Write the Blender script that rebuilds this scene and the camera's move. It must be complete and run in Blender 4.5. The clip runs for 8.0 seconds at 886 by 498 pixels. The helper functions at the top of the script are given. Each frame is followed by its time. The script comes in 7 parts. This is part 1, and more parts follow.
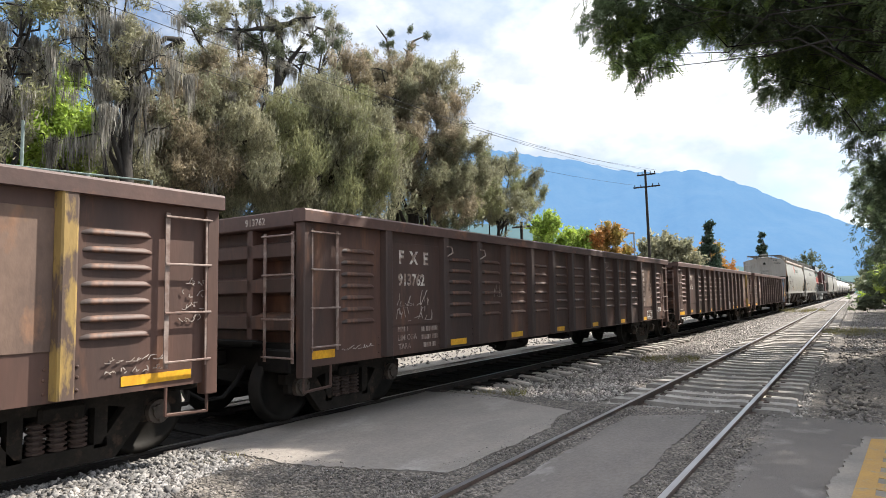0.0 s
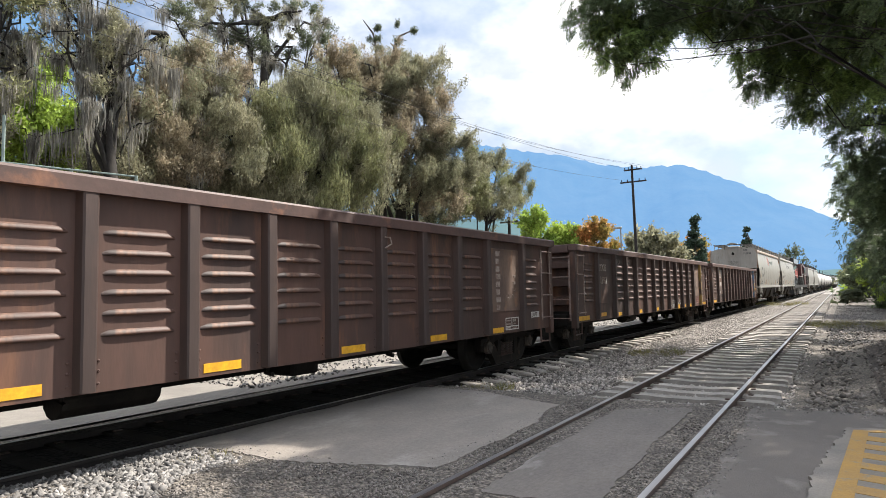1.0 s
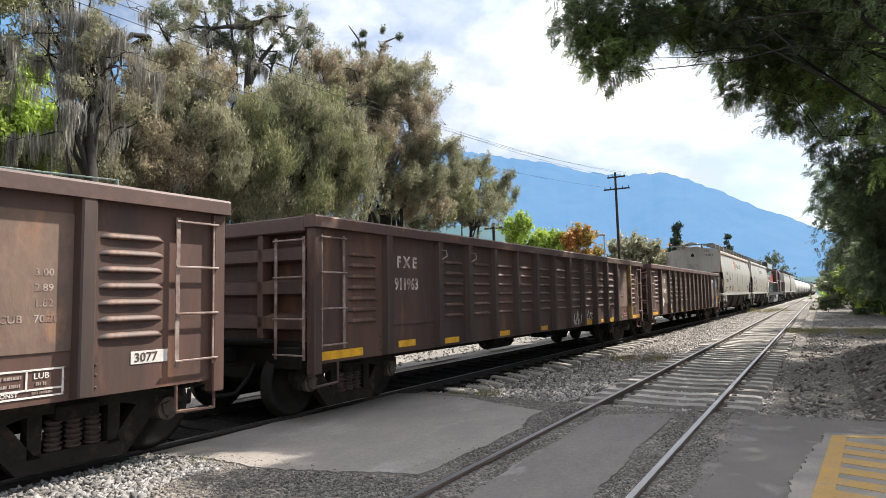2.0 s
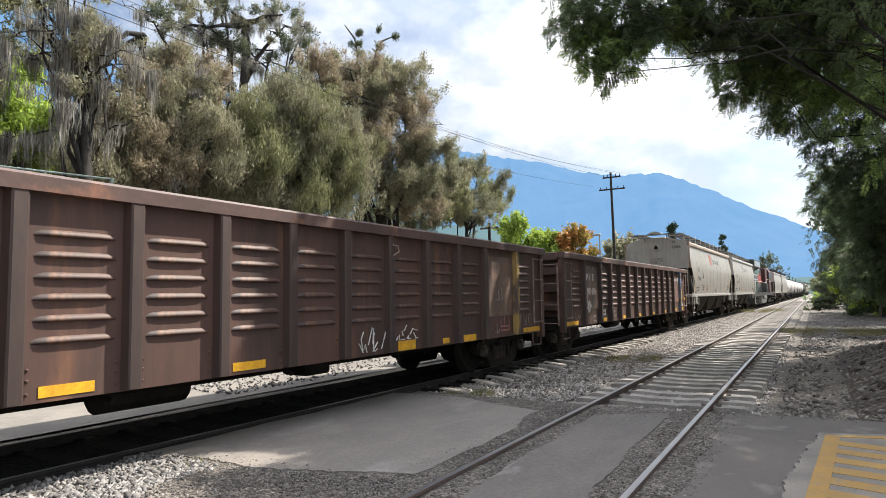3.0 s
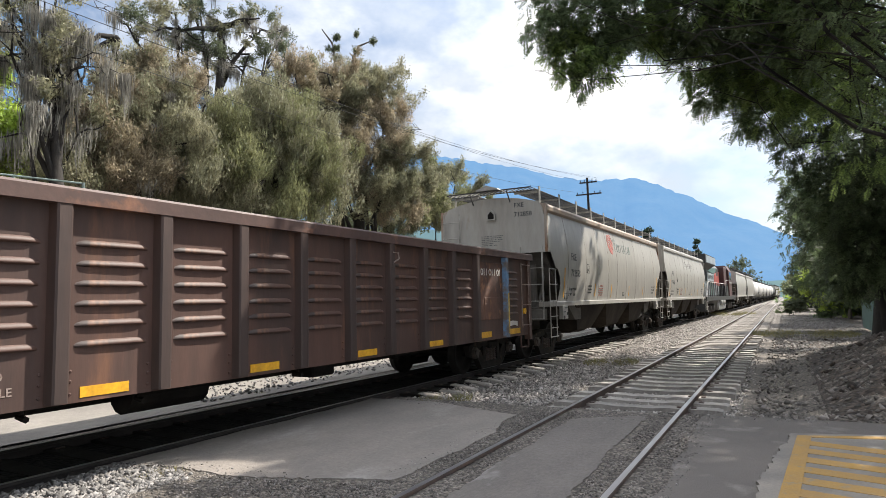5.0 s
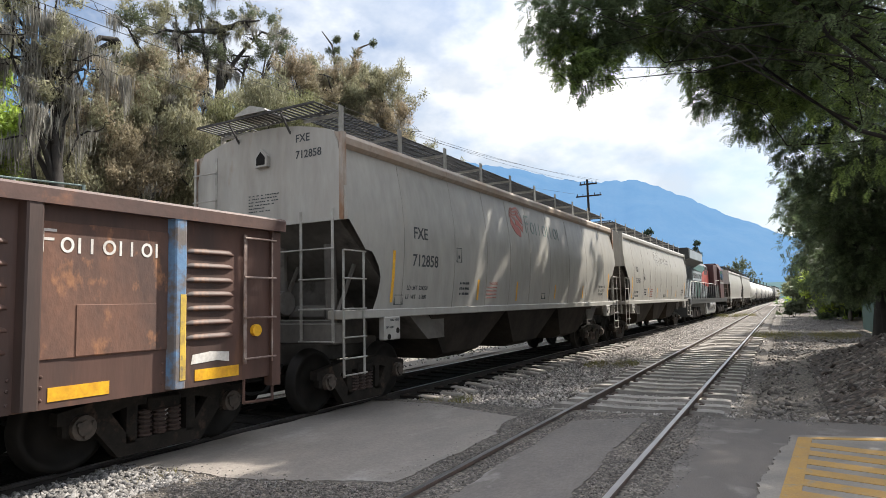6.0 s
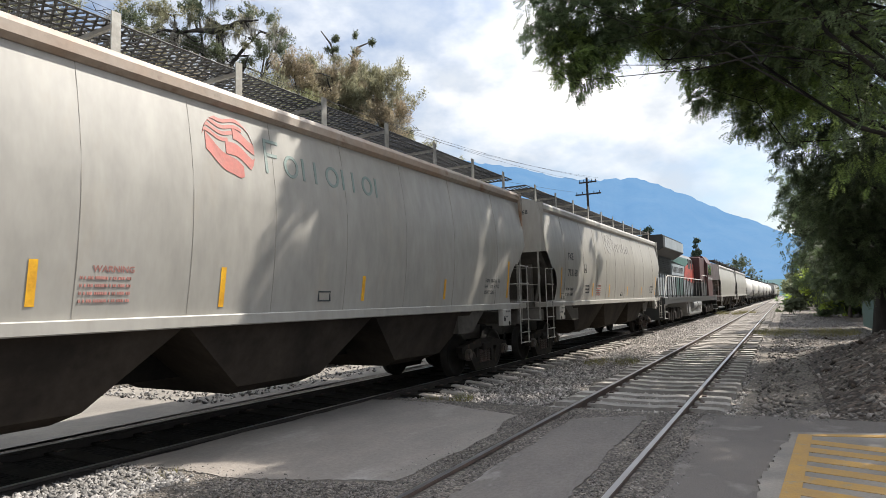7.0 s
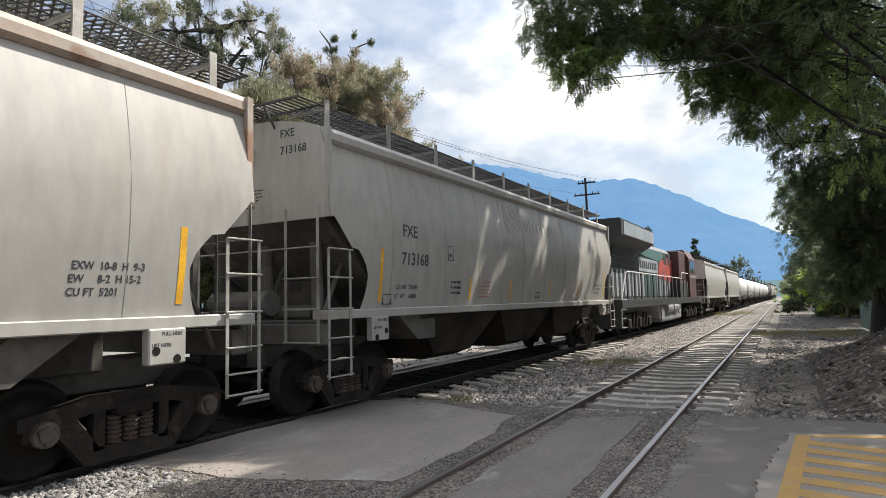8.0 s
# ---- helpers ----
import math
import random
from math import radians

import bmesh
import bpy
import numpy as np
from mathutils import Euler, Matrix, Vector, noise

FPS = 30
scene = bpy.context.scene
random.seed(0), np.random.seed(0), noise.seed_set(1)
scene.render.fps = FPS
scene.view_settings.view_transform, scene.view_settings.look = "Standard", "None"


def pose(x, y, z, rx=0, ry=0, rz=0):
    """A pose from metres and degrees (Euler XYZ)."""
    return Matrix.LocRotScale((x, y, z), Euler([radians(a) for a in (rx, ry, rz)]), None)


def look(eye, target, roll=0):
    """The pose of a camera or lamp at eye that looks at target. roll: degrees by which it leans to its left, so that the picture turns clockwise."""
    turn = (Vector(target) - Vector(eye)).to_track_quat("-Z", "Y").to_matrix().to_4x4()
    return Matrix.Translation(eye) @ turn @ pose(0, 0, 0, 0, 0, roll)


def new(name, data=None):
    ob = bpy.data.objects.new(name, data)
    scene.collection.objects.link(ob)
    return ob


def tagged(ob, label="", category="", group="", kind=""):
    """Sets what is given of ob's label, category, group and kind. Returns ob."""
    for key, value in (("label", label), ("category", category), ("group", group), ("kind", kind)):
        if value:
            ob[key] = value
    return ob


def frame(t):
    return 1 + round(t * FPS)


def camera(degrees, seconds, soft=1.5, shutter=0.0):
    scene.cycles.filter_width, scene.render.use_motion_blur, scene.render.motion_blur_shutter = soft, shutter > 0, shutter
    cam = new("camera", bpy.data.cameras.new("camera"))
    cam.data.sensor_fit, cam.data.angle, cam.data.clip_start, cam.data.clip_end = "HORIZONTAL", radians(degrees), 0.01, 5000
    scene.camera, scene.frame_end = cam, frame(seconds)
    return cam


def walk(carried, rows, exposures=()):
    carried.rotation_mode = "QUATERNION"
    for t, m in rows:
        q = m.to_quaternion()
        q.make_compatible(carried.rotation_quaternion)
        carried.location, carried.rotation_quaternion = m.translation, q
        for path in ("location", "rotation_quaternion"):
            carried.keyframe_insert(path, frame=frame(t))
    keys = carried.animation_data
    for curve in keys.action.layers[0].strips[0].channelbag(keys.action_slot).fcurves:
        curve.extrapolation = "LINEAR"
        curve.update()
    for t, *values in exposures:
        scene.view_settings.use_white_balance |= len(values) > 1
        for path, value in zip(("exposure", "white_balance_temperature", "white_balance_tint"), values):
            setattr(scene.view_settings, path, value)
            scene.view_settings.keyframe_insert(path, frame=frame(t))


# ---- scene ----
cam = camera(70.96, 8.0, soft=0.75)
PATH = [
    (0, pose(0, 0, 1.573, 94.34, 0.85, 33.69)),
    (0.5, pose(0, 0, 1.573, 94.32, 0.84, 33.44)),
    (1, pose(0, 0, 1.573, 93.89, 1.13, 32.59)),
    (1.5, pose(0, 0, 1.573, 93.96, 0.79, 32.23)),
    (2, pose(0, 0, 1.573, 94.41, 0.99, 31.15)),
    (3.5, pose(0, 0, 1.573, 94.32, 0.89, 30.43)),
    (4, pose(0, 0, 1.573, 94.36, 0.97, 29.61)),
    (4.5, pose(0, 0, 1.573, 94.62, 1.12, 28.87)),
    (6, pose(0, 0, 1.573, 94.96, 1.25, 28.77)),
    (6.5, pose(0, 0, 1.573, 95.02, 1.47, 29.16)),
    (7, pose(0, 0, 1.573, 94.85, 1.51, 28.77)),
    (7.5, pose(0, 0, 1.573, 94.85, 1.44, 28.67)),
    (8, pose(0, 0, 1.573, 94.88, 1.43, 28.63)),
]
walk(cam, PATH, [(0, 1.34), (2, 1.32), (3.5, 1.29), (4.5, 1.26), (6, 1.19), (7, 1.12), (8, 1.1)])

# ---- world, sun, exposure ----
SUN = Vector((1.25, 2.2, 3.0)).normalized()
world = bpy.data.worlds.new("world")
scene.world = world
world.use_nodes = True
wn, wl = world.node_tree.nodes, world.node_tree.links
wn.clear()
w_out = wn.new("ShaderNodeOutputWorld")
w_bg = wn.new("ShaderNodeBackground")
w_sky = wn.new("ShaderNodeTexSky")
w_sky.sky_type = "NISHITA"
w_sky.sun_disc = False
w_sky.sun_elevation = math.asin(SUN.z)
w_sky.sun_rotation = math.atan2(SUN.x, SUN.y)
w_co = wn.new("ShaderNodeTexCoord")
w_map = wn.new("ShaderNodeMapping")
w_map.inputs["Scale"].default_value = (1.5, 1.5, 2.6)
w_map.inputs["Location"].default_value = (0.35, 0.1, 0.2)
w_n = wn.new("ShaderNodeTexNoise")
w_n.inputs["Scale"].default_value = 1.7
w_n.inputs["Detail"].default_value = 9
w_n.inputs["Roughness"].default_value = 0.56
w_ramp = wn.new("ShaderNodeValToRGB")
w_ramp.color_ramp.elements[0].position = 0.37
w_ramp.color_ramp.elements[1].position = 0.58
w_mul = wn.new("ShaderNodeVectorMath")
w_mul.operation = "SCALE"
w_mul.inputs["Scale"].default_value = 0.07
w_n2 = wn.new("ShaderNodeTexNoise")
w_n2.inputs["Scale"].default_value = 4.5
w_n2.inputs["Detail"].default_value = 8
w_cl = wn.new("ShaderNodeMixRGB")
w_cl.inputs["Color1"].default_value = (0.40, 0.425, 0.46, 1)
w_cl.inputs["Color2"].default_value = (0.62, 0.615, 0.605, 1)
w_mix = wn.new("ShaderNodeMixRGB")
wl.new(w_co.outputs["Generated"], w_map.inputs["Vector"])
wl.new(w_map.outputs["Vector"], w_n.inputs["Vector"])
wl.new(w_map.outputs["Vector"], w_n2.inputs["Vector"])
wl.new(w_n.outputs["Fac"], w_ramp.inputs["Fac"])
wl.new(w_sky.outputs["Color"], w_mul.inputs[0])
wl.new(w_ramp.outputs["Color"], w_mix.inputs["Fac"])
wl.new(w_mul.outputs["Vector"], w_mix.inputs["Color1"])
w_n2r = wn.new("ShaderNodeMapRange")
w_n2r.inputs["From Min"].default_value, w_n2r.inputs["From Max"].default_value = 0.40, 0.58
wl.new(w_n2.outputs["Fac"], w_n2r.inputs["Value"])
wl.new(w_n2r.outputs["Result"], w_cl.inputs["Fac"])
wl.new(w_cl.outputs["Color"], w_mix.inputs["Color2"])
wl.new(w_mix.outputs["Color"], w_bg.inputs["Color"])
# the veiled sky grows brighter towards the zenith and round the sun
w_dir = wn.new("ShaderNodeVectorMath")
w_dir.operation = "NORMALIZE"
wl.new(w_co.outputs["Generated"], w_dir.inputs[0])


def w_math(kind, a, b):
    m = wn.new("ShaderNodeMath")
    m.operation = kind
    for i, v in enumerate((a, b)):
        if isinstance(v, float):
            m.inputs[i].default_value = v
        else:
            wl.new(v, m.inputs[i])
    return m.outputs[0]


w_sep = wn.new("ShaderNodeSeparateXYZ")
wl.new(w_dir.outputs["Vector"], w_sep.inputs[0])
w_dot = wn.new("ShaderNodeVectorMath")
w_dot.operation = "DOT_PRODUCT"
w_dot.inputs[1].default_value = SUN
wl.new(w_dir.outputs["Vector"], w_dot.inputs[0])
w_up = w_math("MULTIPLY", w_math("POWER", w_math("MAXIMUM", w_sep.outputs["Z"], 0.0), 2.5), 2.0)
w_glow = w_math("MULTIPLY", w_math("POWER", w_math("MAXIMUM", w_dot.outputs["Value"], 0.0), 7.0), 1.2)
wl.new(w_math("MULTIPLY", w_math("ADD", w_math("ADD", w_up, w_glow), 1.0), 0.81), w_bg.inputs["Strength"])
wl.new(w_bg.outputs["Background"], w_out.inputs["Surface"])

sun_data = bpy.data.lights.new("sun", "SUN")
sun_data.energy = 4.1
sun_data.angle = radians(0.55)
sun_data.color = (1.0, 0.94, 0.85)
sun = new("sun", sun_data)
sun.matrix_world = look(SUN * 60, (0, 0, 0))


# ---- materials ----
def material(name, colour, second=None, rough=0.8, metal=0.0, coarse=1.2, fine=30.0, bump=0.15, mix=0.6, third=None, grime=6.0,
             vary=0.0, stretch=(1, 1, 1), translucent=0.0, coords="Object", spread=0.12, pebbles=0.0):
    m = bpy.data.materials.new(name)
    m.use_nodes = True
    n, l = m.node_tree.nodes, m.node_tree.links
    b = n["Principled BSDF"]
    b.inputs["Roughness"].default_value = rough
    b.inputs["Metallic"].default_value = metal
    co = n.new("ShaderNodeTexCoord")
    mp = n.new("ShaderNodeMapping")
    mp.inputs["Scale"].default_value = stretch
    l.new(co.outputs[coords], mp.inputs["Vector"])

    def noise_at(scale, detail=6):
        t = n.new("ShaderNodeTexNoise")
        t.inputs["Scale"].default_value = scale
        t.inputs["Detail"].default_value = detail
        t.inputs["Roughness"].default_value = 0.62
        l.new(mp.outputs["Vector"], t.inputs["Vector"])
        return t.outputs["Fac"]

    def blend(fac, a, c, kind="MIX"):
        x = n.new("ShaderNodeMixRGB")
        x.blend_type = kind
        if isinstance(fac, float):
            x.inputs["Fac"].default_value = fac
        else:
            l.new(fac, x.inputs["Fac"])
        for s, v in (("Color1", a), ("Color2", c)):
            if isinstance(v, tuple):
                x.inputs[s].default_value = (*v, 1)
            else:
                l.new(v, x.inputs[s])
        return x.outputs["Color"]

    def ramp(fac, lo, hi):
        r = n.new("ShaderNodeMapRange")
        r.inputs["From Min"].default_value, r.inputs["From Max"].default_value = lo, hi
        l.new(fac, r.inputs["Value"])
        return r.outputs["Result"]

    second = second or tuple(c * mix for c in colour)
    big = ramp(noise_at(coarse), 0.5 - spread, 0.5 + spread)
    col = blend(big, colour, second)
    if third:
        col = blend(ramp(noise_at(grime), 0.56, 0.68), col, third)
    grain = noise_at(fine, 3)
    g = n.new("ShaderNodeMapRange")
    g.inputs["To Min"].default_value, g.inputs["To Max"].default_value = 0.72, 1.25
    l.new(grain, g.inputs["Value"])
    v = n.new("ShaderNodeVectorMath")
    v.operation = "SCALE"
    l.new(col, v.inputs[0])
    l.new(g.outputs["Result"], v.inputs["Scale"])
    col = v.outputs["Vector"]
    if vary:
        geo = n.new("ShaderNodeNewGeometry")
        oi = n.new("ShaderNodeObjectInfo")
        add = n.new("ShaderNodeMath")
        add.operation = "ADD"
        l.new(geo.outputs["Random Per Island"], add.inputs[0])
        l.new(oi.outputs["Random"], add.inputs[1])
        fr = n.new("ShaderNodeMath")
        fr.operation = "FRACT"
        l.new(add.outputs[0], fr.inputs[0])
        k = n.new("ShaderNodeMapRange")
        k.inputs["To Min"].default_value, k.inputs["To Max"].default_value = 1 - vary, 1 + vary
        l.new(fr.outputs[0], k.inputs["Value"])
        v2 = n.new("ShaderNodeVectorMath")
        v2.operation = "SCALE"
        l.new(col, v2.inputs[0])
        l.new(k.outputs["Result"], v2.inputs["Scale"])
        col = v2.outputs["Vector"]
    height = grain
    if pebbles:
        vo = n.new("ShaderNodeTexVoronoi")
        vo.inputs["Scale"].default_value = pebbles
        l.new(mp.outputs["Vector"], vo.inputs["Vector"])
        sep = n.new("ShaderNodeSeparateColor")
        l.new(vo.outputs["Color"], sep.inputs["Color"])
        k = n.new("ShaderNodeMapRange")
        k.inputs["To Min"].default_value, k.inputs["To Max"].default_value = 0.55, 1.5
        l.new(sep.outputs["Red"], k.inputs["Value"])
        edge = n.new("ShaderNodeMapRange")
        edge.inputs["From Min"].default_value, edge.inputs["From Max"].default_value = 0.30, 0.75
        edge.inputs["To Min"].default_value, edge.inputs["To Max"].default_value = 1.0, 0.35
        l.new(vo.outputs["Distance"], edge.inputs["Value"])
        mm = n.new("ShaderNodeMath")
        mm.operation = "MULTIPLY"
        l.new(k.outputs["Result"], mm.inputs[0])
        l.new(edge.outputs["Result"], mm.inputs[1])
        v3 = n.new("ShaderNodeVectorMath")
        v3.operation = "SCALE"
        l.new(col, v3.inputs[0])
        l.new(mm.outputs[0], v3.inputs["Scale"])
        col = v3.outputs["Vector"]
        height = edge.outputs["Result"]
    l.new(col, b.inputs["Base Color"])
    if bump:
        bp = n.new("ShaderNodeBump")
        bp.inputs["Strength"].default_value = bump
        bp.inputs["Distance"].default_value = 0.02
        l.new(height, bp.inputs["Height"])
        l.new(bp.outputs["Normal"], b.inputs["Normal"])
    if translucent:
        tr = n.new("ShaderNodeBsdfTranslucent")
        l.new(col, tr.inputs["Color"])
        mx = n.new("ShaderNodeMixShader")
        mx.inputs["Fac"].default_value = translucent
        l.new(b.outputs["BSDF"], mx.inputs[1])
        l.new(tr.outputs["BSDF"], mx.inputs[2])
        l.new(mx.outputs["Shader"], n["Material Output"].inputs["Surface"])
    return m


M_RUST = material("brown_car_paint", (0.096, 0.049, 0.036), (0.045, 0.0285, 0.024), rough=0.6, coarse=0.9, fine=9, bump=0.22, third=(0.150, 0.072, 0.042), grime=2.4, stretch=(1, 1, 0.22))
M_CAP = material("brown_cap_paint", (0.098, 0.053, 0.042), (0.066, 0.037, 0.031), rough=0.62, coarse=1.1, fine=12, bump=0.14, third=(0.20, 0.09, 0.05), grime=1.9)
M_RUSTED = material("rusted_panel", (0.165, 0.082, 0.054), (0.085, 0.05, 0.04), rough=0.8, coarse=1.6, fine=16, bump=0.25, third=(0.29, 0.135, 0.065), grime=4.0, stretch=(1, 1, 0.6))
M_YPOST = material("flaked_yellow_paint", (0.30, 0.20, 0.065), (0.095, 0.062, 0.047), rough=0.7, coarse=7.0, fine=20, spread=0.05, stretch=(1, 1, 0.3), third=(0.34, 0.22, 0.06), grime=5)
M_FLAKE = material("flaking_bright_yellow_paint", (0.62, 0.42, 0.06), (0.40, 0.27, 0.07), rough=0.6, coarse=6.0, fine=22, bump=0.05, third=(0.16, 0.13, 0.10), grime=9)
M_TANPANEL = material("dusty_tan_panel_paint", (0.165, 0.108, 0.080), (0.10, 0.066, 0.052), rough=0.75, coarse=1.4, fine=14, bump=0.2, third=(0.23, 0.125, 0.075), grime=3.4, stretch=(1, 1, 0.5))
M_PATCHY = material("patchy_grey_panel_paint", (0.105, 0.088, 0.078), (0.185, 0.098, 0.058), rough=0.6, coarse=1.7, fine=12, bump=0.15, spread=0.06, third=(0.40, 0.385, 0.36), grime=2.1, stretch=(1, 1, 0.5))
M_BPOST = material("flaked_blue_paint", (0.12, 0.22, 0.36), (0.14, 0.12, 0.11), rough=0.7, coarse=3.0, fine=20, spread=0.06)
M_YELLOW = material("yellow_reflective_tape", (0.78, 0.42, 0.02), (0.60, 0.30, 0.02), rough=0.5, coarse=6, fine=30, bump=0.03)
M_GREASE = material("grimy_black_iron", (0.009, 0.0085, 0.008), (0.016, 0.014, 0.012), rough=0.7, coarse=3.0, fine=25, bump=0.2)
M_IRON = material("dusty_truck_iron", (0.028, 0.024, 0.020), (0.016, 0.014, 0.0125), rough=0.75, coarse=4.0, fine=30, bump=0.2, third=(0.058, 0.04, 0.029), grime=7)
M_WHEEL = material("worn_wheel_steel", (0.021, 0.0185, 0.016), (0.013, 0.012, 0.0105), rough=0.6, metal=0.1, coarse=5, fine=20, bump=0.08)
M_TREAD = material("polished_wheel_tread", (0.42, 0.41, 0.40), (0.3, 0.29, 0.28), rough=0.28, metal=1.0, coarse=5, fine=20, bump=0.0)
M_SPRING = material("rusty_coil_spring", (0.07, 0.042, 0.033), (0.036, 0.026, 0.022), rough=0.75, coarse=6, fine=25, bump=0.15)
M_BEARING = material("dusty_bearing_cap", (0.10, 0.077, 0.06), (0.045, 0.036, 0.03), rough=0.7, coarse=8, fine=30, bump=0.1)
M_RUNG = material("worn_grab_iron", (0.30, 0.24, 0.21), (0.16, 0.10, 0.08), rough=0.6, coarse=6, fine=25, bump=0.1)
M_WHITE = material("white_lettering", (0.74, 0.72, 0.68), (0.50, 0.46, 0.42), rough=0.7, coarse=5, fine=30, bump=0.0, spread=0.2)
M_WORN = material("worn_white_stencil", (0.60, 0.56, 0.50), (0.26, 0.19, 0.15), rough=0.8, coarse=7.5, fine=30, bump=0.0, spread=0.07)
M_FADED = material("faded_lettering", (0.36, 0.30, 0.26), (0.17, 0.11, 0.09), rough=0.8, coarse=6, fine=30, bump=0.0, spread=0.1)
M_CHALK = material("pale_chalk", (0.42, 0.37, 0.33), (0.27, 0.22, 0.19), rough=0.9, coarse=6, fine=30, bump=0.0)
M_DARKTEXT = material("dark_lettering", (0.035, 0.04, 0.045), rough=0.6, coarse=4, fine=30, bump=0.0)
M_HOPPER = material("pale_grey_hopper_paint", (0.335, 0.321, 0.292), (0.295, 0.282, 0.254), rough=0.45, coarse=0.55, fine=5, bump=0.03, third=(0.315, 0.29, 0.25), grime=1.3, stretch=(1, 1, 0.35))
# Grime on the hopper ends, with the recess shade worked into the grey.
M_HOPEND = material("grimy_shaded_hopper_paint", (0.135, 0.124, 0.11), (0.072, 0.066, 0.059), rough=0.7, coarse=0.9, fine=8, bump=0.06, third=(0.05, 0.045, 0.04), grime=1.5)
M_EAVE = material("rust_stained_eave", (0.30, 0.215, 0.155), (0.33, 0.30, 0.26), rough=0.6, coarse=1.0, fine=10, bump=0.06, spread=0.2, third=(0.20, 0.12, 0.08), grime=2)
M_POST = material("rusty_corner_edge", (0.34, 0.30, 0.26), (0.22, 0.115, 0.06), rough=0.7, coarse=3.0, fine=14, bump=0.08, spread=0.12, stretch=(1, 1, 0.4))
M_ENDP = material("stained_grey_end_paint", (0.36, 0.345, 0.315), (0.30, 0.275, 0.24), rough=0.55, coarse=0.9, fine=6, bump=0.04, third=(0.26, 0.20, 0.145), grime=2.0, stretch=(1, 1, 0.25))
# Dirt brown, darkened further for the shade below the hopper.
M_SLOPE = material("dirty_shaded_slope_sheet", (0.050, 0.041, 0.033), (0.024, 0.020, 0.017), rough=0.9, coarse=0.9, fine=10, bump=0.08)
M_SEAM = material("dark_weld_seam", (0.31, 0.285, 0.25), rough=0.7, coarse=3, fine=20, bump=0.0)
M_GRATE = material("galvanised_grating", (0.075, 0.073, 0.07), (0.045, 0.044, 0.043), rough=0.7, metal=0.3, coarse=4, fine=20, bump=0.0)
M_BRACKET = material("galvanised_bracket", (0.36, 0.35, 0.32), (0.25, 0.235, 0.21), rough=0.5, metal=0.3, coarse=3, fine=20)
M_RED = material("faded_red_emblem", (0.44, 0.13, 0.105), (0.38, 0.15, 0.125), rough=0.6, coarse=3, fine=20, bump=0.0)
M_GREEN = material("faded_green_lettering", (0.17, 0.23, 0.21), (0.22, 0.26, 0.24), rough=0.6, coarse=3, fine=20, bump=0.0)
M_REDTXT = material("red_lettering", (0.42, 0.19, 0.16), rough=0.6, coarse=4, fine=30, bump=0.0)
M_GHOST = material("worn_grey_lettering", (0.33, 0.325, 0.31), (0.37, 0.36, 0.34), rough=0.6, coarse=3, fine=20, bump=0.0)
M_TANK = material("white_tank_paint", (0.62, 0.61, 0.58), (0.50, 0.47, 0.43), rough=0.5, coarse=0.6, fine=6, bump=0.03)
M_LGREY = material("locomotive_grey", (0.25, 0.25, 0.245), (0.18, 0.18, 0.175), rough=0.5, coarse=0.8, fine=10, bump=0.04)
M_LRED = material("locomotive_red", (0.40, 0.06, 0.04), (0.24, 0.045, 0.038), rough=0.5, coarse=0.8, fine=10, bump=0.04, third=(0.12, 0.05, 0.045), grime=1.5)
M_LPALE = material("locomotive_pale_blue_grey", (0.33, 0.37, 0.39), (0.25, 0.28, 0.30), rough=0.45, coarse=0.8, fine=10, bump=0.03)
M_LHOOD = material("locomotive_hood_grey", (0.055, 0.06, 0.066), (0.034, 0.037, 0.04), rough=0.55, coarse=0.8, fine=10, bump=0.04)
M_MAROON = material("locomotive_maroon", (0.075, 0.022, 0.02), (0.045, 0.018, 0.017), rough=0.6, coarse=1.0, fine=12, bump=0.05)
M_LDARK = material("locomotive_dark", (0.026, 0.028, 0.028), (0.016, 0.016, 0.016), rough=0.6, coarse=1.0, fine=12, bump=0.05)
M_LGREEN = material("locomotive_green", (0.06, 0.15, 0.13), (0.05, 0.11, 0.10), rough=0.5, coarse=1.0, fine=12, bump=0.04)
M_RAILING = material("grey_green_railing_paint", (0.20, 0.26, 0.24), (0.14, 0.18, 0.165), rough=0.5, coarse=3, fine=20, bump=0.03)
M_GLASS = material("dark_cab_glass", (0.02, 0.025, 0.03), rough=0.08, coarse=2, fine=8, bump=0.0)
M_RAILTOP = material("polished_rail_head", (0.36, 0.36, 0.37), (0.24, 0.23, 0.23), rough=0.34, metal=1.0, coarse=4, fine=20, bump=0.02, stretch=(1, 0.1, 1))
M_RAIL = material("rusty_rail_web", (0.10, 0.065, 0.05), (0.06, 0.045, 0.04), rough=0.85, coarse=3, fine=30, bump=0.2)
# Rail web of the main line, darkened for the train's shade.
M_DARKRAIL = material("shade_darkened_rail_web", (0.035, 0.028, 0.024), (0.02, 0.017, 0.015), rough=0.8, coarse=3, fine=30, bump=0.2)
M_SLEEPER = material("weathered_concrete_sleeper", (0.33, 0.302, 0.27), (0.22, 0.20, 0.178), rough=0.9, coarse=3, fine=30, bump=0.2, vary=0.22)
M_STONE = material("grey_ballast_stone", (0.225, 0.213, 0.20), (0.135, 0.127, 0.12), rough=0.9, coarse=3, fine=40, bump=0.15, vary=0.6)
M_PALESTONE = material("pale_ballast_stone", (0.36, 0.33, 0.30), (0.21, 0.19, 0.172), rough=0.9, coarse=3, fine=40, bump=0.15, vary=0.65)
M_FOOTWAY = material("brown_grey_footway_asphalt", (0.138, 0.120, 0.106), (0.095, 0.084, 0.075), rough=0.9, coarse=0.8, fine=70, bump=0.45, third=(0.185, 0.165, 0.148), grime=1.6, spread=0.2)
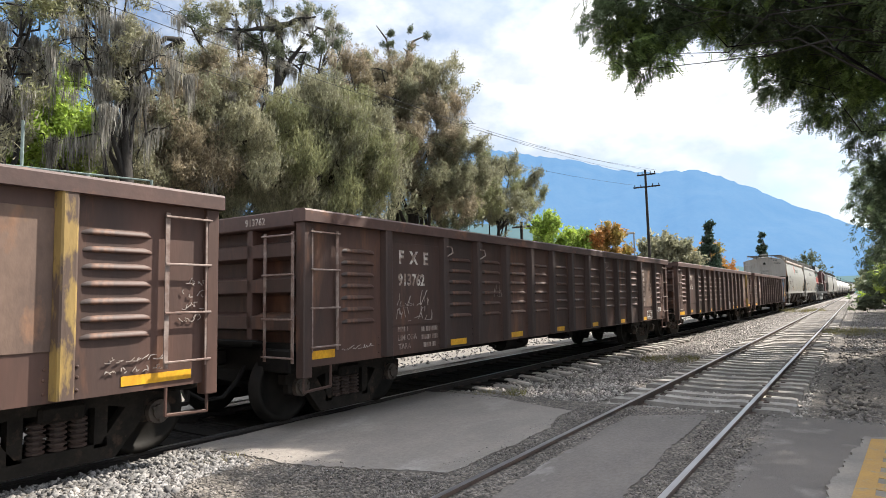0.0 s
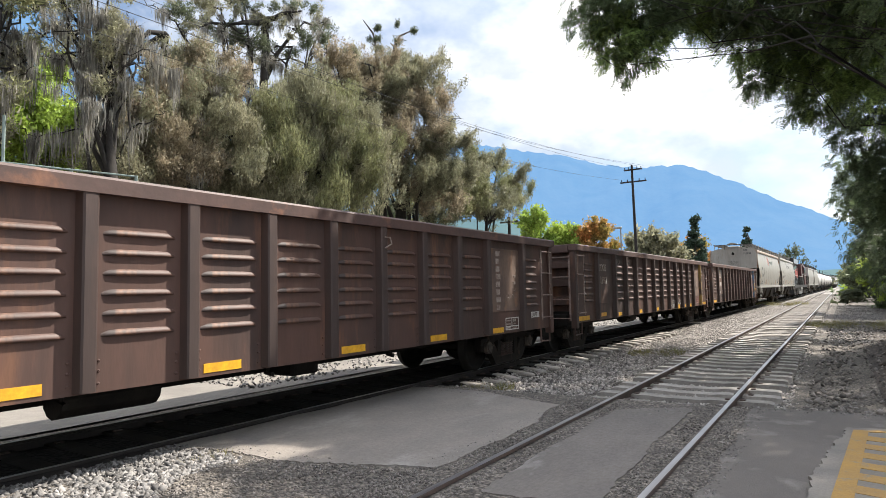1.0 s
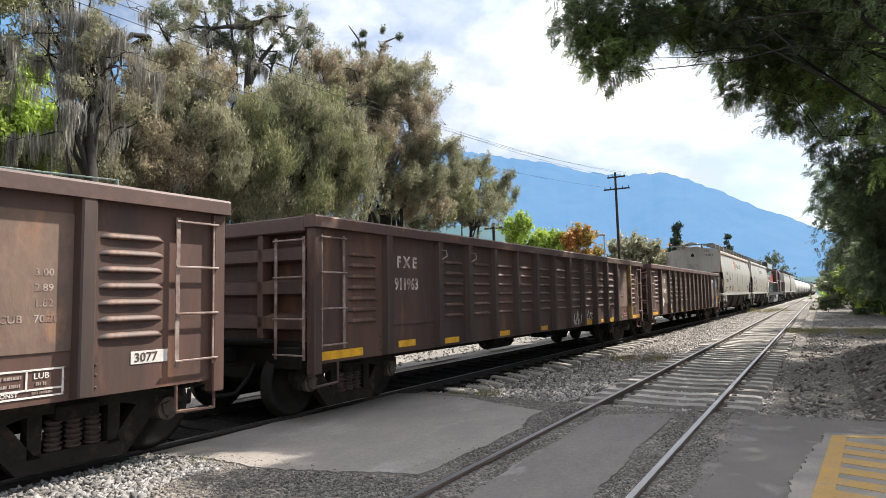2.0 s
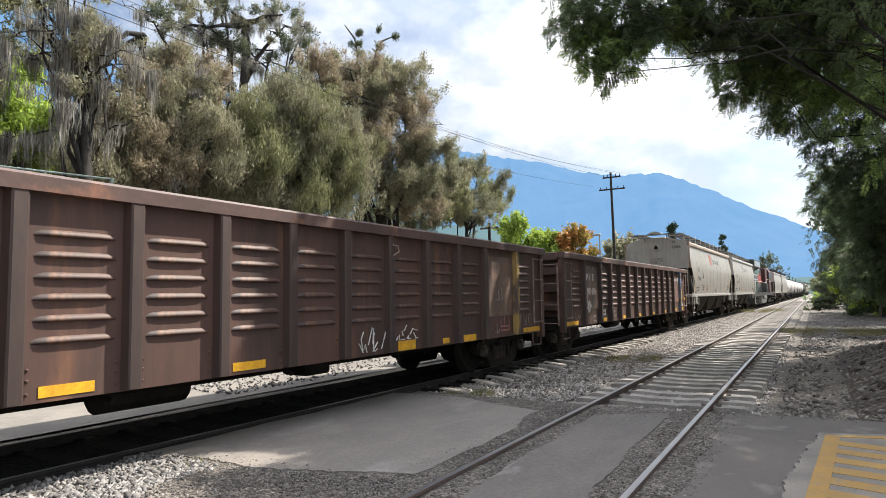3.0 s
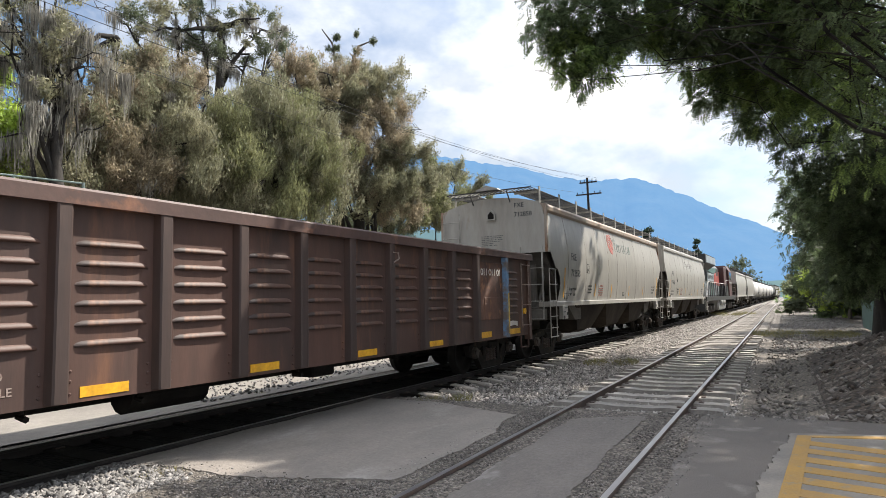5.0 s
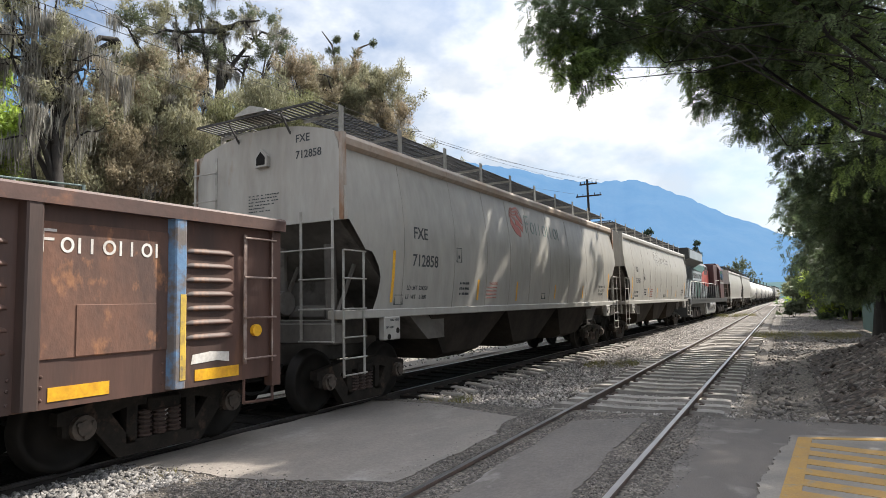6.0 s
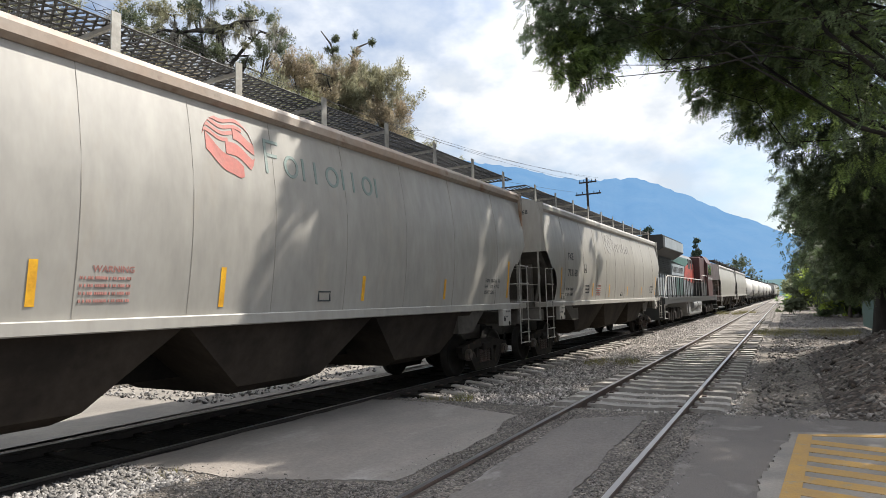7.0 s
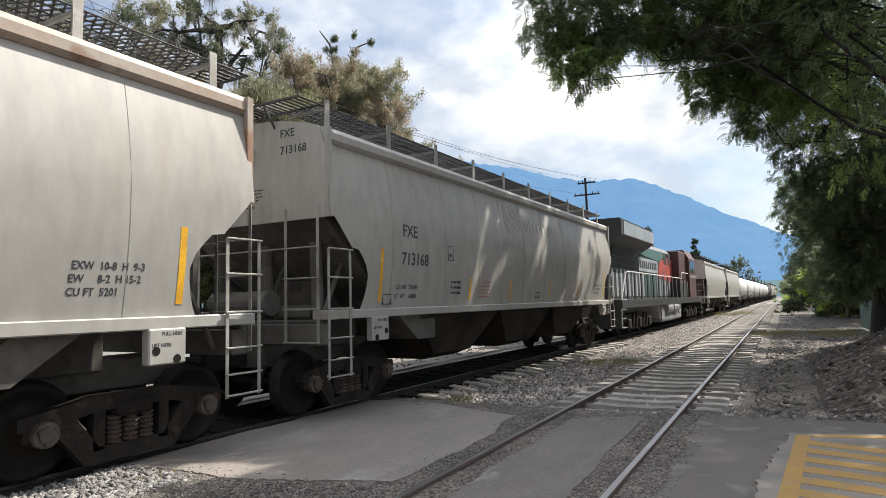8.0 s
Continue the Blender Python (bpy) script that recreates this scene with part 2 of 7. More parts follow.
M_DSTONE = material("dark_ballast_stone", (0.20, 0.178, 0.158), (0.12, 0.107, 0.095), rough=0.9, coarse=3, fine=40, bump=0.15, vary=0.6)
M_SOIL = material("dark_brown_soil", (0.092, 0.069, 0.053), (0.056, 0.044, 0.036), rough=0.95, coarse=1.3, fine=14, bump=0.8, third=(0.14, 0.113, 0.09), grime=4, pebbles=14)
M_DARKBARK = material("dark_bark", (0.034, 0.029, 0.025), (0.02, 0.018, 0.016), rough=0.95, coarse=3, fine=20, bump=0.6)
# Oily ballast, blackened further with the shade under the train.
M_OILY = material("oily_shaded_ballast", (0.03, 0.027, 0.025), (0.018, 0.017, 0.016), rough=0.9, coarse=1.0, fine=22, bump=0.8, pebbles=17)
M_BED = material("ballast_bed", (0.33, 0.302, 0.275), (0.225, 0.205, 0.185), rough=0.95, coarse=0.7, fine=22, bump=1.0, third=(0.24, 0.225, 0.21), grime=1.5, pebbles=15)
M_DIRT = material("dark_dusty_ground", (0.19, 0.163, 0.136), (0.125, 0.108, 0.09), rough=0.95, coarse=0.45, fine=18, bump=0.6, third=(0.25, 0.22, 0.185), grime=2.5, pebbles=30)
M_ASPHALT = material("worn_asphalt", (0.235, 0.206, 0.178), (0.145, 0.130, 0.116), rough=0.9, coarse=0.75, fine=30, bump=0.6, stretch=(1, 0.6, 1), third=(0.25, 0.23, 0.207), grime=1.2, spread=0.2)
M_TAR = material("dark_worn_asphalt", (0.165, 0.145, 0.128), (0.105, 0.093, 0.083), rough=0.9, coarse=1.6, fine=32, bump=0.7, stretch=(1, 0.4, 1), third=(0.28, 0.26, 0.24), grime=1.6, spread=0.2)
# Oily sleepers, toned down to sink into the shaded track band.
M_TIMBER = material("oily_shaded_timber", (0.030, 0.026, 0.022), (0.018, 0.016, 0.014), rough=0.85, coarse=3, fine=24, bump=0.3, vary=0.3)
M_CONCRETE = material("old_concrete", (0.215, 0.192, 0.165), (0.155, 0.14, 0.124), rough=0.9, coarse=1.5, fine=40, bump=0.25, third=(0.15, 0.138, 0.125), grime=3)
M_YPAINT = material("worn_yellow_road_paint", (0.36, 0.205, 0.045), (0.29, 0.175, 0.06), rough=0.75, coarse=3, fine=50, bump=0.2, spread=0.15, third=(0.22, 0.18, 0.12), grime=7)
M_ROAD = material("pale_dusty_road", (0.215, 0.195, 0.17), (0.15, 0.136, 0.12), rough=0.95, coarse=0.6, fine=20, bump=0.4, third=(0.16, 0.145, 0.13), grime=1.5)
M_WALL = material("rendered_wall", (0.42, 0.43, 0.40), (0.34, 0.34, 0.32), rough=0.9, coarse=0.8, fine=15, bump=0.1)
M_GRASS = material("dry_grass", (0.22, 0.19, 0.08), (0.15, 0.15, 0.06), rough=0.9, coarse=2, fine=20, bump=0.0, vary=0.4, translucent=0.25)
M_BARK = material("mossy_grey_bark", (0.14, 0.12, 0.10), (0.08, 0.068, 0.058), rough=0.95, coarse=3, fine=20, bump=0.8, stretch=(1, 1, 0.3))
M_MOSS = material("hanging_grey_moss", (0.33, 0.315, 0.275), (0.21, 0.20, 0.175), rough=0.95, coarse=1.5, fine=10, bump=0.0, vary=0.45, translucent=0.3)


# Near-black tones with the sheen cut stand in for shade under the train.
for underside in (M_GREASE, M_IRON, M_WHEEL, M_SLOPE, M_HOPEND, M_OILY, M_TIMBER):
    underside.node_tree.nodes["Principled BSDF"].inputs["Specular IOR Level"].default_value = 0.12


def leaves(name, a, b, tr=0.35):
    return material(name, a, b, rough=0.65, coarse=0.35, fine=6, bump=0.0, vary=0.45, translucent=tr, spread=0.15)


M_LEAF_OLIVE = leaves("olive_foliage", (0.285, 0.285, 0.145), (0.175, 0.19, 0.095), 0.40)
M_LEAF_GREY = leaves("silvery_olive_foliage", (0.345, 0.325, 0.215), (0.20, 0.205, 0.125), 0.40)
M_LEAF_BROWN = leaves("brownish_dry_foliage", (0.37, 0.30, 0.21), (0.235, 0.21, 0.135), 0.40)
M_LEAF_DARK = leaves("dark_green_foliage", (0.125, 0.145, 0.085), (0.085, 0.105, 0.06), 0.4)
M_LEAF_NEAR = leaves("deep_green_feathery_foliage", (0.165, 0.215, 0.105), (0.115, 0.16, 0.078), 0.55)
# Darker copy of the near foliage, with crown shade in the colour.
M_LEAF_SHADED = leaves("shady_deep_green_foliage", (0.088, 0.118, 0.058), (0.058, 0.082, 0.04), 0.35)
# Lit copy of the near foliage: light through the leaves as brighter green.
M_LEAF_LIT = leaves("lit_green_feathery_foliage", (0.25, 0.33, 0.10), (0.17, 0.25, 0.08), 0.58)
M_LEAF_BRIGHT = leaves("bright_yellow_green_foliage", (0.36, 0.44, 0.08), (0.22, 0.33, 0.06), 0.5)
M_LEAF_ORANGE = leaves("orange_blossom_foliage", (0.50, 0.20, 0.06), (0.28, 0.27, 0.07), 0.35)
M_LEAF_CONIFER = leaves("dark_conifer_foliage", (0.05, 0.085, 0.05), (0.035, 0.06, 0.038), 0.2)


# ---- mesh helpers ----
def finish(bm, name, mat, smooth=False):
    me = bpy.data.meshes.new(name)
    bm.normal_update()
    bm.to_mesh(me)
    bm.free()
    me.materials.append(mat)
    if smooth:
        me.polygons.foreach_set("use_smooth", [True] * len(me.polygons))
    return me


def part(name, bm, mat, parent=None, label="", smooth=False):
    ob = new(name, finish(bm, name, mat, smooth))
    ob.parent = parent
    return tagged(ob, label)


def share(name, me, parent, m, label=""):
    ob = new(name, me)
    ob.parent = parent
    ob.matrix_basis = m
    return tagged(ob, label)


def thing(name, m, label, category, group="", kind=""):
    ob = new(name)
    ob.empty_display_size = 0.2
    ob.matrix_basis = m
    return tagged(ob, label, category, group, kind)


def box(bm, x0, x1, y0, y1, z0, z1, bevel=0.0):
    r = bmesh.ops.create_cube(bm, size=1.0, matrix=Matrix.LocRotScale(((x0 + x1) / 2, (y0 + y1) / 2, (z0 + z1) / 2), None, (x1 - x0, y1 - y0, z1 - z0)))
    if bevel:
        edges = list({e for v in r["verts"] for e in v.link_edges})
        bmesh.ops.bevel(bm, geom=edges, offset=bevel, segments=1, affect="EDGES", profile=0.6)
    return bm


def rod(bm, a, b, r, seg=8, r2=None):
    a, b = Vector(a), Vector(b)
    d = b - a
    m = Matrix.Translation((a + b) / 2) @ d.to_track_quat("Z", "Y").to_matrix().to_4x4()
    bmesh.ops.create_cone(bm, cap_ends=True, segments=seg, radius1=r, radius2=r if r2 is None else r2, depth=d.length, matrix=m)
    return bm


def prism(bm, pts, axis, lo, hi):
    """Extrudes a closed outline of pairs along an axis (0: pairs are y, z; 1: x, z; 2: x, y)."""
    def at(p, v):
        q = list(p)
        q.insert(axis, v)
        return bm.verts.new(q)
    a = [at(p, lo) for p in pts]
    b = [at(p, hi) for p in pts]
    fs = [bm.faces.new(a), bm.faces.new(b[::-1])]
    for i in range(len(pts)):
        j = (i + 1) % len(pts)
        fs.append(bm.faces.new((a[j], a[i], b[i], b[j])))
    bmesh.ops.recalc_face_normals(bm, faces=fs)
    return bm


def tube(bm, pts, radii, seg=7):
    rings = []
    for i, p in enumerate(pts):
        p = Vector(p)
        d = (Vector(pts[min(i + 1, len(pts) - 1)]) - Vector(pts[max(i - 1, 0)])).normalized()
        u = d.orthogonal().normalized()
        w = d.cross(u)
        rings.append([bm.verts.new(p + radii[i] * (math.cos(k * math.tau / seg) * u + math.sin(k * math.tau / seg) * w)) for k in range(seg)])
    for i in range(len(rings) - 1):
        a = min(range(seg), key=lambda k: (rings[i + 1][k].co - rings[i][0].co).length)
        for k in range(seg):
            q = (rings[i][k], rings[i][(k + 1) % seg], rings[i + 1][(k + 1 + a) % seg], rings[i + 1][(k + a) % seg])
            bm.faces.new(q)
    bm.faces.new(rings[-1])
    return bm


def raw(name, verts, faces, mat, parent=None, label="", smooth=False):
    me = bpy.data.meshes.new(name)
    verts = np.asarray(verts, np.float32)
    faces = np.asarray(faces, np.int32)
    k = faces.shape[1]
    me.vertices.add(len(verts))
    me.vertices.foreach_set("co", verts.ravel())
    me.loops.add(faces.size)
    me.loops.foreach_set("vertex_index", faces.ravel())
    me.polygons.add(len(faces))
    me.polygons.foreach_set("loop_start", np.arange(0, faces.size, k, dtype=np.int32))
    me.polygons.foreach_set("loop_total", np.full(len(faces), k, dtype=np.int32))
    me.update(calc_edges=True)
    me.materials.append(mat)
    if smooth:
        me.polygons.foreach_set("use_smooth", [True] * len(faces))
    ob = new(name, me)
    ob.parent = parent
    return tagged(ob, label)


SIDE = Matrix(((0, 0, 1, 0), (1, 0, 0, 0), (0, 1, 0, 0), (0, 0, 0, 1)))
ENDW = Matrix(((1, 0, 0, 0), (0, 0, -1, 0), (0, 1, 0, 0), (0, 0, 0, 1)))


def lettering(text, size, mat, parent, x, y, z, face=SIDE, align="LEFT", squeeze=1.0, lean=0.0, bold=0.012):
    cu = bpy.data.curves.new("lettering", "FONT")
    cu.body, cu.size, cu.align_x = text, size, align
    cu.extrude = 0.001
    cu.offset = size * bold
    cu.resolution_u = 2
    tmp = new("lettering_source", cu)
    me = bpy.data.meshes.new_from_object(tmp.evaluated_get(bpy.context.evaluated_depsgraph_get()))
    bpy.data.objects.remove(tmp)
    me.transform(Matrix.Diagonal((squeeze, 1, 1, 1)))
    me.transform(Matrix.Translation((x, y, z)) @ pose(0, 0, 0, 0, lean, 0) @ face)
    me.materials.clear()
    me.materials.append(mat)
    ob = new("lettering", me)
    ob.parent = parent
    return tagged(ob, kind="stuff")


def bars(rows, mat, parent, name="stencil", x=1.507):
    """Rows of (y0, y1, z0, z1): small dashes that stand for unreadable writing."""
    bm = bmesh.new()
    rng = random.Random(len(rows))
    for y0, y1, z0, z1 in rows:
        y = y0
        while y < y1 - 0.01:
            w = min(rng.uniform(0.22, 0.55) * (z1 - z0), y1 - y)
            box(bm, x - 0.006, x, y, y + w, z0, z1)
            y += w + rng.choice((0.22, 0.22, 0.22, 0.7)) * (z1 - z0)
    return tagged(part(name, bm, mat, parent), kind="stuff")


# ---- track, ground ----
XT, XN = -7.05, -2.10
CLOSING = 0.8  # degrees by which the main line runs towards the siding
MAIN = Matrix.Translation((XT, 5.5, 0)) @ pose(0, 0, 0, 0, 0, -CLOSING) @ Matrix.Translation((-XT, -5.5, 0))


def on_main(s):
    """A place on the main line, s metres along it."""
    return MAIN @ pose(XT, s, 0)

GROUND = -0.20


def sheet(name, xs, ys, height, mat, label, category, kind="structure"):
    xs, ys = np.asarray(xs), np.asarray(ys)
    gx, gy = np.meshgrid(xs, ys)
    gz = height(gx, gy)
    v = np.stack([gx.ravel(), gy.ravel(), gz.ravel()], 1)
    nx = len(xs)
    i = np.arange(len(ys) - 1)[:, None] * nx + np.arange(nx - 1)[None, :]
    i = i.ravel()
    ob = raw(name, v, np.stack([i, i + 1, i + nx + 1, i + nx], 1), mat, smooth=True)
    return tagged(ob, label, category, kind=kind)


def wobble(x, y, s=1.0):
    return np.sin(x * 1.7 * s + 1.3) * np.cos(y * 1.1 * s) * 0.5 + np.sin(x * 0.63 * s + y * 0.9 * s) * 0.5


def ground_height(x, y):
    bank = np.clip((x - 0.3) / 2.5, 0, 1) * np.clip((y - 9.6) / 1.5, 0, 1) * np.clip((24 - y) / 7, 0, 1)
    z = GROUND + 0.02 * wobble(x, y, 1.5) + bank * (1.25 + 0.16 * wobble(x, y, 2.2) + 0.06 * wobble(x, y, 7))
    far = np.clip((np.hypot(x, y) - 200) / 600, 0, 1)
    return z - far * 6


near_x = np.concatenate([[-4000, -1500, -600, -200, -90, -45], np.arange(-30, 14.01, 0.4), [20, 45, 90, 200, 600, 1500, 4000]])
near_y = np.concatenate([[-4000, -1000, -200, -60, -25], np.arange(-10, 45.01, 0.4), [52, 60, 75, 100, 150, 250, 500, 1200, 4500]])
sheet("ground", near_x, near_y, ground_height, M_DIRT, "dark dusty earth and fine gravel beside the rails", "ground")


sheet("earth_bank", np.linspace(0.15, 6.0, 60), np.linspace(9.3, 27.0, 150), lambda x, y: ground_height(x, y) + np.where((x < 0.4) | (y > 26.6), -0.05, 0.012 + 0.05 * wobble(x, y, 9) * np.clip((x - 0.4) * 2, 0, 1)), M_SOIL, "dark brown earth bank with rubble", "bank")


def bed(name, xc, half, y0, y1, label, mat=M_BED):
    low = 0.025
    def h(x, y):
        d = np.abs(x - xc)
        return np.where(d < half - 0.7, -0.135, -0.135 - (d - half + 0.7) * 0.17) + 0.008 * wobble(x, y, 6) - low
    return sheet(name, np.linspace(xc - half, xc + half, 24), np.arange(y0, y1, 0.5), h, mat, label, "ballast")


bed("ballast_bed_main", XT, 2.0, -40, 420, "grey crushed stone ballast under the train").matrix_basis = MAIN
# Dark strip between the rails: oil, and the train's shadow in its colour.
sheet("oily_ballast", np.linspace(XT - 1.15, XT + 1.05, 12), np.arange(-40, 300, 1.0), lambda x, y: -0.118 + 0.006 * wobble(x, y, 5), M_OILY, "oily ballast between the main rails, train shade in its colour", "ballast").matrix_basis = MAIN
bed("ballast_bed_siding", XN, 1.75, 9.0, 420, "pale grey crushed stone ballast under the empty track")
sheet("crossing_base", np.linspace(-5.9, -0.4, 30), np.linspace(-30, 9.05, 90), lambda x, y: -0.036 + 0.006 * wobble(x, y, 3), M_DIRT, "dusty dark gravel around the level crossing", "ground")


def track(name, xc, label, sleeper_y, wood=False):
    t = thing(name, pose(xc, 0, 0), label, "railway track", kind="structure")
    prof = [(-0.035, 0), (0.035, 0), (0.036, -0.028), (0.010, -0.04), (0.009, -0.115), (0.07, -0.128), (0.07, -0.14), (-0.07, -0.14), (-0.07, -0.128), (-0.009, -0.115), (-0.010, -0.04), (-0.036, -0.028)]
    for s in (-1, 1):
        bm = bmesh.new()
        prism(bm, [(s * 0.7525 + a, z) for a, z in prof], 1, -60, 420)
        rail = part("rail", bm, M_DARKRAIL if wood else M_RAIL, t, "rusty steel rail with a polished head")
        bm = bmesh.new()
        box(bm, s * 0.7525 - 0.026, s * 0.7525 + 0.026, -60, 420, -0.003, 0.003)
        part("rail_head", bm, M_RAILTOP, rail, "shiny worn running surface")
    bm = bmesh.new()
    prism(bm, [(-1.25, -0.22), (1.25, -0.22), (1.25, -0.10), (1.18, -0.085), (0.45, -0.085), (0.3, -0.10), (-0.3, -0.10), (-0.45, -0.085), (-1.18, -0.085), (-1.25, -0.10)], 1, -0.125, 0.125)
    me = finish(bm, "sleeper", M_TIMBER if wood else M_SLEEPER)
    bm = bmesh.new()
    for s in (-1, 1):
        for k in (-1, 1):
            box(bm, s * 0.7525 + k * 0.10 - 0.035, s * 0.7525 + k * 0.10 + 0.035, -0.05, 0.05, -0.13, -0.07)
    clip = finish(bm, "fastening", M_RAIL)
    rng = random.Random(4)
    for i, y in enumerate(sleeper_y):
        sl = share("sleeper", me, t, pose(rng.uniform(-0.03, 0.03), y + rng.uniform(-0.03, 0.03), rng.uniform(-0.012, 0.006), 0, 0, rng.uniform(-1.2, 1.2)))
        if i < 60:
            share("fastening", clip, sl, pose(0, 0, 0))
    return t


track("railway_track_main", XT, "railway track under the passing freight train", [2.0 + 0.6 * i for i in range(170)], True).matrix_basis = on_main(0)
track("railway_track_siding", XN, "empty railway track with concrete sleepers", [9.35 + 0.6 * i for i in range(180)])


def patch(name, outline, top, mat, label, category, thick=0.1, rough_edge=0.022, seed=1, steps=26):
    rng = random.Random(seed)
    wave = [(rng.uniform(0.5, 5.5), rng.uniform(0, math.tau), rng.uniform(0.004, 0.015)) for k in range(7)]

    def stray(x, y):
        return sum(a * math.sin(f * (x * 0.9 + y * 1.1) + ph) for f, ph, a in wave)
    pts = []
    for i, p in enumerate(outline):
        q = outline[(i + 1) % len(outline)]
        for k in range(steps):
            f = k / steps
            x, y = p[0] + (q[0] - p[0]) * f, p[1] + (q[1] - p[1]) * f
            pts.append((x + stray(x, y) + rng.uniform(-1, 1) * rough_edge, y + stray(y, x) + rng.uniform(-1, 1) * rough_edge))
    bm = bmesh.new()
    prism(bm, pts, 2, top - thick, top)
    ob = part(name, bm, mat)
    return tagged(ob, label, category, kind="structure")


patch("pavement_between_tracks", [(-6.15, 8.7), (-5.0, 8.75), (-3.35, 8.2), (-3.15, 6.3), (-3.2, 4.85), (-4.4, 4.35), (-5.75, 4.25), (-6.15, 3.9)], -0.022, M_ASPHALT, "worn grey asphalt of the crossing between the tracks", "asphalt", seed=2)
patch("pavement_in_track", [(-2.58, 8.2), (-1.72, 8.85), (-1.70, 7.0), (-1.62, 4.6), (-2.55, 4.4)], -0.025, M_TAR, "cracked asphalt infill between the siding rails", "asphalt", seed=3)
patch("pavement_beside_track", [(-1.05, 9.15), (0.2, 9.3), (3.5, 9.4), (9, 9.2), (9, -12), (-0.95, -12), (-1.0, 5.0)], -0.028, M_FOOTWAY, "dark asphalt footway beside the siding", "asphalt", seed=4)
patch("pavement_gutter", [(-6.2, 3.0), (-6.2, 3.75), (-5.95, 3.7), (-5.9, 3.0)], -0.05, M_ASPHALT, "broken asphalt edge by the rail", "asphalt", seed=5)

# raised concrete pad with yellow hatching
patch("concrete_pad", [(-0.02, 8.17), (3.2, 9.2), (3.2, 2.0), (-0.56, 2.0), (-0.29, 5.6), (-0.20, 7.0)], 0.000, M_CONCRETE, "worn concrete pad edge beside the asphalt", "concrete pad", thick=0.15, rough_edge=0.02, seed=6, steps=26)
hatch = thing("yellow_hatching", pose(0, 0, 0), "worn yellow hatched paint on the concrete pad", "road marking", kind="structure")
bm = bmesh.new()
prism(bm, [(0.03, 8.08), (0.17, 8.13), (-0.235, 2.0), (-0.38, 2.0)], 2, -0.002, 0.005)
part("border_stripe", bm, M_YPAINT, hatch)
bm = bmesh.new()
prism(bm, [(0.15, 8.11), (3.1, 9.06), (3.1, 8.80), (0.17, 8.02)], 2, -0.002, 0.0055)
part("border_stripe", bm, M_YPAINT, hatch)
for i in range(13):
    y = 7.82 - i * 0.385
    x = 0.14 - (8.1 - y) * 0.067
    bm = bmesh.new()
    prism(bm, [(x, y), (3.1, y - 0.72), (3.1, y - 0.93), (x - 0.014, y - 0.21)], 2, -0.002, 0.004)
    part("hatch_bar", bm, M_YPAINT, hatch)

# loose stones
ROCK = np.array([(1, 0.2, 0), (-1, -0.1, 0.1), (0.1, 1, 0), (-0.2, -1, 0.1), (0.1, 0.1, 1), (0, 0, -0.8)], float)
ROCKF = np.array([(4, 0, 2), (4, 2, 1), (4, 1, 3), (4, 3, 0), (5, 2, 0), (5, 1, 2), (5, 3, 1), (5, 0, 3)])


def stones(name, xy, z, size, mat, label, seed, keep=None):
    rng = np.random.default_rng(seed)
    n = len(xy)
    s = size[0] + (size[1] - size[0]) * rng.random(n) ** 2
    base = (ROCK[None] + 0.85 * (rng.random((n, 6, 3)) - 0.5)) * (s[:, None, None] * np.array([1, 0.8, 0.7]))
    a = rng.random(n) * math.tau
    ca, sa = np.cos(a)[:, None], np.sin(a)[:, None]
    tilt = (rng.random((n, 1)) - 0.5) * 1.4
    x, y, zz = base[..., 0] * ca - base[..., 1] * sa, base[..., 0] * sa + base[..., 1] * ca, base[..., 2] + base[..., 0] * tilt
    v = np.stack([x + xy[:, :1], y + xy[:, 1:2], zz + (z + s * 0.25)[:, None]], -1).reshape(-1, 3)
    f = (ROCKF[None] + (np.arange(n) * 6)[:, None, None]).reshape(-1, 3)
    ob = raw(name, v, f, mat)
    return tagged(ob, label, "ballast", kind="stuff")


def scatter(n, x0, x1, y0, y1, seed, power=1.0):
    rng = np.random.default_rng(seed)
    return np.stack([x0 + (x1 - x0) * rng.random(n), y0 + (y1 - y0) * rng.random(n) ** power], 1)


def off_rails(p, xc):
    d = np.abs(np.abs(p[:, 0] - xc) - 0.7525)
    return p[d > 0.085]


def bed_z(p, xc, half):
    d = np.abs(p[:, 0] - xc)
    return np.where(d < half - 0.7, -0.135, -0.135 - (d - half + 0.7) * 0.17)


def in_poly(p, poly):
    inside = np.zeros(len(p), bool)
    for i in range(len(poly)):
        (x0, y0), (x1, y1) = poly[i], poly[(i + 1) % len(poly)]
        c = (y0 > p[:, 1]) != (y1 > p[:, 1])
        with np.errstate(divide="ignore", invalid="ignore"):
            inside ^= c & (p[:, 0] < (x1 - x0) * (p[:, 1] - y0) / (y1 - y0) + x0)
    return inside


p = off_rails(scatter(44000, XN - 1.75, XN + 1.9, 9.1, 60, 11, 1.4), XN)
p = p[(np.abs((p[:, 1] - 9.35 + 0.3) % 0.6 - 0.3) > 0.15) | (np.abs(p[:, 0] - XN) > 1.3)]
stones("ballast_stones_siding", p, bed_z(p, XN, 1.75) - 0.022, (0.014, 0.040), M_PALESTONE, "loose grey ballast stones along the siding", 12)
p = scatter(36000, XT + 1.05, XT + 3.4, 8.8, 66, 13, 1.5)
stones("ballast_stones_main", p, np.maximum(bed_z(p, XT, 2.0), -0.2), (0.014, 0.046), M_PALESTONE, "loose grey ballast stones beside the main track", 14).matrix_basis = MAIN
p = scatter(8000, -6.1, -4.6, 0.5, 4.2, 15)
p = p[p[:, 0] + 0.35 * (p[:, 1] - 4.2) < -5.15 + 0.12 * np.sin(p[:, 1] * 5)]
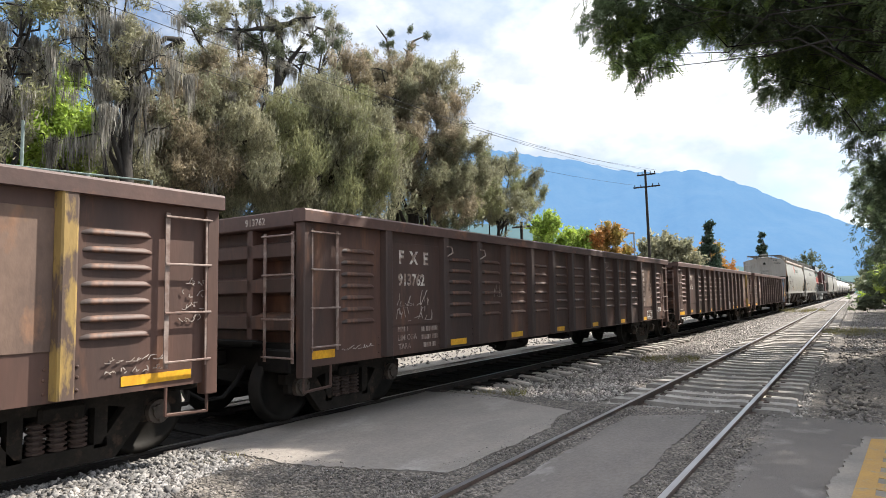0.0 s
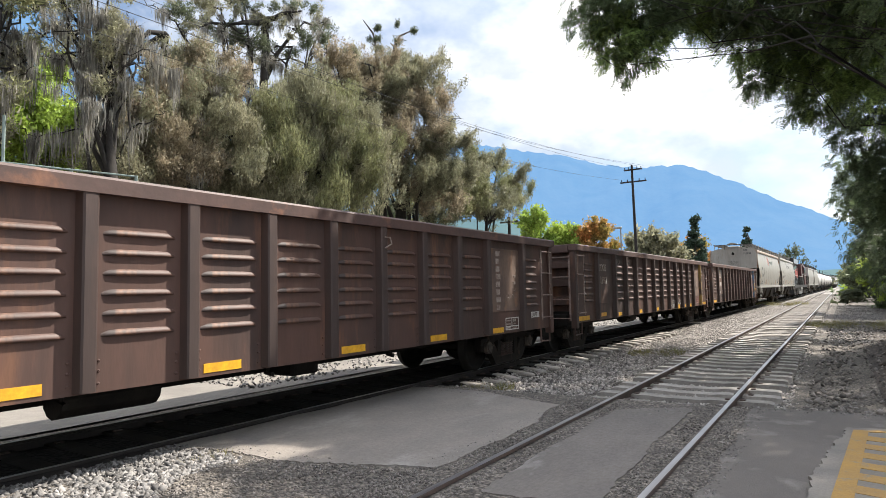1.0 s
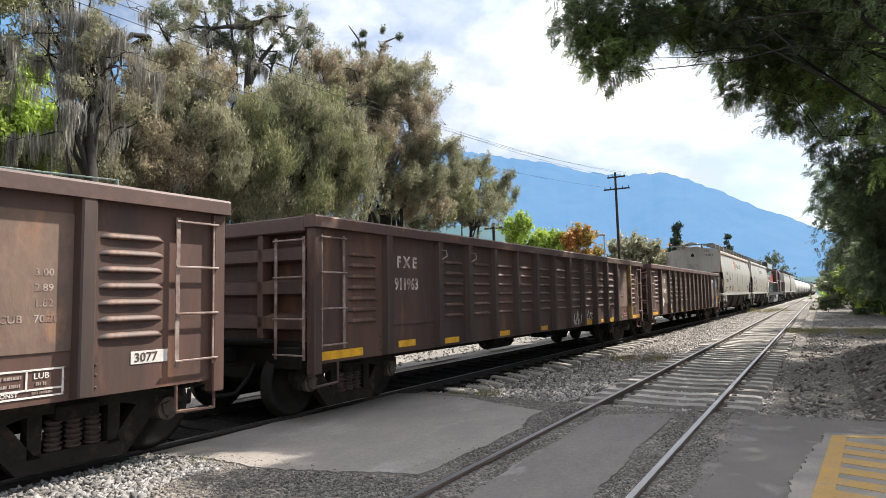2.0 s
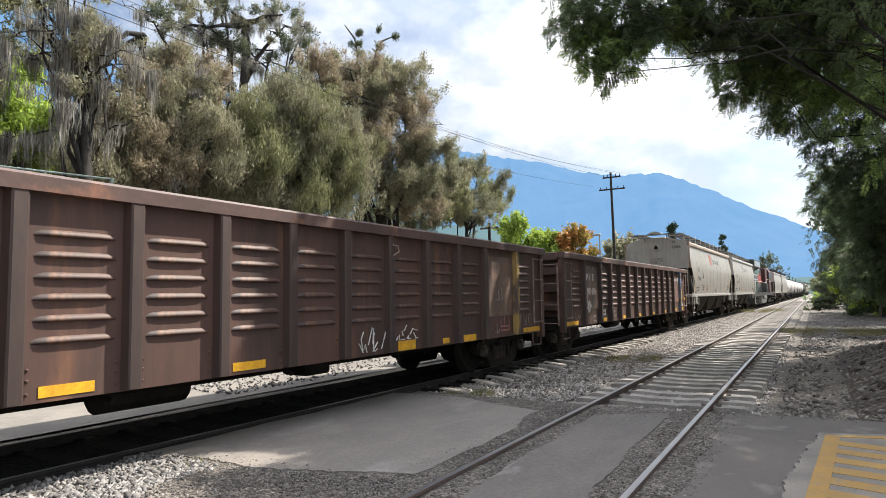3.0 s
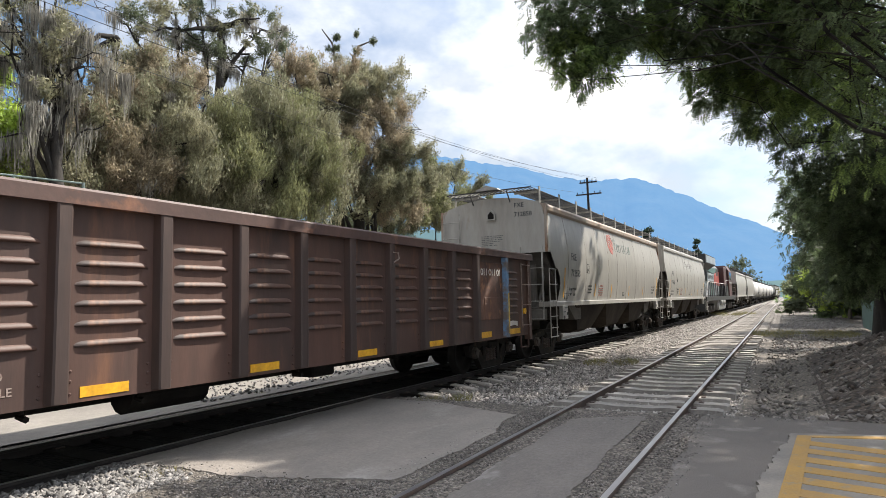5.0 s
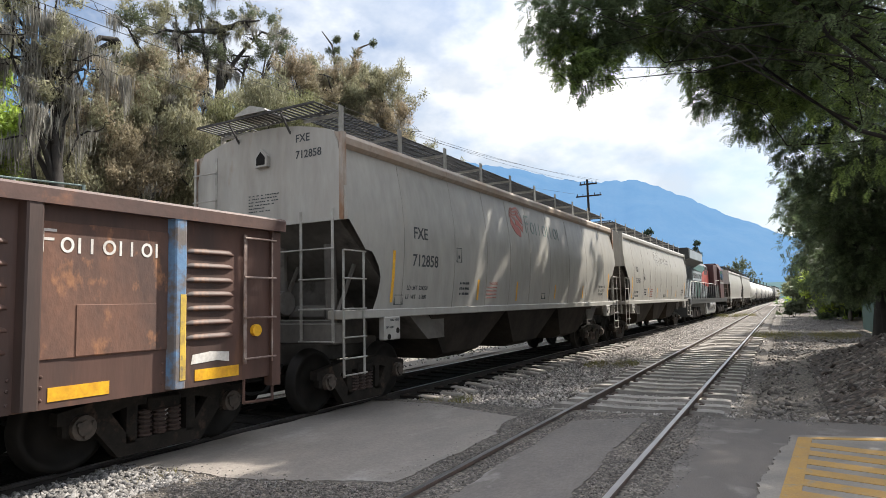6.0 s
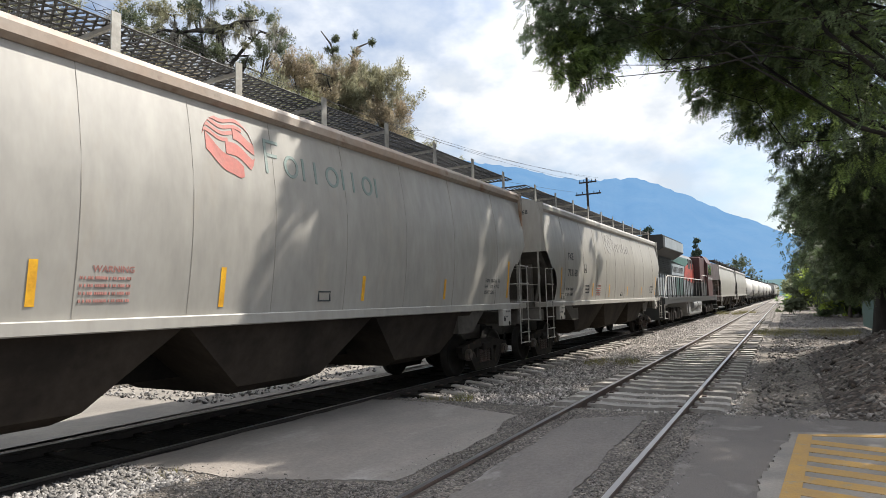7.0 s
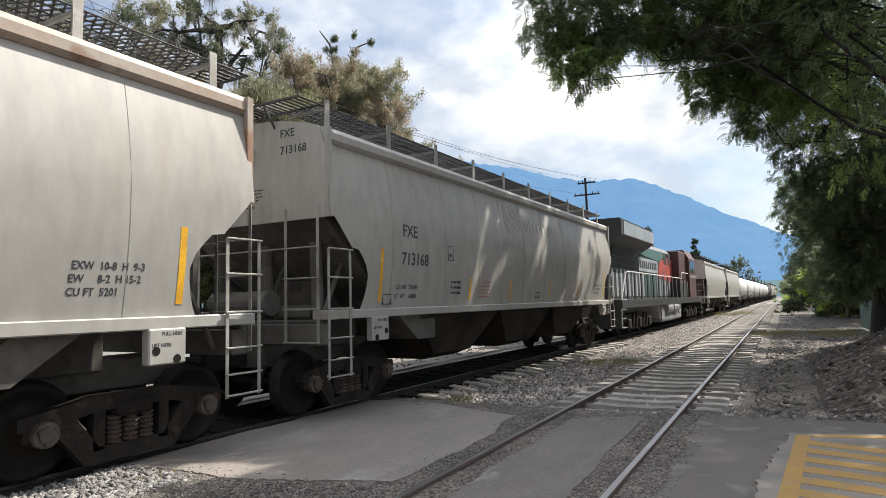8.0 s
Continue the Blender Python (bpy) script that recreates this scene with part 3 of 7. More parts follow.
stones("ballast_stones_heap", p, np.full(len(p), -0.045), (0.016, 0.045), M_STONE, "coarse pale ballast stones by the rail", 16)
p = scatter(9000, -5.6, -3.0, 2.0, 4.6, 17)
stones("gravel_near", p, np.full(len(p), -0.038), (0.006, 0.022), M_DSTONE, "fine dark gravel by the crossing", 18)
p = off_rails(np.concatenate([scatter(7000, -3.4, -2.62, 3.0, 8.8, 19), scatter(6500, -1.62, -0.9, 4.0, 9.2, 20)]), XN)
stones("gravel_crossing", p, np.full(len(p), -0.038), (0.006, 0.02), M_DSTONE, "fine grey gravel packed along the siding rails", 21)
p = scatter(7000, -0.55, 5.0, 9.4, 30, 22, 1.5)
stones("bank_stones", p, ground_height(p[:, 0], p[:, 1]), (0.012, 0.07), M_DSTONE, "dark stones on the earth bank", 23)
p = scatter(12000, -0.4, 3.2, 22, 60, 28, 1.4)
stones("shoulder_gravel", p, ground_height(p[:, 0], p[:, 1]), (0.015, 0.05), M_STONE, "pale gravel on the shoulder of the siding", 29)
p = scatter(110, 0.5, 4.0, 10, 30, 24, 1.3)
stones("bank_rocks", p, ground_height(p[:, 0], p[:, 1]), (0.04, 0.13), M_SOIL, "rough rocks on the earth bank", 25)
p = scatter(7000, -15, -9.3, 8, 60, 26, 1.3)
stones("ballast_stones_beyond", p, np.full(len(p), -0.16), (0.02, 0.06), M_STONE, "pale loose stones beyond the train", 27)

rng_ends = random.Random(12)
bm = bmesh.new()
box(bm, -0.28, 0.28, -0.10, 0.10, -0.07, 0.0, 0.02)
me_end = finish(bm, "sleeper_end", M_SLEEPER)
sleeper_row = thing("sleeper_ends", MAIN, "weathered sleeper ends half buried along the main track", "sleepers", kind="structure")
for k in range(24):
    share("sleeper_end", me_end, sleeper_row, pose(XT + 1.42 + rng_ends.uniform(-0.06, 0.05), 9.15 + 0.62 * k + rng_ends.uniform(-0.05, 0.05), -0.082 + rng_ends.uniform(-0.02, 0.005), rng_ends.uniform(-3, 3), rng_ends.uniform(2, 8), rng_ends.uniform(-7, 7)))
p = np.concatenate([scatter(260, -6.0, -3.2, 8.45, 8.9, 40), scatter(240, -3.4, -3.05, 4.4, 8.4, 41), scatter(300, -5.9, -3.3, 4.0, 4.5, 42), scatter(160, -2.6, -1.6, 8.3, 9.0, 43), scatter(220, -1.1, 0.4, 9.0, 9.4, 44), scatter(200, -1.12, -0.85, 4.0, 9.2, 45)])
stones("strewn_gravel", p, np.full(len(p), -0.022), (0.004, 0.012), M_STONE, "loose gravel strewn over the edges of the asphalt", 46)

# road beyond the train
sheet("road_beyond", np.linspace(-13.4, -9.0, 14), np.arange(-30, 160, 1.5), lambda x, y: -0.175 + 0.01 * wobble(x, y, 2), M_ROAD, "pale dusty road beyond the train", "road")
bm = bmesh.new()
box(bm, -13.7, -13.4, -30, 90, -0.25, -0.05, 0.02)
tagged(part("kerb_beyond", bm, M_CONCRETE), "pale concrete kerb along the road", "kerb", kind="structure")


# ---- train ----
SPEED = 8.40
MOVERS = []
ROLLERS = []
WR = 0.457


def wheelset_mesh():
    bm = bmesh.new()
    rod(bm, (-1.02, 0, 0), (1.02, 0, 0), 0.085, 12)
    for s in (-1, 1):
        ring = [(0.69, WR + 0.028), (0.715, WR + 0.026), (0.725, WR), (0.82, WR - 0.006), (0.825, WR - 0.07), (0.79, WR - 0.09), (0.775, 0.20), (0.81, 0.15), (0.81, 0.0)]
        inner = [(0.69, WR - 0.08), (0.72, WR - 0.1), (0.735, 0.2), (0.69, 0.15), (0.69, 0.0)]
        seg = 40
        for prof in (ring, [ring[0]] + inner):
            rows = [[bm.verts.new((s * x, r * math.cos(k * math.tau / seg), r * math.sin(k * math.tau / seg))) for k in range(seg)] for x, r in prof]
            for a, b in zip(rows, rows[1:]):
                for k in range(seg):
                    try:
                        bm.faces.new((a[k], a[(k + 1) % seg], b[(k + 1) % seg], b[k]))
                    except ValueError:
                        pass
    bmesh.ops.recalc_face_normals(bm, faces=bm.faces[:])
    return finish(bm, "wheelset", M_WHEEL, True)


def tread_mesh():
    bm = bmesh.new()
    for s in (-1, 1):
        seg = 40
        rows = [[bm.verts.new((s * x, r * math.cos(k * math.tau / seg), r * math.sin(k * math.tau / seg))) for k in range(seg)] for x, r in ((0.70, WR + 0.031), (0.728, WR + 0.004), (0.80, WR + 0.001))]
        for a, b in zip(rows, rows[1:]):
            for k in range(seg):
                bm.faces.new((a[k], a[(k + 1) % seg], b[(k + 1) % seg], b[k]))
    return finish(bm, "wheel_tread", M_TREAD, True)


ME_WHEELS, ME_TREAD = wheelset_mesh(), tread_mesh()


def frame_mesh():
    bm = bmesh.new()
    for s in (-1, 1):
        x0, x1 = sorted((s * 0.93, s * 1.07))
        # upper chord, lower chord, columns, pedestals
        prism(bm, [(-1.12, 0.50), (-1.12, 0.62), (-0.85, 0.66), (-0.42, 0.74), (0.42, 0.74), (0.85, 0.66), (1.12, 0.62), (1.12, 0.50), (0.85, 0.48), (0.42, 0.58), (-0.42, 0.58), (-0.85, 0.48)], 0, x0, x1)
        prism(bm, [(-0.84, 0.50), (-0.62, 0.58), (-0.36, 0.235), (0.36, 0.235), (0.62, 0.58), (0.84, 0.50), (0.50, 0.08), (-0.50, 0.08)], 0, x0 + 0.01, x1 - 0.01)
        for k in (-1, 1):
            y0, y1 = sorted((k * 0.30, k * 0.42))
            box(bm, x0 + 0.01, x1 - 0.01, y0, y1, 0.2, 0.66)
            y0, y1 = sorted((k * 0.74, k * 1.06))
            box(bm, x0 - 0.005, x1 + 0.005, y0, y1, 0.36, 0.60, 0.03)
    box(bm, -1.12, 1.12, -0.2, 0.2, 0.50, 0.66, 0.03)
    return finish(bm, "side_frames", M_IRON)


def spring_mesh():
    bm = bmesh.new()
    prof = [(0.0, 0.225)]
    for i in range(6):
        prof += [(0.058, 0.235 + 0.048 * i), (0.08, 0.245 + 0.048 * i), (0.08, 0.262 + 0.048 * i), (0.058, 0.272 + 0.048 * i)]
    prof.append((0.0, 0.53))
    rows = [[bm.verts.new((r * math.cos(k * math.tau / 10), r * math.sin(k * math.tau / 10), z)) for k in range(10)] for r, z in prof]
    for a, b in zip(rows, rows[1:]):
        for k in range(10):
            bm.faces.new((a[k], a[(k + 1) % 10], b[(k + 1) % 10], b[k]))
    bmesh.ops.remove_doubles(bm, verts=bm.verts[:], dist=1e-5)
    return finish(bm, "spring", M_SPRING)


def cap_mesh():
    bm = bmesh.new()
    rod(bm, (0, 0, 0), (0.09, 0, 0), 0.12, 14)
    rod(bm, (0.09, 0, 0), (0.115, 0, 0), 0.075, 12)
    for k in range(3):
        a = k * math.tau / 3 + 0.5
        rod(bm, (0.09, 0.08 * math.cos(a), 0.08 * math.sin(a)), (0.125, 0.08 * math.cos(a), 0.08 * math.sin(a)), 0.022, 6)
    return finish(bm, "bearing_cap", M_BEARING)


ME_FRAMES, ME_SPRINGS, ME_CAP = frame_mesh(), spring_mesh(), cap_mesh()


def truck(car, y, base=1.80, roll=True):
    t = share("truck", ME_FRAMES, car, pose(0, y, 0), "dusty cast iron truck with coil springs")
    for k in (-0.18, 0, 0.18):
        for s in (-1, 1):
            share("spring", ME_SPRINGS, t, pose(s * 1.0, k, 0))
    for k in (-1, 1):
        w = share("wheelset", ME_WHEELS, t, pose(0, k * base / 2, WR), "worn steel wheels with shiny treads")
        if roll:
            ROLLERS.append((w, k * base / 2))
        share("bearing_cap", ME_CAP, t, pose(1.05, k * base / 2, WR))
        share("bearing_cap", ME_CAP, t, pose(-1.05, k * base / 2, WR, 0, 0, 180))


def ladder(car, face, a0, a1, fixed, z0, z1, rungs, mat=M_RUNG, lab="steel ladder"):
    """face 'side': runs along y at x = fixed; 'end': along x at y = fixed."""
    def at(a, z, out=0.0):
        return (fixed + out, a, z) if face == "side" else (a, fixed - out, z)
    bm = bmesh.new()
    for a in (a0, a1):
        p, q = at(a - 0.022, z0), at(a + 0.022, z1, 0.012)
        box(bm, *sorted((p[0], q[0])), *sorted((p[1], q[1])), z0, z1)
    lad = part("ladder", bm, mat, car, lab)
    for z in rungs:
        bm = bmesh.new()
        rod(bm, at(a0 - 0.03, z, 0.03), at(a1 + 0.03, z, 0.03), 0.012, 6)
        part("rung", bm, mat, lad)
    return lad


def coupler(car, y, s):
    bm = bmesh.new()
    y0, y1 = sorted((y, y + s * 0.62))
    box(bm, -0.09, 0.09, y0, y1, 0.72, 0.92, 0.02)
    y0, y1 = sorted((y + s * 0.45, y + s * 0.68))
    box(bm, -0.19, 0.15, y0, y1, 0.68, 0.98, 0.04)
    part("coupler", bm, M_GREASE, car)
    bm = bmesh.new()
    pts = [(0.45, y, 0.72), (0.46, y + s * 0.12, 0.55), (0.42, y + s * 0.3, 0.36), (0.3, y + s * 0.5, 0.34), (0.15, y + s * 0.62, 0.45)]
    tube(bm, pts, [0.03] * 5, 8)
    part("brake_hose", bm, M_GREASE, car, "black rubber brake hose")


def louvre_mesh(w, proud):
    """A pressed rib: a rounded ridge with tapered ends and a hooded lower edge."""
    bm = bmesh.new()
    prof = [(0.0, 0.040), (0.30, 0.034), (0.72, 0.020), (0.97, 0.002), (1.0, -0.008), (0.88, -0.018), (0.45, -0.024), (0.0, -0.025)]
    rows = []
    for f, k in ((-0.5, 0.0), (-0.45, 0.45), (-0.38, 0.88), (-0.25, 1.0), (0.25, 1.0), (0.38, 0.88), (0.45, 0.45), (0.5, 0.0)):
        rows.append([bm.verts.new((p * proud * k, f * w, (z + 0.02) * (0.45 + 0.55 * k) - 0.02)) for p, z in prof])
    for a, b in zip(rows, rows[1:]):
        for i in range(len(prof) - 1):
            bm.faces.new((a[i], a[i + 1], b[i + 1], b[i]))
    bmesh.ops.recalc_face_normals(bm, faces=bm.faces[:])
    return finish(bm, "pressed_rib", M_RUST, True)


GL = 16.15
GPOST = [1.59, 3.02] + [3.02 + 1.019 * i for i in range(1, 11)] + [14.64]
GBAYS = [(0.66, 1.44)] + [(GPOST[i] + 0.13, GPOST[i + 1] - 0.13) for i in range(1, 11)] + [(14.72, 15.48)]
ME_RIB = {w: louvre_mesh(w, 0.040) for w in (0.74, 0.66)}


def gondola(y0, label, post_paint=None, tapes=(), panel_mat=None):
    car = thing("gondola_car", pose(XT, y0, 0), label, "gondola wagon", "wagons of the freight train")
    L = GL
    # shell: sides, floor
    for s in (1, -1):
        bm = bmesh.new()
        x0, x1 = sorted((s * 1.44, s * 1.50))
        box(bm, x0, x1, 0.10, L - 0.10, 0.74, 2.53)
        part("side_wall", bm, M_RUST, car, "brown steel side sheet, stained and dented")
    bm = bmesh.new()
    box(bm, -1.44, 1.44, 0.10, L - 0.10, 0.93, 1.02)
    part("floor_plate", bm, M_GREASE, car)
    bm = bmesh.new()
    box(bm, -0.36, 0.36, 0.05, L - 0.05, 0.52, 0.93)
    for y in np.linspace(3.6, L - 3.6, 7):
        box(bm, -1.40, 1.40, y - 0.06, y + 0.06, 0.74, 0.93)
    rod(bm, (0.7, 6.2, 0.62), (0.7, 7.2, 0.62), 0.2, 12)
    box(bm, 0.5, 0.95, 9.0, 9.5, 0.5, 0.85, 0.03)
    for y in (4.9, 6.0, 8.3, 10.6):
        rod(bm, (1.3, y, 0.76), (1.3, y, 0.66), 0.02, 6)
        rod(bm, (1.25, y, 0.66), (1.38, y, 0.64), 0.03, 6)
    part("underframe", bm, M_GREASE, car, "grimy black centre sill and brake gear")
    # cap rail
    for s in (1, -1):
        bm = bmesh.new()
        x0, x1 = sorted((s * 1.40, s * 1.612))
        prism(bm, [(x0, 2.50), (x1, 2.50), (x1, 2.63), (x1 - 0.02, 2.655), (x0 + 0.02, 2.66), (x0, 2.64)], 1, 0.0, L)
        part("top_rail", bm, M_CAP, car, "faded brown top rail")
    for y in (0.0, L):
        bm = bmesh.new()
        yy = (y, y + 0.24) if y == 0 else (y - 0.24, y)
        box(bm, -1.40, 1.40, *yy, 2.45, 2.652, 0.015)
        part("end_rail", bm, M_CAP, car)
    # posts
    bm = bmesh.new()
    prism(bm, [(1.50, -0.090), (1.592, -0.070), (1.604, -0.052), (1.604, 0.052), (1.592, 0.070), (1.50, 0.090)], 2, 0.76, 2.50)
    post = finish(bm, "side_post", M_RUST)
    pp = post.copy()
    if post_paint:
        pp.materials.clear()
        pp.materials.append(post_paint)
    for i, y in enumerate(GPOST):
        painted = post_paint and i == len(GPOST) - 1
        share("side_post", pp if painted else post, car, pose(0, y, 0), "post with flaking paint" if painted else "")
        share("side_post", post, car, pose(0, y, 0, 0, 0, 180))
    # pressed ribs
    rng = random.Random(int(y0 * 7))
    for b, (a, c) in enumerate(GBAYS):
        n = 6 if 0 < b < 11 else 7
        for i in range(n):
            z = 1.26 + (2.18 - 1.26) * i / (n - 1) if n == 7 else 1.25 + (2.16 - 1.25) * i / (n - 1)
            share("pressed_rib", ME_RIB[0.66 if b in (0, 11) else 0.74], car, pose(1.495, (a + c) / 2, z, 0, 0, rng.uniform(-0.6, 0.6)))
    # flat number panels
    for i, (a, c) in enumerate(((GPOST[0], GPOST[1]), (GPOST[11], GPOST[12]))):
        bm = bmesh.new()
        box(bm, 1.498, 1.512, a + 0.085, c - 0.085, 1.16, 2.36, 0.006)
        part("number_panel", bm, (M_PATCHY, M_RUSTED)[i] if panel_mat else (M_RUST, M_TANPANEL)[i], car, "worn flat steel panel")
    # rivets, jack pads and rope hooks
    bm = bmesh.new()
    for y in GPOST:
        for z in (0.82, 0.93, 1.02):
            for d in (-0.13, 0.13):
                bmesh.ops.create_icosphere(bm, subdivisions=1, radius=0.017, matrix=Matrix.Translation((1.502, y + d, z)))
    tagged(part("rivets", bm, M_RUST, car), kind="stuff")
    for y in (GPOST[1], GPOST[2], GPOST[8]):
        bm = bmesh.new()
        tube(bm, [(1.60, y, 2.36), (1.66, y + 0.05, 2.35), (1.67, y + 0.07, 2.26), (1.602, y + 0.01, 2.20)], [0.012] * 4, 6)
        part("rope_hook", bm, M_RUNG, car)
    # ends
    for e, s in ((0.0, 1), (L, -1)):
        bm = bmesh.new()
        yy = sorted((e + s * 0.22, e + s * 0.28))
        box(bm, -1.44, 1.44, *yy, 0.95, 2.5)
        part("end_wall", bm, M_RUST, car, "ribbed brown steel end wall")
        for z in (1.28, 1.74, 2.18):
            bm = bmesh.new()
            ya, yb = e + s * 0.03, e + s * 0.22
            prism(bm, [(yb, z - 0.13), (ya, z - 0.09), (ya, z + 0.07), (yb, z + 0.12)], 0, -1.40, 1.40)
            part("end_rib", bm, M_RUST, car)
        for x in (-0.75, 0.55):
            bm = bmesh.new()
            yy = sorted((e + s * 0.03, e + s * 0.2))
            box(bm, x - 0.055, x + 0.055, *yy, 1.05, 2.5, 0.01)
            part("end_post", bm, M_RUST, car)
        for x in (-1.5, 1.5):
            bm = bmesh.new()
            yy = sorted((e + s * 0.03, e + s * 0.17))
            box(bm, x - 0.09, x + 0.06 if x > 0 else x + 0.09, *yy, 0.62, 2.5, 0.012)
            part("corner_post", bm, M_RUST, car)
        bm = bmesh.new()
        yy = sorted((e + s * 0.04, e + s * 0.34))
        box(bm, -1.30, 1.30, *yy, 0.66, 0.95, 0.02)
        box(bm, -0.9, 0.85, *sorted((e - s * 0.16, e + s * 0.05)), 1.02, 1.05)
        part("end_sill", bm, M_GREASE, car)
        coupler(car, e + s * 0.05, -s)
        for x0, x1, lz in ((0.92, 1.42, 0.80), (-1.42, -0.92, 0.80)):
            ladder(car, "end", x0, x1, e - 0.02 if s > 0 else e + 0.03, lz, 2.38, (0.86, 1.32, 1.86, 2.34), M_RUNG)
        yl = sorted((e + s * 0.16, e + s * 0.60))
        ladder(car, "side", *yl, 1.545, 0.92, 2.42, (0.98, 1.45, 1.92, 2.38))
        # step stirrup under the corner
        bm = bmesh.new()
        ya, yb = e + s * 0.10, e + s * 0.55
        for a, b in (((1.48, ya, 0.76), (1.48, ya, 0.44)), ((1.48, yb, 0.76), (1.48, yb, 0.46)), ((1.48, ya, 0.45), (1.48, yb, 0.47))):
            rod(bm, a, b, 0.018, 6)
        part("step_stirrup", bm, M_RUST, car)
    for y in (2.0 - 0.7, L - 1.3):
        truck(car, y)
    for a, c, z, h in tapes:
        bm = bmesh.new()
        box(bm, 1.50, 1.506, a, c, z, z + h)
        part("reflective_tape", bm, M_YELLOW, car, "yellow reflective strip")
    MOVERS.append((car, y0))
    return car


SMALL = [(y, y + 0.47, 0.78, 0.095) for y in (3.24, 5.28, 7.28, 9.35, 11.40)]
car_a = gondola(-12.02, "weathered brown steel gondola wagon with a flaking yellow post", M_YPOST, [(15.15, 15.85, 0.80, 0.09)] + SMALL)
car_b = gondola(5.25, "weathered brown gondola wagon with chalk scrawls", None, [(0.18, 0.60, 0.83, 0.10)] + SMALL + [(13.40, 13.86, 0.77, 0.095)])
car_c = gondola(22.72, "weathered brown gondola wagon with scrawled sides", M_YPOST, [(0.2, 1.05, 0.78, 0.11), (1.9, 2.35, 0.82, 0.1), (15.06, 15.94, 0.77, 0.1), (10.41, 10.88, 0.75, 0.15), (11.72, 11.93, 0.77, 0.09), (12.44, 12.91, 0.75, 0.12)] + SMALL[:3])
car_d = gondola(40.12, "weathered brown gondola wagon with rusty panels and a blue post", M_BPOST, [(0.2, 1.2, 0.78, 0.10), (14.9, 15.5, 0.8, 0.12), (13.4, 13.95, 0.8, 0.12)] + SMALL, M_RUSTED)

# writing on the gondolas
lettering("F  X  E", 0.26, M_WORN, car_b, 1.514, 1.90, 2.06, bold=0.035)
lettering("913762", 0.24, M_WORN, car_b, 1.514, 1.88, 1.74, squeeze=0.9, bold=0.03)
lettering("913762", 0.13, M_WORN, car_b, 0.50, -0.002, 2.50, ENDW)
lettering("LIM CGA", 0.115, M_FADED, car_b, 1.503, 1.88, 0.945)
lettering("TARA", 0.115, M_FADED, car_b, 1.503, 1.89, 0.82)
bars([(2.45, 2.86, 1.05, 1.12), (2.45, 2.86, 0.93, 1.0), (2.5, 2.86, 0.81, 0.88), (1.88, 2.12, 1.07, 1.14)], M_FADED, car_b)
lettering("F X E", 0.24, M_WORN, car_c, 1.514, 1.86, 2.04, bold=0.035)
lettering("911963", 0.25, M_WORN, car_c, 1.514, 1.80, 1.70, squeeze=0.85, bold=0.03)
lettering("F  I  E", 0.24, M_WHITE, car_d, 1.514, 1.90, 1.97, squeeze=1.15, bold=0.035)
lettering("911490", 0.26, M_WHITE, car_d, 1.514, 1.96, 1.57, squeeze=0.92, bold=0.03)
lettering("911490", 0.14, M_WHITE, car_d, 0.42, -0.002, 2.50, ENDW)
lettering("88600", 0.10, M_FADED, car_d, 1.503, 2.44, 0.92)
lettering("30700", 0.10, M_FADED, car_d, 1.503, 2.44, 0.77)
lettering("PELIGRO", 0.10, M_FADED, car_d, 1.503, 4.26, 1.00)
lettering("FLAMABLE", 0.10, M_FADED, car_d, 1.503, 4.26, 0.87)
bm = bmesh.new()
box(bm, 1.50, 1.505, 3.12, 3.62, 0.94, 1.12)
decal = part("repair_notice", bm, M_WHITE, car_d, "white repair notice with dark letters")
lettering("FOR REPAIR", 0.075, M_DARKTEXT, decal, 1.507, 3.15, 1.0, squeeze=0.9)
bm = bmesh.new()
prism(bm, [(1.92, 1.20), (2.03, 1.05), (2.16, 1.10), (2.29, 1.27), (2.13, 1.41), (2.0, 1.36)], 0, 1.512, 1.517)
part("placard", bm, M_WHITE, car_d, "worn white placard")
# vertical company lettering as plain marks, repack stencil and number plate on the second wagon
bm = bmesh.new()
for i in range(8):
    box(bm, 1.512, 1.515, 13.58, 13.73 + 0.04 * (i % 3 == 1), 1.20 + i * 0.145, 1.30 + i * 0.145, 0.002)
part("company_marks", bm, M_FADED, car_b, "faded white vertical marks")
bm = bmesh.new()
for a, c, z0, z1 in ((13.95, 14.5, 1.02, 1.035), (13.95, 14.5, 0.80, 0.815), (13.95, 13.965, 0.80, 1.03), (14.485, 14.5, 0.80, 1.03), (14.2, 14.215, 0.86, 1.03), (13.95, 14.5, 0.86, 0.875)):
    box(bm, 1.502, 1.508, a, c, z0, z1)
part("stencil_frame", bm, M_WHITE, car_b, "white stencil frame")
bars([(14.0, 14.17, 0.965, 0.99), (14.0, 14.17, 0.90, 0.925), (14.28, 14.38, 0.90, 0.925), (14.25, 14.42, 0.83, 0.85)], M_FADED, car_b)
for k, (word, value) in enumerate((("CUB", "70.28"), ("", "1.82"), ("", "2.89"), ("", "3.00"))):
    if word:
        lettering(word, 0.09, M_FADED, car_b, 1.514, 13.98, 1.42 + 0.13 * k)
    lettering(value, 0.09, M_FADED, car_b, 1.514, 14.24, 1.42 + 0.13 * k)
lettering("LUB", 0.07, M_WHITE, car_b, 1.506, 14.26, 0.955)
lettering("CONST", 0.05, M_WHITE, car_b, 1.506, 13.98, 0.825)
bm = bmesh.new()
box(bm, 1.50, 1.506, 15.10, 15.48, 0.99, 1.11)
plate = part("number_sticker", bm, M_WHITE, car_b, "white sticker with brown digits")
lettering("3077", 0.12, M_RUST, plate, 1.509, 15.13, 1.01)
bm = bmesh.new()
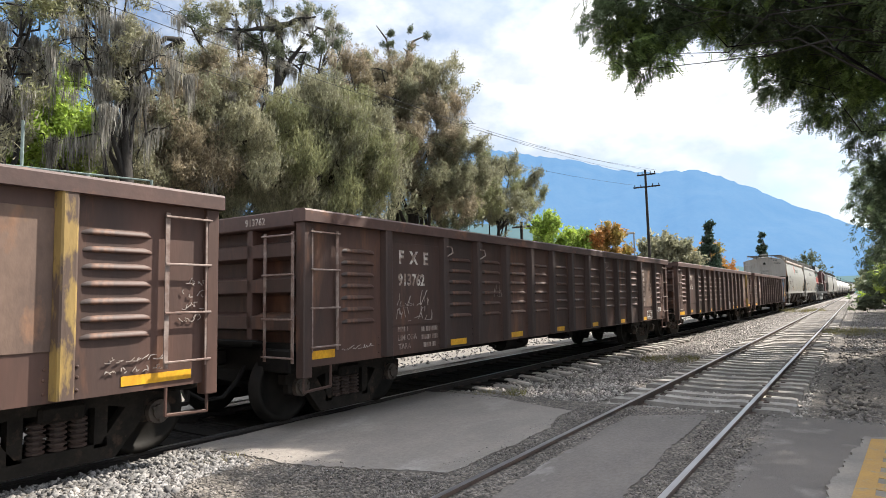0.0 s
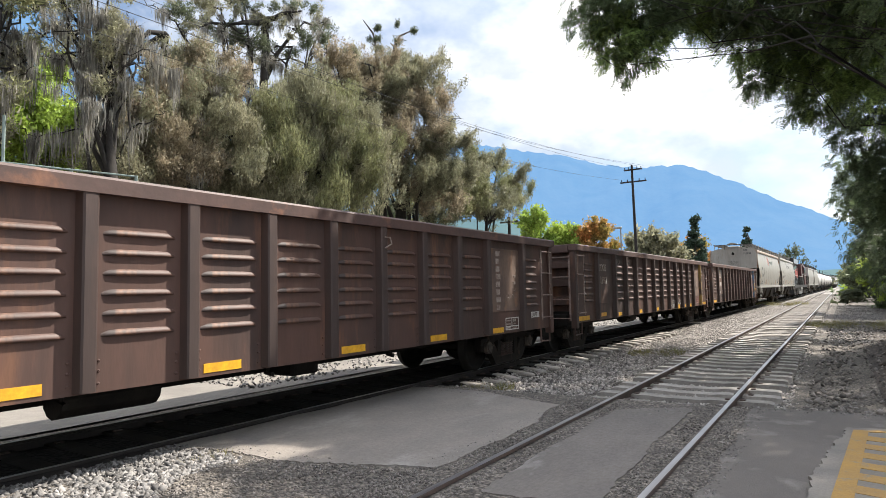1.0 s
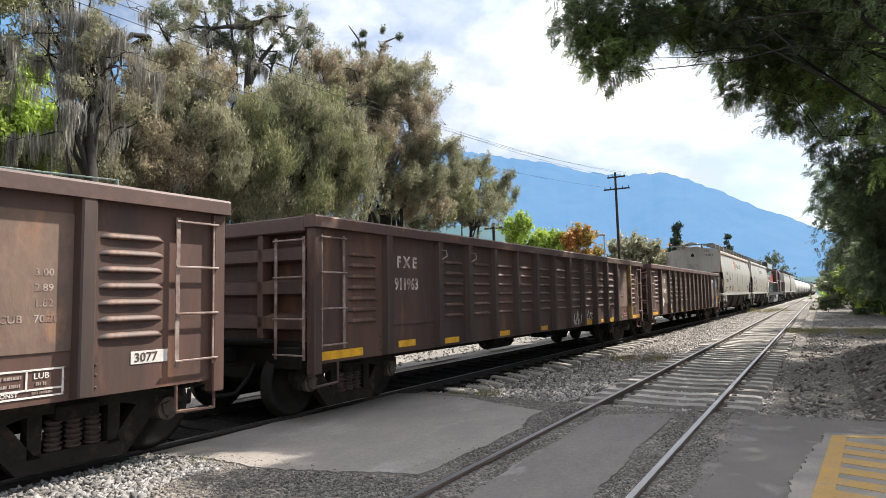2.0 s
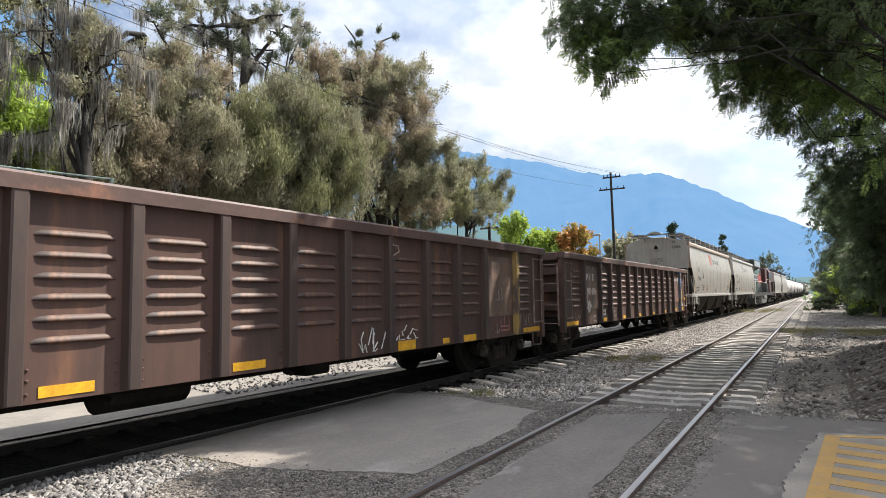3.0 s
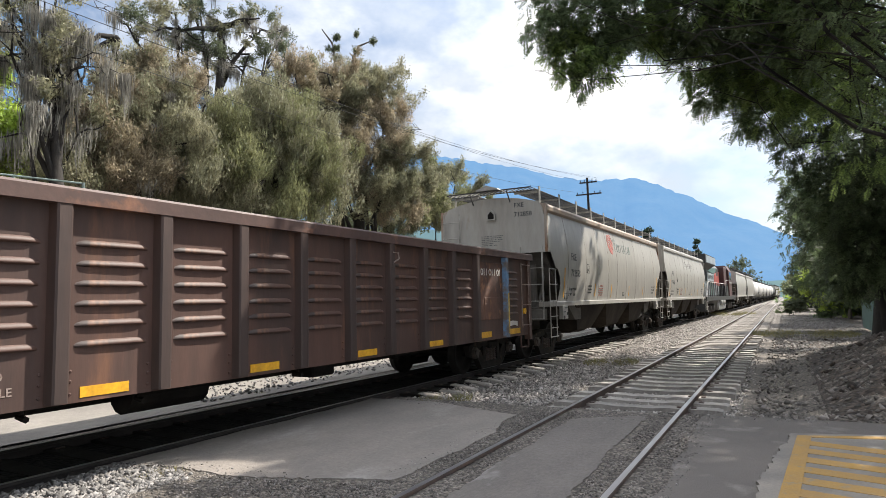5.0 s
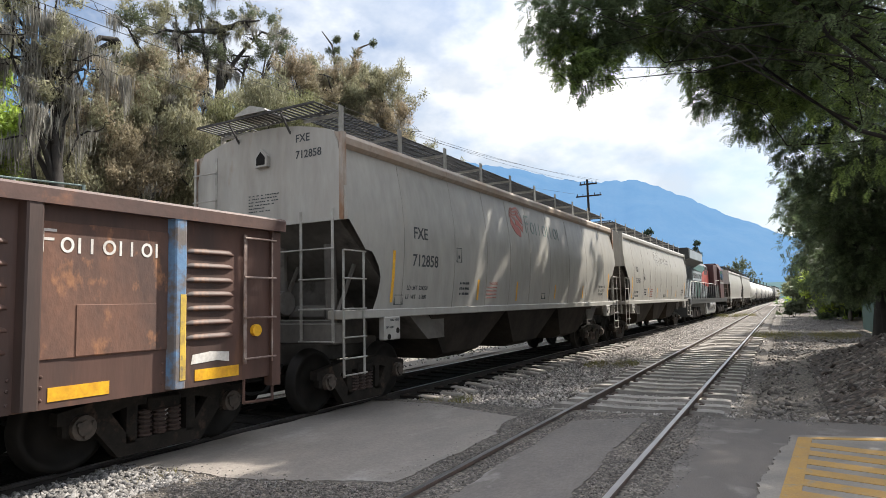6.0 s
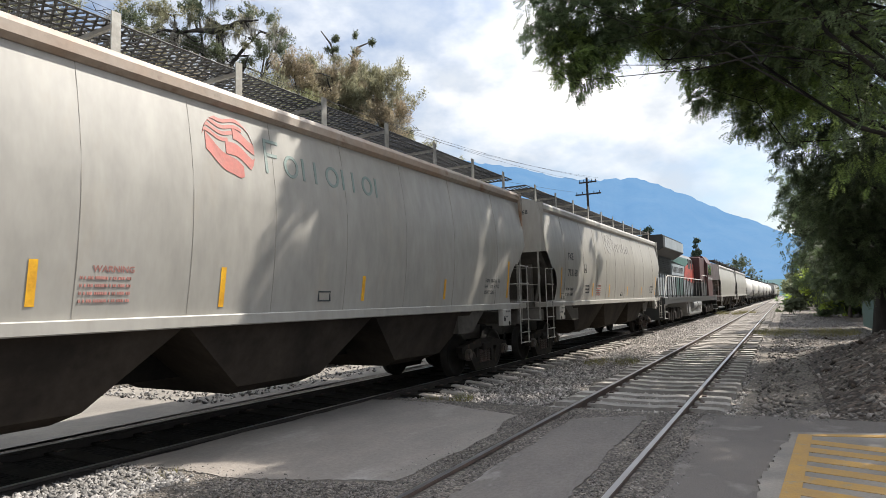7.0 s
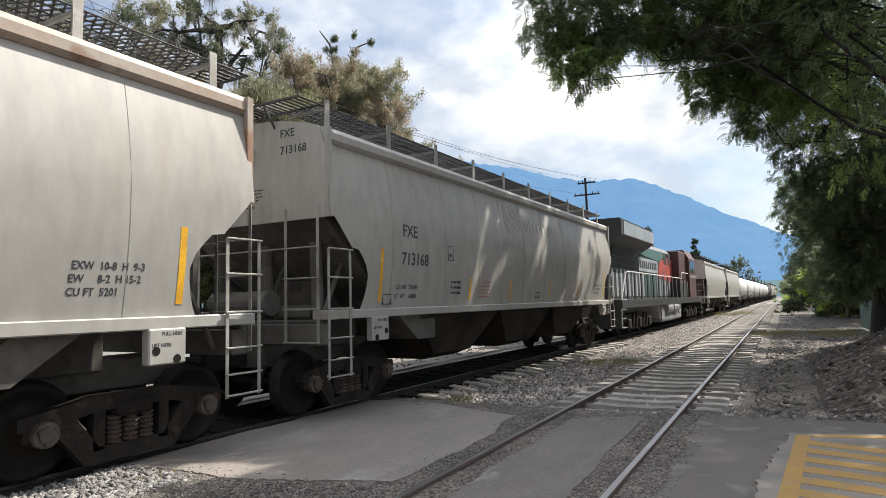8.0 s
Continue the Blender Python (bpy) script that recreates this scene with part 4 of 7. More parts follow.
prism(bm, [(1.49, -0.02), (1.608, -0.005), (1.608, 0.054), (1.595, 0.073), (1.49, 0.094)], 2, 0.84, 1.72)
stripe = part("paint_stripe", bm, M_FLAKE, car_d, "flaking yellow stripe on the blue post")
stripe.location = (0, GPOST[12], 0)
for y_, z0, w, h in ((13.62, 1.17, 0.80, 0.46),):
    bm = bmesh.new()
    box(bm, 1.508, 1.520, y_, y_ + w, z0, z0 + h, 0.004)
    part("patch_plate", bm, M_RUSTED, car_d, "welded rusty patch plate")
bm = bmesh.new()
rod(bm, (1.50, 15.74, 1.30), (1.552, 15.74, 1.30), 0.07, 14)
part("reflector", bm, M_YELLOW, car_d, "round yellow reflector")
# company name on the last gondola as plain marks, white smear
bm = bmesh.new()
prism(bm, [(14.85, 0.98), (15.2, 1.0), (15.36, 0.97), (15.36, 1.08), (15.1, 1.1), (14.87, 1.08)], 0, 1.50, 1.505)
part("paint_smear", bm, M_WHITE, car_d, "white paint smear")


def scrawl(car, y0, z0, w, h, n, seed, mat=M_CHALK):
    rng = random.Random(seed)
    bm = bmesh.new()
    for i in range(n):
        y, z = y0 + w * (i + 0.3) / n, z0 + rng.uniform(0, 0.4) * h
        pts = [(1.516, y, z)]
        for k in range(3):
            y += rng.uniform(-0.5, 0.9) * w / n
            z += rng.uniform(-0.7, 0.8) * h
            z = min(max(z, z0), z0 + h)
            pts.append((1.516, y, z))
        tube(bm, pts, [0.009 if mat == M_WHITE else 0.005] * 4, 4)
    tagged(part("chalk_scrawl", bm, mat, car, "pale scrawled paint strokes"), kind="stuff")


scrawl(car_b, 1.82, 1.44, 0.85, 0.22, 9, 1)
scrawl(car_b, 1.80, 1.22, 0.95, 0.20, 9, 11)
scrawl(car_b, 4.62, 1.55, 0.30, 0.30, 5, 12)
scrawl(car_b, 0.70, 0.90, 0.62, 0.05, 12, 13)
scrawl(car_c, 9.42, 0.80, 0.62, 0.34, 6, 2, M_WHITE)
scrawl(car_c, 10.30, 0.92, 0.58, 0.24, 6, 3, M_WHITE)
scrawl(car_c, 14.77, 0.90, 0.62, 0.26, 6, 6)
scrawl(car_c, 13.72, 1.48, 0.36, 0.26, 4, 8)
scrawl(car_c, 13.66, 0.82, 0.26, 0.30, 3, 9)
bm = bmesh.new()
for a, c, z0, z1 in ((13.95, 14.35, 0.86, 0.885), (13.95, 14.35, 0.94, 0.965), (14.12, 14.14, 0.97, 1.16), (14.33, 14.35, 0.86, 1.18), (13.95, 13.97, 0.86, 1.1)):
    box(bm, 1.502, 1.508, a, c, z0, z1)
part("stencil_frame", bm, M_REDTXT, car_c, "faded red stencil frame")
scrawl(car_d, 1.0, 0.92, 0.4, 0.28, 3, 4)
for k in range(4):
    scrawl(car_a, 15.70 + 0.02 * k, 1.36 + 0.12 * k, 0.24, 0.07, 5, 50 + k)
scrawl(car_a, 14.98, 1.02, 0.6, 0.05, 12, 60)
scrawl(car_a, 14.98, 0.92, 0.6, 0.05, 12, 61)


def strokes(car, x, y, z, h, widths, w, gap, mat, label, curve=None):
    """A company name as plain shapes: a tall barred post, then rings and plain posts."""
    for i, b in enumerate(widths):
        bm = bmesh.new()
        if i == 0:
            box(bm, x - 0.03, x + 0.004, y, y + w, z, z + h * 1.45)
            box(bm, x - 0.03, x + 0.004, y + w, y + b, z + h * 1.45 - w, z + h * 1.45)
            box(bm, x - 0.03, x + 0.004, y + w, y + b * 0.85, z + h * 0.72, z + h * 0.72 + w)
        elif b > 0.65 * h:
            seg = 20
            ring = [[bm.verts.new((x + dx, y + b / 2 + (b / 2 - k) * math.cos(j * math.tau / seg), z + h / 2 + (h / 2 - k) * math.sin(j * math.tau / seg))) for j in range(seg)] for k, dx in ((w, -0.03), (w, 0.004), (0, 0.004), (0, -0.03))]
            for p, q in zip(ring, ring[1:]):
                for j in range(seg):
                    bm.faces.new((p[j], p[(j + 1) % seg], q[(j + 1) % seg], q[j]))
            bmesh.ops.recalc_face_normals(bm, faces=bm.faces[:])
        else:
            box(bm, x - 0.03, x + 0.004, y, y + w, z, z + h)
        if curve:
            for v in bm.verts:
                v.co.x += curve(v.co.z) - x
        part("company_stroke", bm, mat, car, label)
        y += b + gap


# covered hoppers
HL = 15.35


def hopper_x(z):
    """Half width of the bulging side at height z."""
    f = (z - 1.5) / (4.0 - 1.5)
    return 1.50 + 0.13 * math.sin(math.pi * min(max(f * 0.95 + 0.05, 0), 1)) - 0.10 * max(f - 0.55, 0)


HOPPER_Z = [1.50, 1.6, 1.72, 1.85, 1.97, 2.0, 2.15, 2.28, 2.37, 2.39, 2.5, 2.6, 2.7, 2.79, 2.81, 2.95, 3.1, 3.25, 3.4, 3.55, 3.7, 3.83, 3.95]


def hopper_y(z):
    """How far the side sheet stands back from the end at height z."""
    if z > 2.80:
        return 0.16
    if z > 2.38:
        return 0.18 + (2.80 - z) / 0.42 * 0.40
    if z > 1.98:
        return 0.58 + 0.14 + 0.27 * math.sin((2.38 - z) / 0.40 * math.pi / 2)
    return 0.99 - 0.12 * ((1.98 - z) / 0.48) ** 2


def hopper(y0, label, detail=True, roll=True, eave=None):
    car = thing("covered_hopper_car", pose(XT, y0, 0), label, "hopper wagon", "wagons of the freight train")
    L = HL
    zs = HOPPER_Z
    for s in (1, -1):
        bm = bmesh.new()
        rows = []
        for z in zs:
            a = hopper_y(z)
            ts = [0, 0.01, 0.03] + [0.06 + 0.88 * i / 16 for i in range(17)] + [0.97, 0.99, 1]
            rows.append([bm.verts.new((s * hopper_x(z), a + (L - 2 * a) * t, z)) for t in ts])
        for p, q in zip(rows, rows[1:]):
            for i in range(len(p) - 1):
                bm.faces.new((p[i], p[i + 1], q[i + 1], q[i]) if s > 0 else (p[i + 1], p[i], q[i], q[i + 1]))
        side = part("side_sheet", bm, M_HOPPER, car, "pale grey curved steel side", True)
        if detail and s > 0:
            for y in (1.62, 3.35, 4.75, 5.95, 7.15, 8.55, 10.1, 11.75, 13.65):
                bm = bmesh.new()
                tube(bm, [(hopper_x(z) + 0.001, y, z) for z in zs[::2]], [0.0035] * len(zs[::2]), 4)
                part("weld_seam", bm, M_SEAM, side)
        # eave with a rounded lip
        bm = bmesh.new()
        x = hopper_x(3.95)
        prism(bm, [(s * (x - 0.04), 3.87), (s * (x + 0.03), 3.87), (s * (x + 0.085), 3.92), (s * (x + 0.085), 4.02), (s * (x + 0.04), 4.09), (s * (x - 0.16), 4.12)], 1, 0.15, L - 0.15)
        part("eave", bm, eave or M_EAVE, car, "rust-stained roof edge")
        bm = bmesh.new()
        x0, x1 = sorted((s * 1.30, s * 1.60))
        box(bm, x0, x1, 0.08, L - 0.08, 1.37, 1.50, 0.012)
        part("side_sill", bm, M_HOPPER, car, "pale grey side sill")
        # corner posts
        for e, d in ((0, 1), (L, -1)):
            bm = bmesh.new()
            yy = sorted((e + d * 0.10, e + d * 0.19))
            x0, x1 = sorted((s * (hopper_x(3.4) - 0.05), s * (hopper_x(3.4) + 0.015)))
            box(bm, x0, x1, *yy, 2.80, 4.08)
            part("corner_post", bm, M_HOPPER if eave else M_POST, car, "pale corner edge" if eave else "rusty corner edge")
    # roof
    bm = bmesh.new()
    arc = [(hopper_x(3.95) - 0.10) * math.cos(math.pi * k / 12) for k in range(13)]
    top = [(x, 4.09 + 0.26 * (1 - (x / 1.5) ** 2)) for x in arc]
    prism(bm, top + [(-1.35, 3.95), (1.35, 3.95)], 1, 0.15, L - 0.15)
    part("roof", bm, M_HOPPER, car, "pale grey arched roof")
    bm = bmesh.new()
    box(bm, -0.3, 0.3, 0.9, L - 0.9, 4.33, 4.45, 0.03)
    for i in range(7):
        box(bm, -0.38, 0.38, 1.6 + i * 1.9, 1.72 + i * 1.9, 4.40, 4.50)
    part("roof_hatch", bm, M_BRACKET, car)
    # ends: flat upper plate, slope sheets, hoppers
    for e, d in ((0, 1), (L, -1)):
        bm = bmesh.new()
        outline = [(-hopper_x(z), z) for z in (2.80, 3.2, 3.6, 3.95)] + [(x, z) for x, z in top[::-1]] + [(hopper_x(z), z) for z in (3.95, 3.6, 3.2, 2.80)]
        prism(bm, outline, 1, *sorted((e + d * 0.13, e + d * 0.17)))
        part("end_plate", bm, M_ENDP, car, "pale grey end plate")
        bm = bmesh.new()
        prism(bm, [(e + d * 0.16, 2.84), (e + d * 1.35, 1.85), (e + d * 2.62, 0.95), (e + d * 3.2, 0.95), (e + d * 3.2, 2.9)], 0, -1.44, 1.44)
        part("slope_sheet", bm, M_HOPEND, car, "grimy sloping end sheet, recess shade in its colour")
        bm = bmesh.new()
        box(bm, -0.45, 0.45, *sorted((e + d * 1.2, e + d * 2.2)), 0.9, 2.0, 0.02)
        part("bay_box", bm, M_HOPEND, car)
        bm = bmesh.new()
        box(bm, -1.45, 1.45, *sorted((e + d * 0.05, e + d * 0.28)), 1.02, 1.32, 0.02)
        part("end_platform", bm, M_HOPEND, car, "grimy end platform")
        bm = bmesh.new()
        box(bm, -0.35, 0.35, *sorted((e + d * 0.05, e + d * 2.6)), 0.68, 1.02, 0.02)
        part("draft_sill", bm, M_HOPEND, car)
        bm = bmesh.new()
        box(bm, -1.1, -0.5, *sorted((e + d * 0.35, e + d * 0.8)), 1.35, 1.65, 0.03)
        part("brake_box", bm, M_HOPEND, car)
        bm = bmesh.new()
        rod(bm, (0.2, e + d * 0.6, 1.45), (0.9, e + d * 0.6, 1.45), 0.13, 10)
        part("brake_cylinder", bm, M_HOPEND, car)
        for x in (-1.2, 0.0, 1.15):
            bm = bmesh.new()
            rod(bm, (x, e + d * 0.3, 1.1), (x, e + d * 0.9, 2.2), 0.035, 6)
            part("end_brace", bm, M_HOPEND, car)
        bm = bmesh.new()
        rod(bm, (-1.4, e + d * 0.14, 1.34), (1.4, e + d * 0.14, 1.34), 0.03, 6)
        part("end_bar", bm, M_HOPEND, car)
        bm = bmesh.new()
        ya, yb = e + d * 0.06, e + d * 0.14
        prism(bm, [(-0.13, 3.74), (0.13, 3.74), (0.13, 3.90), (0.0, 4.03), (-0.13, 3.90)], 1, *sorted((ya, yb)))
        vent = part("vent_box", bm, M_HOPPER, car, "small grey peaked vent box")
        bm = bmesh.new()
        prism(bm, [(-0.09, 3.77), (0.09, 3.77), (0.09, 3.89), (0.0, 3.98), (-0.09, 3.89)], 1, *sorted((ya - d * 0.004, ya + d * 0.01)))
        part("vent_opening", bm, M_GREASE, vent, "dark opening")
        bm = bmesh.new()
        prism(bm, [(-0.34, 4.53), (0.34, 4.53), (0.30, 4.57), (0.0, 4.66), (-0.30, 4.57)], 1, *sorted((e - d * 0.16, e + d * 0.30)))
        part("roof_hood", bm, M_BRACKET, car, "peaked sheet over the end walkway")
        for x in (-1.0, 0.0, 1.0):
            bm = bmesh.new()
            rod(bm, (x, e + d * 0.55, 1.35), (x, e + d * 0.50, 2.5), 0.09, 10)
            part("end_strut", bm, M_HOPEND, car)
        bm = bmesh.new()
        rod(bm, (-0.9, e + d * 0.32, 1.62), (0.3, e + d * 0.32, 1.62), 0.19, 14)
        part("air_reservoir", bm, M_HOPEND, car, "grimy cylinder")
        coupler(car, e + d * 0.05, -d)
        yf = e + 0.03 if d > 0 else e - 0.02
        ladder(car, "end", 0.86, 1.45, yf, 1.05, 2.95 if detail else 2.9, (1.06, 1.52, 1.95, 2.38), M_BRACKET)
        ladder(car, "end", -1.45, -0.95, yf, 1.05, 4.0, (1.06, 1.52, 1.95, 2.38, 2.83, 3.3, 3.75), M_BRACKET)
        ya, yb = sorted((e + d * 0.05, e + d * 0.52))
        ladder(car, "side", ya, yb, 1.615, 0.57, 2.35, (0.60, 0.83, 1.12, 1.52, 1.95, 2.35), M_BRACKET)
        # grab across the ends
        bm = bmesh.new()
        rod(bm, (-0.95, yf - d * 0.02, 2.38), (0.86, yf - d * 0.02, 2.38), 0.012, 6)
        part("grab_iron", bm, M_BRACKET, car)
        # jacking plate
        bm = bmesh.new()
        yy = sorted((e + d * 1.05, e + d * 1.48))
        box(bm, 1.50, 1.62, *yy, 1.02, 1.38, 0.015)
        lettering("PULL HERE", 0.05, M_DARKTEXT, car, 1.6215, min(yy) + 0.14, 1.31)
        lettering("LIFT HERE", 0.05, M_DARKTEXT, car, 1.6215, min(yy) + 0.03, 1.20)
        jp = part("jacking_plate", bm, M_HOPPER, car, "pale plate with round holes")
        bm = bmesh.new()
        for yy, zz in ((1.40, 1.16), (1.16, 1.07)):
            rod(bm, (1.617, e + d * yy, zz), (1.624, e + d * yy, zz), 0.045, 14)
        part("hole", bm, M_GREASE, jp)
        truck(car, e + d * 1.25, roll=roll)
    # discharge hoppers
    for k in range(3):
        c = 4.3 + k * 3.38
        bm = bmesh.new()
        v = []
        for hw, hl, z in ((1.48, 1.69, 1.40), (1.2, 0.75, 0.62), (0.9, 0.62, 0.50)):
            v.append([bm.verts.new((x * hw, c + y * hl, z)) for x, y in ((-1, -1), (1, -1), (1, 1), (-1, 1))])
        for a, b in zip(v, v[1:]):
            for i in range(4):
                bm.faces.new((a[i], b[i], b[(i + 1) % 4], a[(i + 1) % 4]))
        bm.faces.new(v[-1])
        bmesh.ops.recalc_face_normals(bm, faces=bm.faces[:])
        part("discharge_hopper", bm, M_SLOPE, car, "dirty sloping discharge hopper, underside shade in its colour")
    bm = bmesh.new()
    box(bm, -0.3, 0.3, 0.3, L - 0.3, 0.72, 1.0)
    part("centre_sill", bm, M_GREASE, car)
    # running board
    if detail:
        xb0, xb1, zb = 0.55, 1.25, 4.50
        for s in (1, -1):
            bm = bmesh.new()
            n = int((L - 0.6) / 0.10)
            for i in range(n):
                y = 0.3 + i * 0.10
                for yy in (y, y + 0.10):
                    a = (s * xb0, y, zb) if yy == y else (s * xb0, y + 0.30, zb)
                    b = (s * xb1, y + 0.30, zb) if yy == y else (s * xb1, y, zb)
                    rod(bm, a, b, 0.013, 3)
            for x in np.linspace(xb0, xb1, 5):
                rod(bm, (s * x, 0.3, zb), (s * x, L - 0.3, zb), 0.012, 4)
            part("running_board", bm, M_GRATE, car, "open steel grating walkway")
            for i in range(10):
                y = 0.45 + i * (L - 0.9) / 9
                bm = bmesh.new()
                box(bm, *sorted((s * 1.27, s * 1.29)), y - 0.05, y + 0.05, 4.16, 4.60)
                box(bm, *sorted((s * 0.55, s * 1.27)), y - 0.02, y + 0.02, 4.44, 4.485)
                part("board_bracket", bm, M_BRACKET, car)
        for yy in (0.12, L - 0.12):
            bm = bmesh.new()
            box(bm, -1.25, 1.25, yy - 0.25, yy - 0.22, 4.49, 4.52)
            box(bm, -1.25, 1.25, yy + 0.22, yy + 0.25, 4.49, 4.52)
            for i in range(26):
                x = -1.25 + i * 0.1
                rod(bm, (x, yy - 0.24, 4.50), (x, yy + 0.24, 4.50), 0.014, 4)
            for x in (-0.55, 0.55):
                rod(bm, (x, yy - 0.2, 4.48), (x, yy + 0.05, 4.16), 0.018, 6)
            part("end_walkway", bm, M_GRATE, car, "end grating with braces")
    else:
        bm = bmesh.new()
        for s in (-1, 1):
            box(bm, *sorted((s * 0.6, s * 1.25)), 0.3, L - 0.3, 4.48, 4.51)
            for i in range(12):
                y = 0.45 + i * (L - 0.9) / 11
                box(bm, *sorted((s * 1.24, s * 1.28)), y - 0.03, y + 0.03, 4.1, 4.62)
        part("running_board", bm, M_GRATE, car, "open steel grating walkway")
    MOVERS.append((car, y0))
    return car


def hopper_marks(car, number, emblem=True, red=M_RED, green=M_GREEN):
    def X(z):
        return float(np.interp(z, HOPPER_Z, [hopper_x(q) for q in HOPPER_Z])) + 0.0035

    def write(text, size, mat, y, z, squeeze=1.0):
        zc = z + size * 0.35
        za, zb = z - 0.01, z + size * 0.72
        tilt = math.atan((X(zb) - X(za)) / (zb - za))
        lettering(text, size, mat, car, max(X(za), X(zb) - math.tan(tilt) * (zb - za)) + 0.0005, y, z, squeeze=squeeze, lean=math.degrees(tilt))

    write("FXE", 0.28, M_DARKTEXT, 1.90, 2.66)
    write(number, 0.285, M_DARKTEXT, 1.88, 2.20)
    write("LD LMT  224200", 0.105, M_DARKTEXT, 1.76, 1.80, 0.9)
    write("LT  WT    61800", 0.105, M_DARKTEXT, 1.74, 1.65, 0.9)
    lettering("FXE", 0.17, M_DARKTEXT, car, 0.66, 0.126, 4.04, ENDW)
    lettering(number, 0.17, M_DARKTEXT, car, 0.66, 0.126, 3.79, ENDW)
    bm = bmesh.new()
    rng = random.Random(5)
    for i in range(6):
        x = -0.32
        while x < 0.30 - (0.0, 0.05, 0.0, 0.12, 0.3, 0.15)[i]:
            w = rng.uniform(0.02, 0.05)
            box(bm, x, x + w, 0.124, 0.128, 3.30 - i * 0.05, 3.316 - i * 0.05)
            x += w + rng.choice((0.014, 0.014, 0.05))
    part("stencil", bm, M_DARKTEXT, car)
    write("EXW  10-8  H  9-3", 0.105, M_DARKTEXT, 13.12, 1.95, 0.88)
    write("EW     8-2  H 15-2", 0.105, M_DARKTEXT, 13.10, 1.83, 0.88)
    write("CU FT  5201", 0.105, M_DARKTEXT, 13.09, 1.71, 0.88)
    write("WARNING", 0.085, M_REDTXT, 4.90, 1.93)
    for z in (1.86, 1.79, 1.72, 1.65):
        bars([(4.79, 5.29, z, z + 0.028)], M_REDTXT, car, x=X(z + 0.02) + 0.001)
    for z in (1.92, 1.82, 1.72):
        bars([(3.6, 4.0, z, z + 0.045)], M_DARKTEXT, car, x=X(z + 0.02) + 0.001)
    for y, z0, z1, w in ((1.30, 1.60, 2.42, 0.07), (4.35, 1.62, 2.02, 0.075), (6.35, 1.58, 2.02, 0.07), (8.95, 1.62, 1.98, 0.07), (11.4, 1.62, 1.98, 0.07), (14.22, 1.62, 2.42, 0.08)):
        bm = bmesh.new()
        k = [bm.verts.new((X(z) , y + dy, z)) for z, dy in ((z0, 0), (z0, w), ((z0 + z1) / 2, w), (z1, w), (z1, 0), ((z0 + z1) / 2, 0))]
        bm.faces.new((k[0], k[1], k[2], k[5]))
        bm.faces.new((k[5], k[2], k[3], k[4]))
        r = bmesh.ops.extrude_face_region(bm, geom=bm.faces[:])
        for g in r["geom"]:
            if isinstance(g, bmesh.types.BMVert):
                g.co.x += 0.002
        part("reflective_tape", bm, M_YELLOW, car, "yellow reflective strip")
    bm = bmesh.new()
    for a, c, z0, z1 in ((1.42, 1.66, 1.56, 1.57), (1.42, 1.66, 1.71, 1.72), (1.42, 1.43, 1.56, 1.72), (1.65, 1.66, 1.56, 1.72), (3.42, 3.62, 2.33, 2.34), (3.42, 3.62, 2.59, 2.60), (3.42, 3.43, 2.33, 2.60), (3.61, 3.62, 2.33, 2.60), (8.0, 8.25, 1.74, 1.76), (8.0, 8.25, 1.62, 1.64), (8.0, 8.02, 1.62, 1.76), (8.23, 8.25, 1.62, 1.76), (3.49, 3.55, 2.40, 2.46)):
        box(bm, X((z0 + z1) / 2) - 0.012, X((z0 + z1) / 2) + 0.002, a, c, z0, z1)
    part("stencil_frame", bm, M_DARKTEXT, car)
    if emblem:
        # round emblem in plain red bands
        emblem_ob = tagged(new("emblem"), "faded striped round emblem")
        emblem_ob.parent = car
        cy, cz, r = 6.48, 3.42, 0.38
        for c0, half_t, a0, a1, slope in ((0.31, 0.022, -1, 1, -0.02), (0.235, 0.022, -1, 0.55, -0.03), (0.16, 0.022, -1, 0.15, -0.03), (0.085, 0.022, -1, -0.05, -0.03), (0.16, 0.065, 0.18, 1, -0.10), (-0.02, 0.075, -0.15, 1, -0.14), (-0.22, 0.10, -0.9, 0.5, -0.22)):
            up_, lo_ = [], []
            for k in range(13):
                f = a0 + (a1 - a0) * k / 12
                yy = f * r * 0.98
                lim = math.sqrt(max(r * r - yy * yy, 1e-4))
                zc = c0 + slope * f + 0.03 * math.sin(f * 5)
                up_.append((cy + yy, cz + min(max(zc + half_t, -lim), lim)))
                lo_.append((cy + yy, cz + min(max(zc - half_t, -lim - 0.002), lim - 0.002)))
            bm = bmesh.new()
            xb = X(cz + c0)
            prism(bm, up_ + lo_[::-1], 0, xb - 0.03, xb + 0.003)
            for v in bm.verts:
                v.co.x += X(v.co.z) - xb
            part("emblem_band", bm, red, emblem_ob)
        # company name as plain strokes
        strokes(car, X(3.4), 7.02, 3.20, 0.30, (0.25, 0.26, 0.16, 0.16, 0.28, 0.16, 0.16, 0.26, 0.19), 0.042, 0.075, green, "faded plain letter strokes", X)


strokes(car_d, 1.512, 13.30, 2.09, 0.14, (0.13, 0.12, 0.08, 0.08, 0.13, 0.08, 0.08, 0.12, 0.08), 0.024, 0.035, M_WHITE, "faded white plain letter strokes")
h1 = hopper(57.34, "pale grey covered hopper wagon with rust-stained eaves")
h2 = hopper(73.86, "pale grey covered hopper wagon with grimy end", eave=M_HOPPER)
hopper_marks(h1, "712858")
hopper_marks(h2, "713168", True, M_GHOST, M_GHOST)


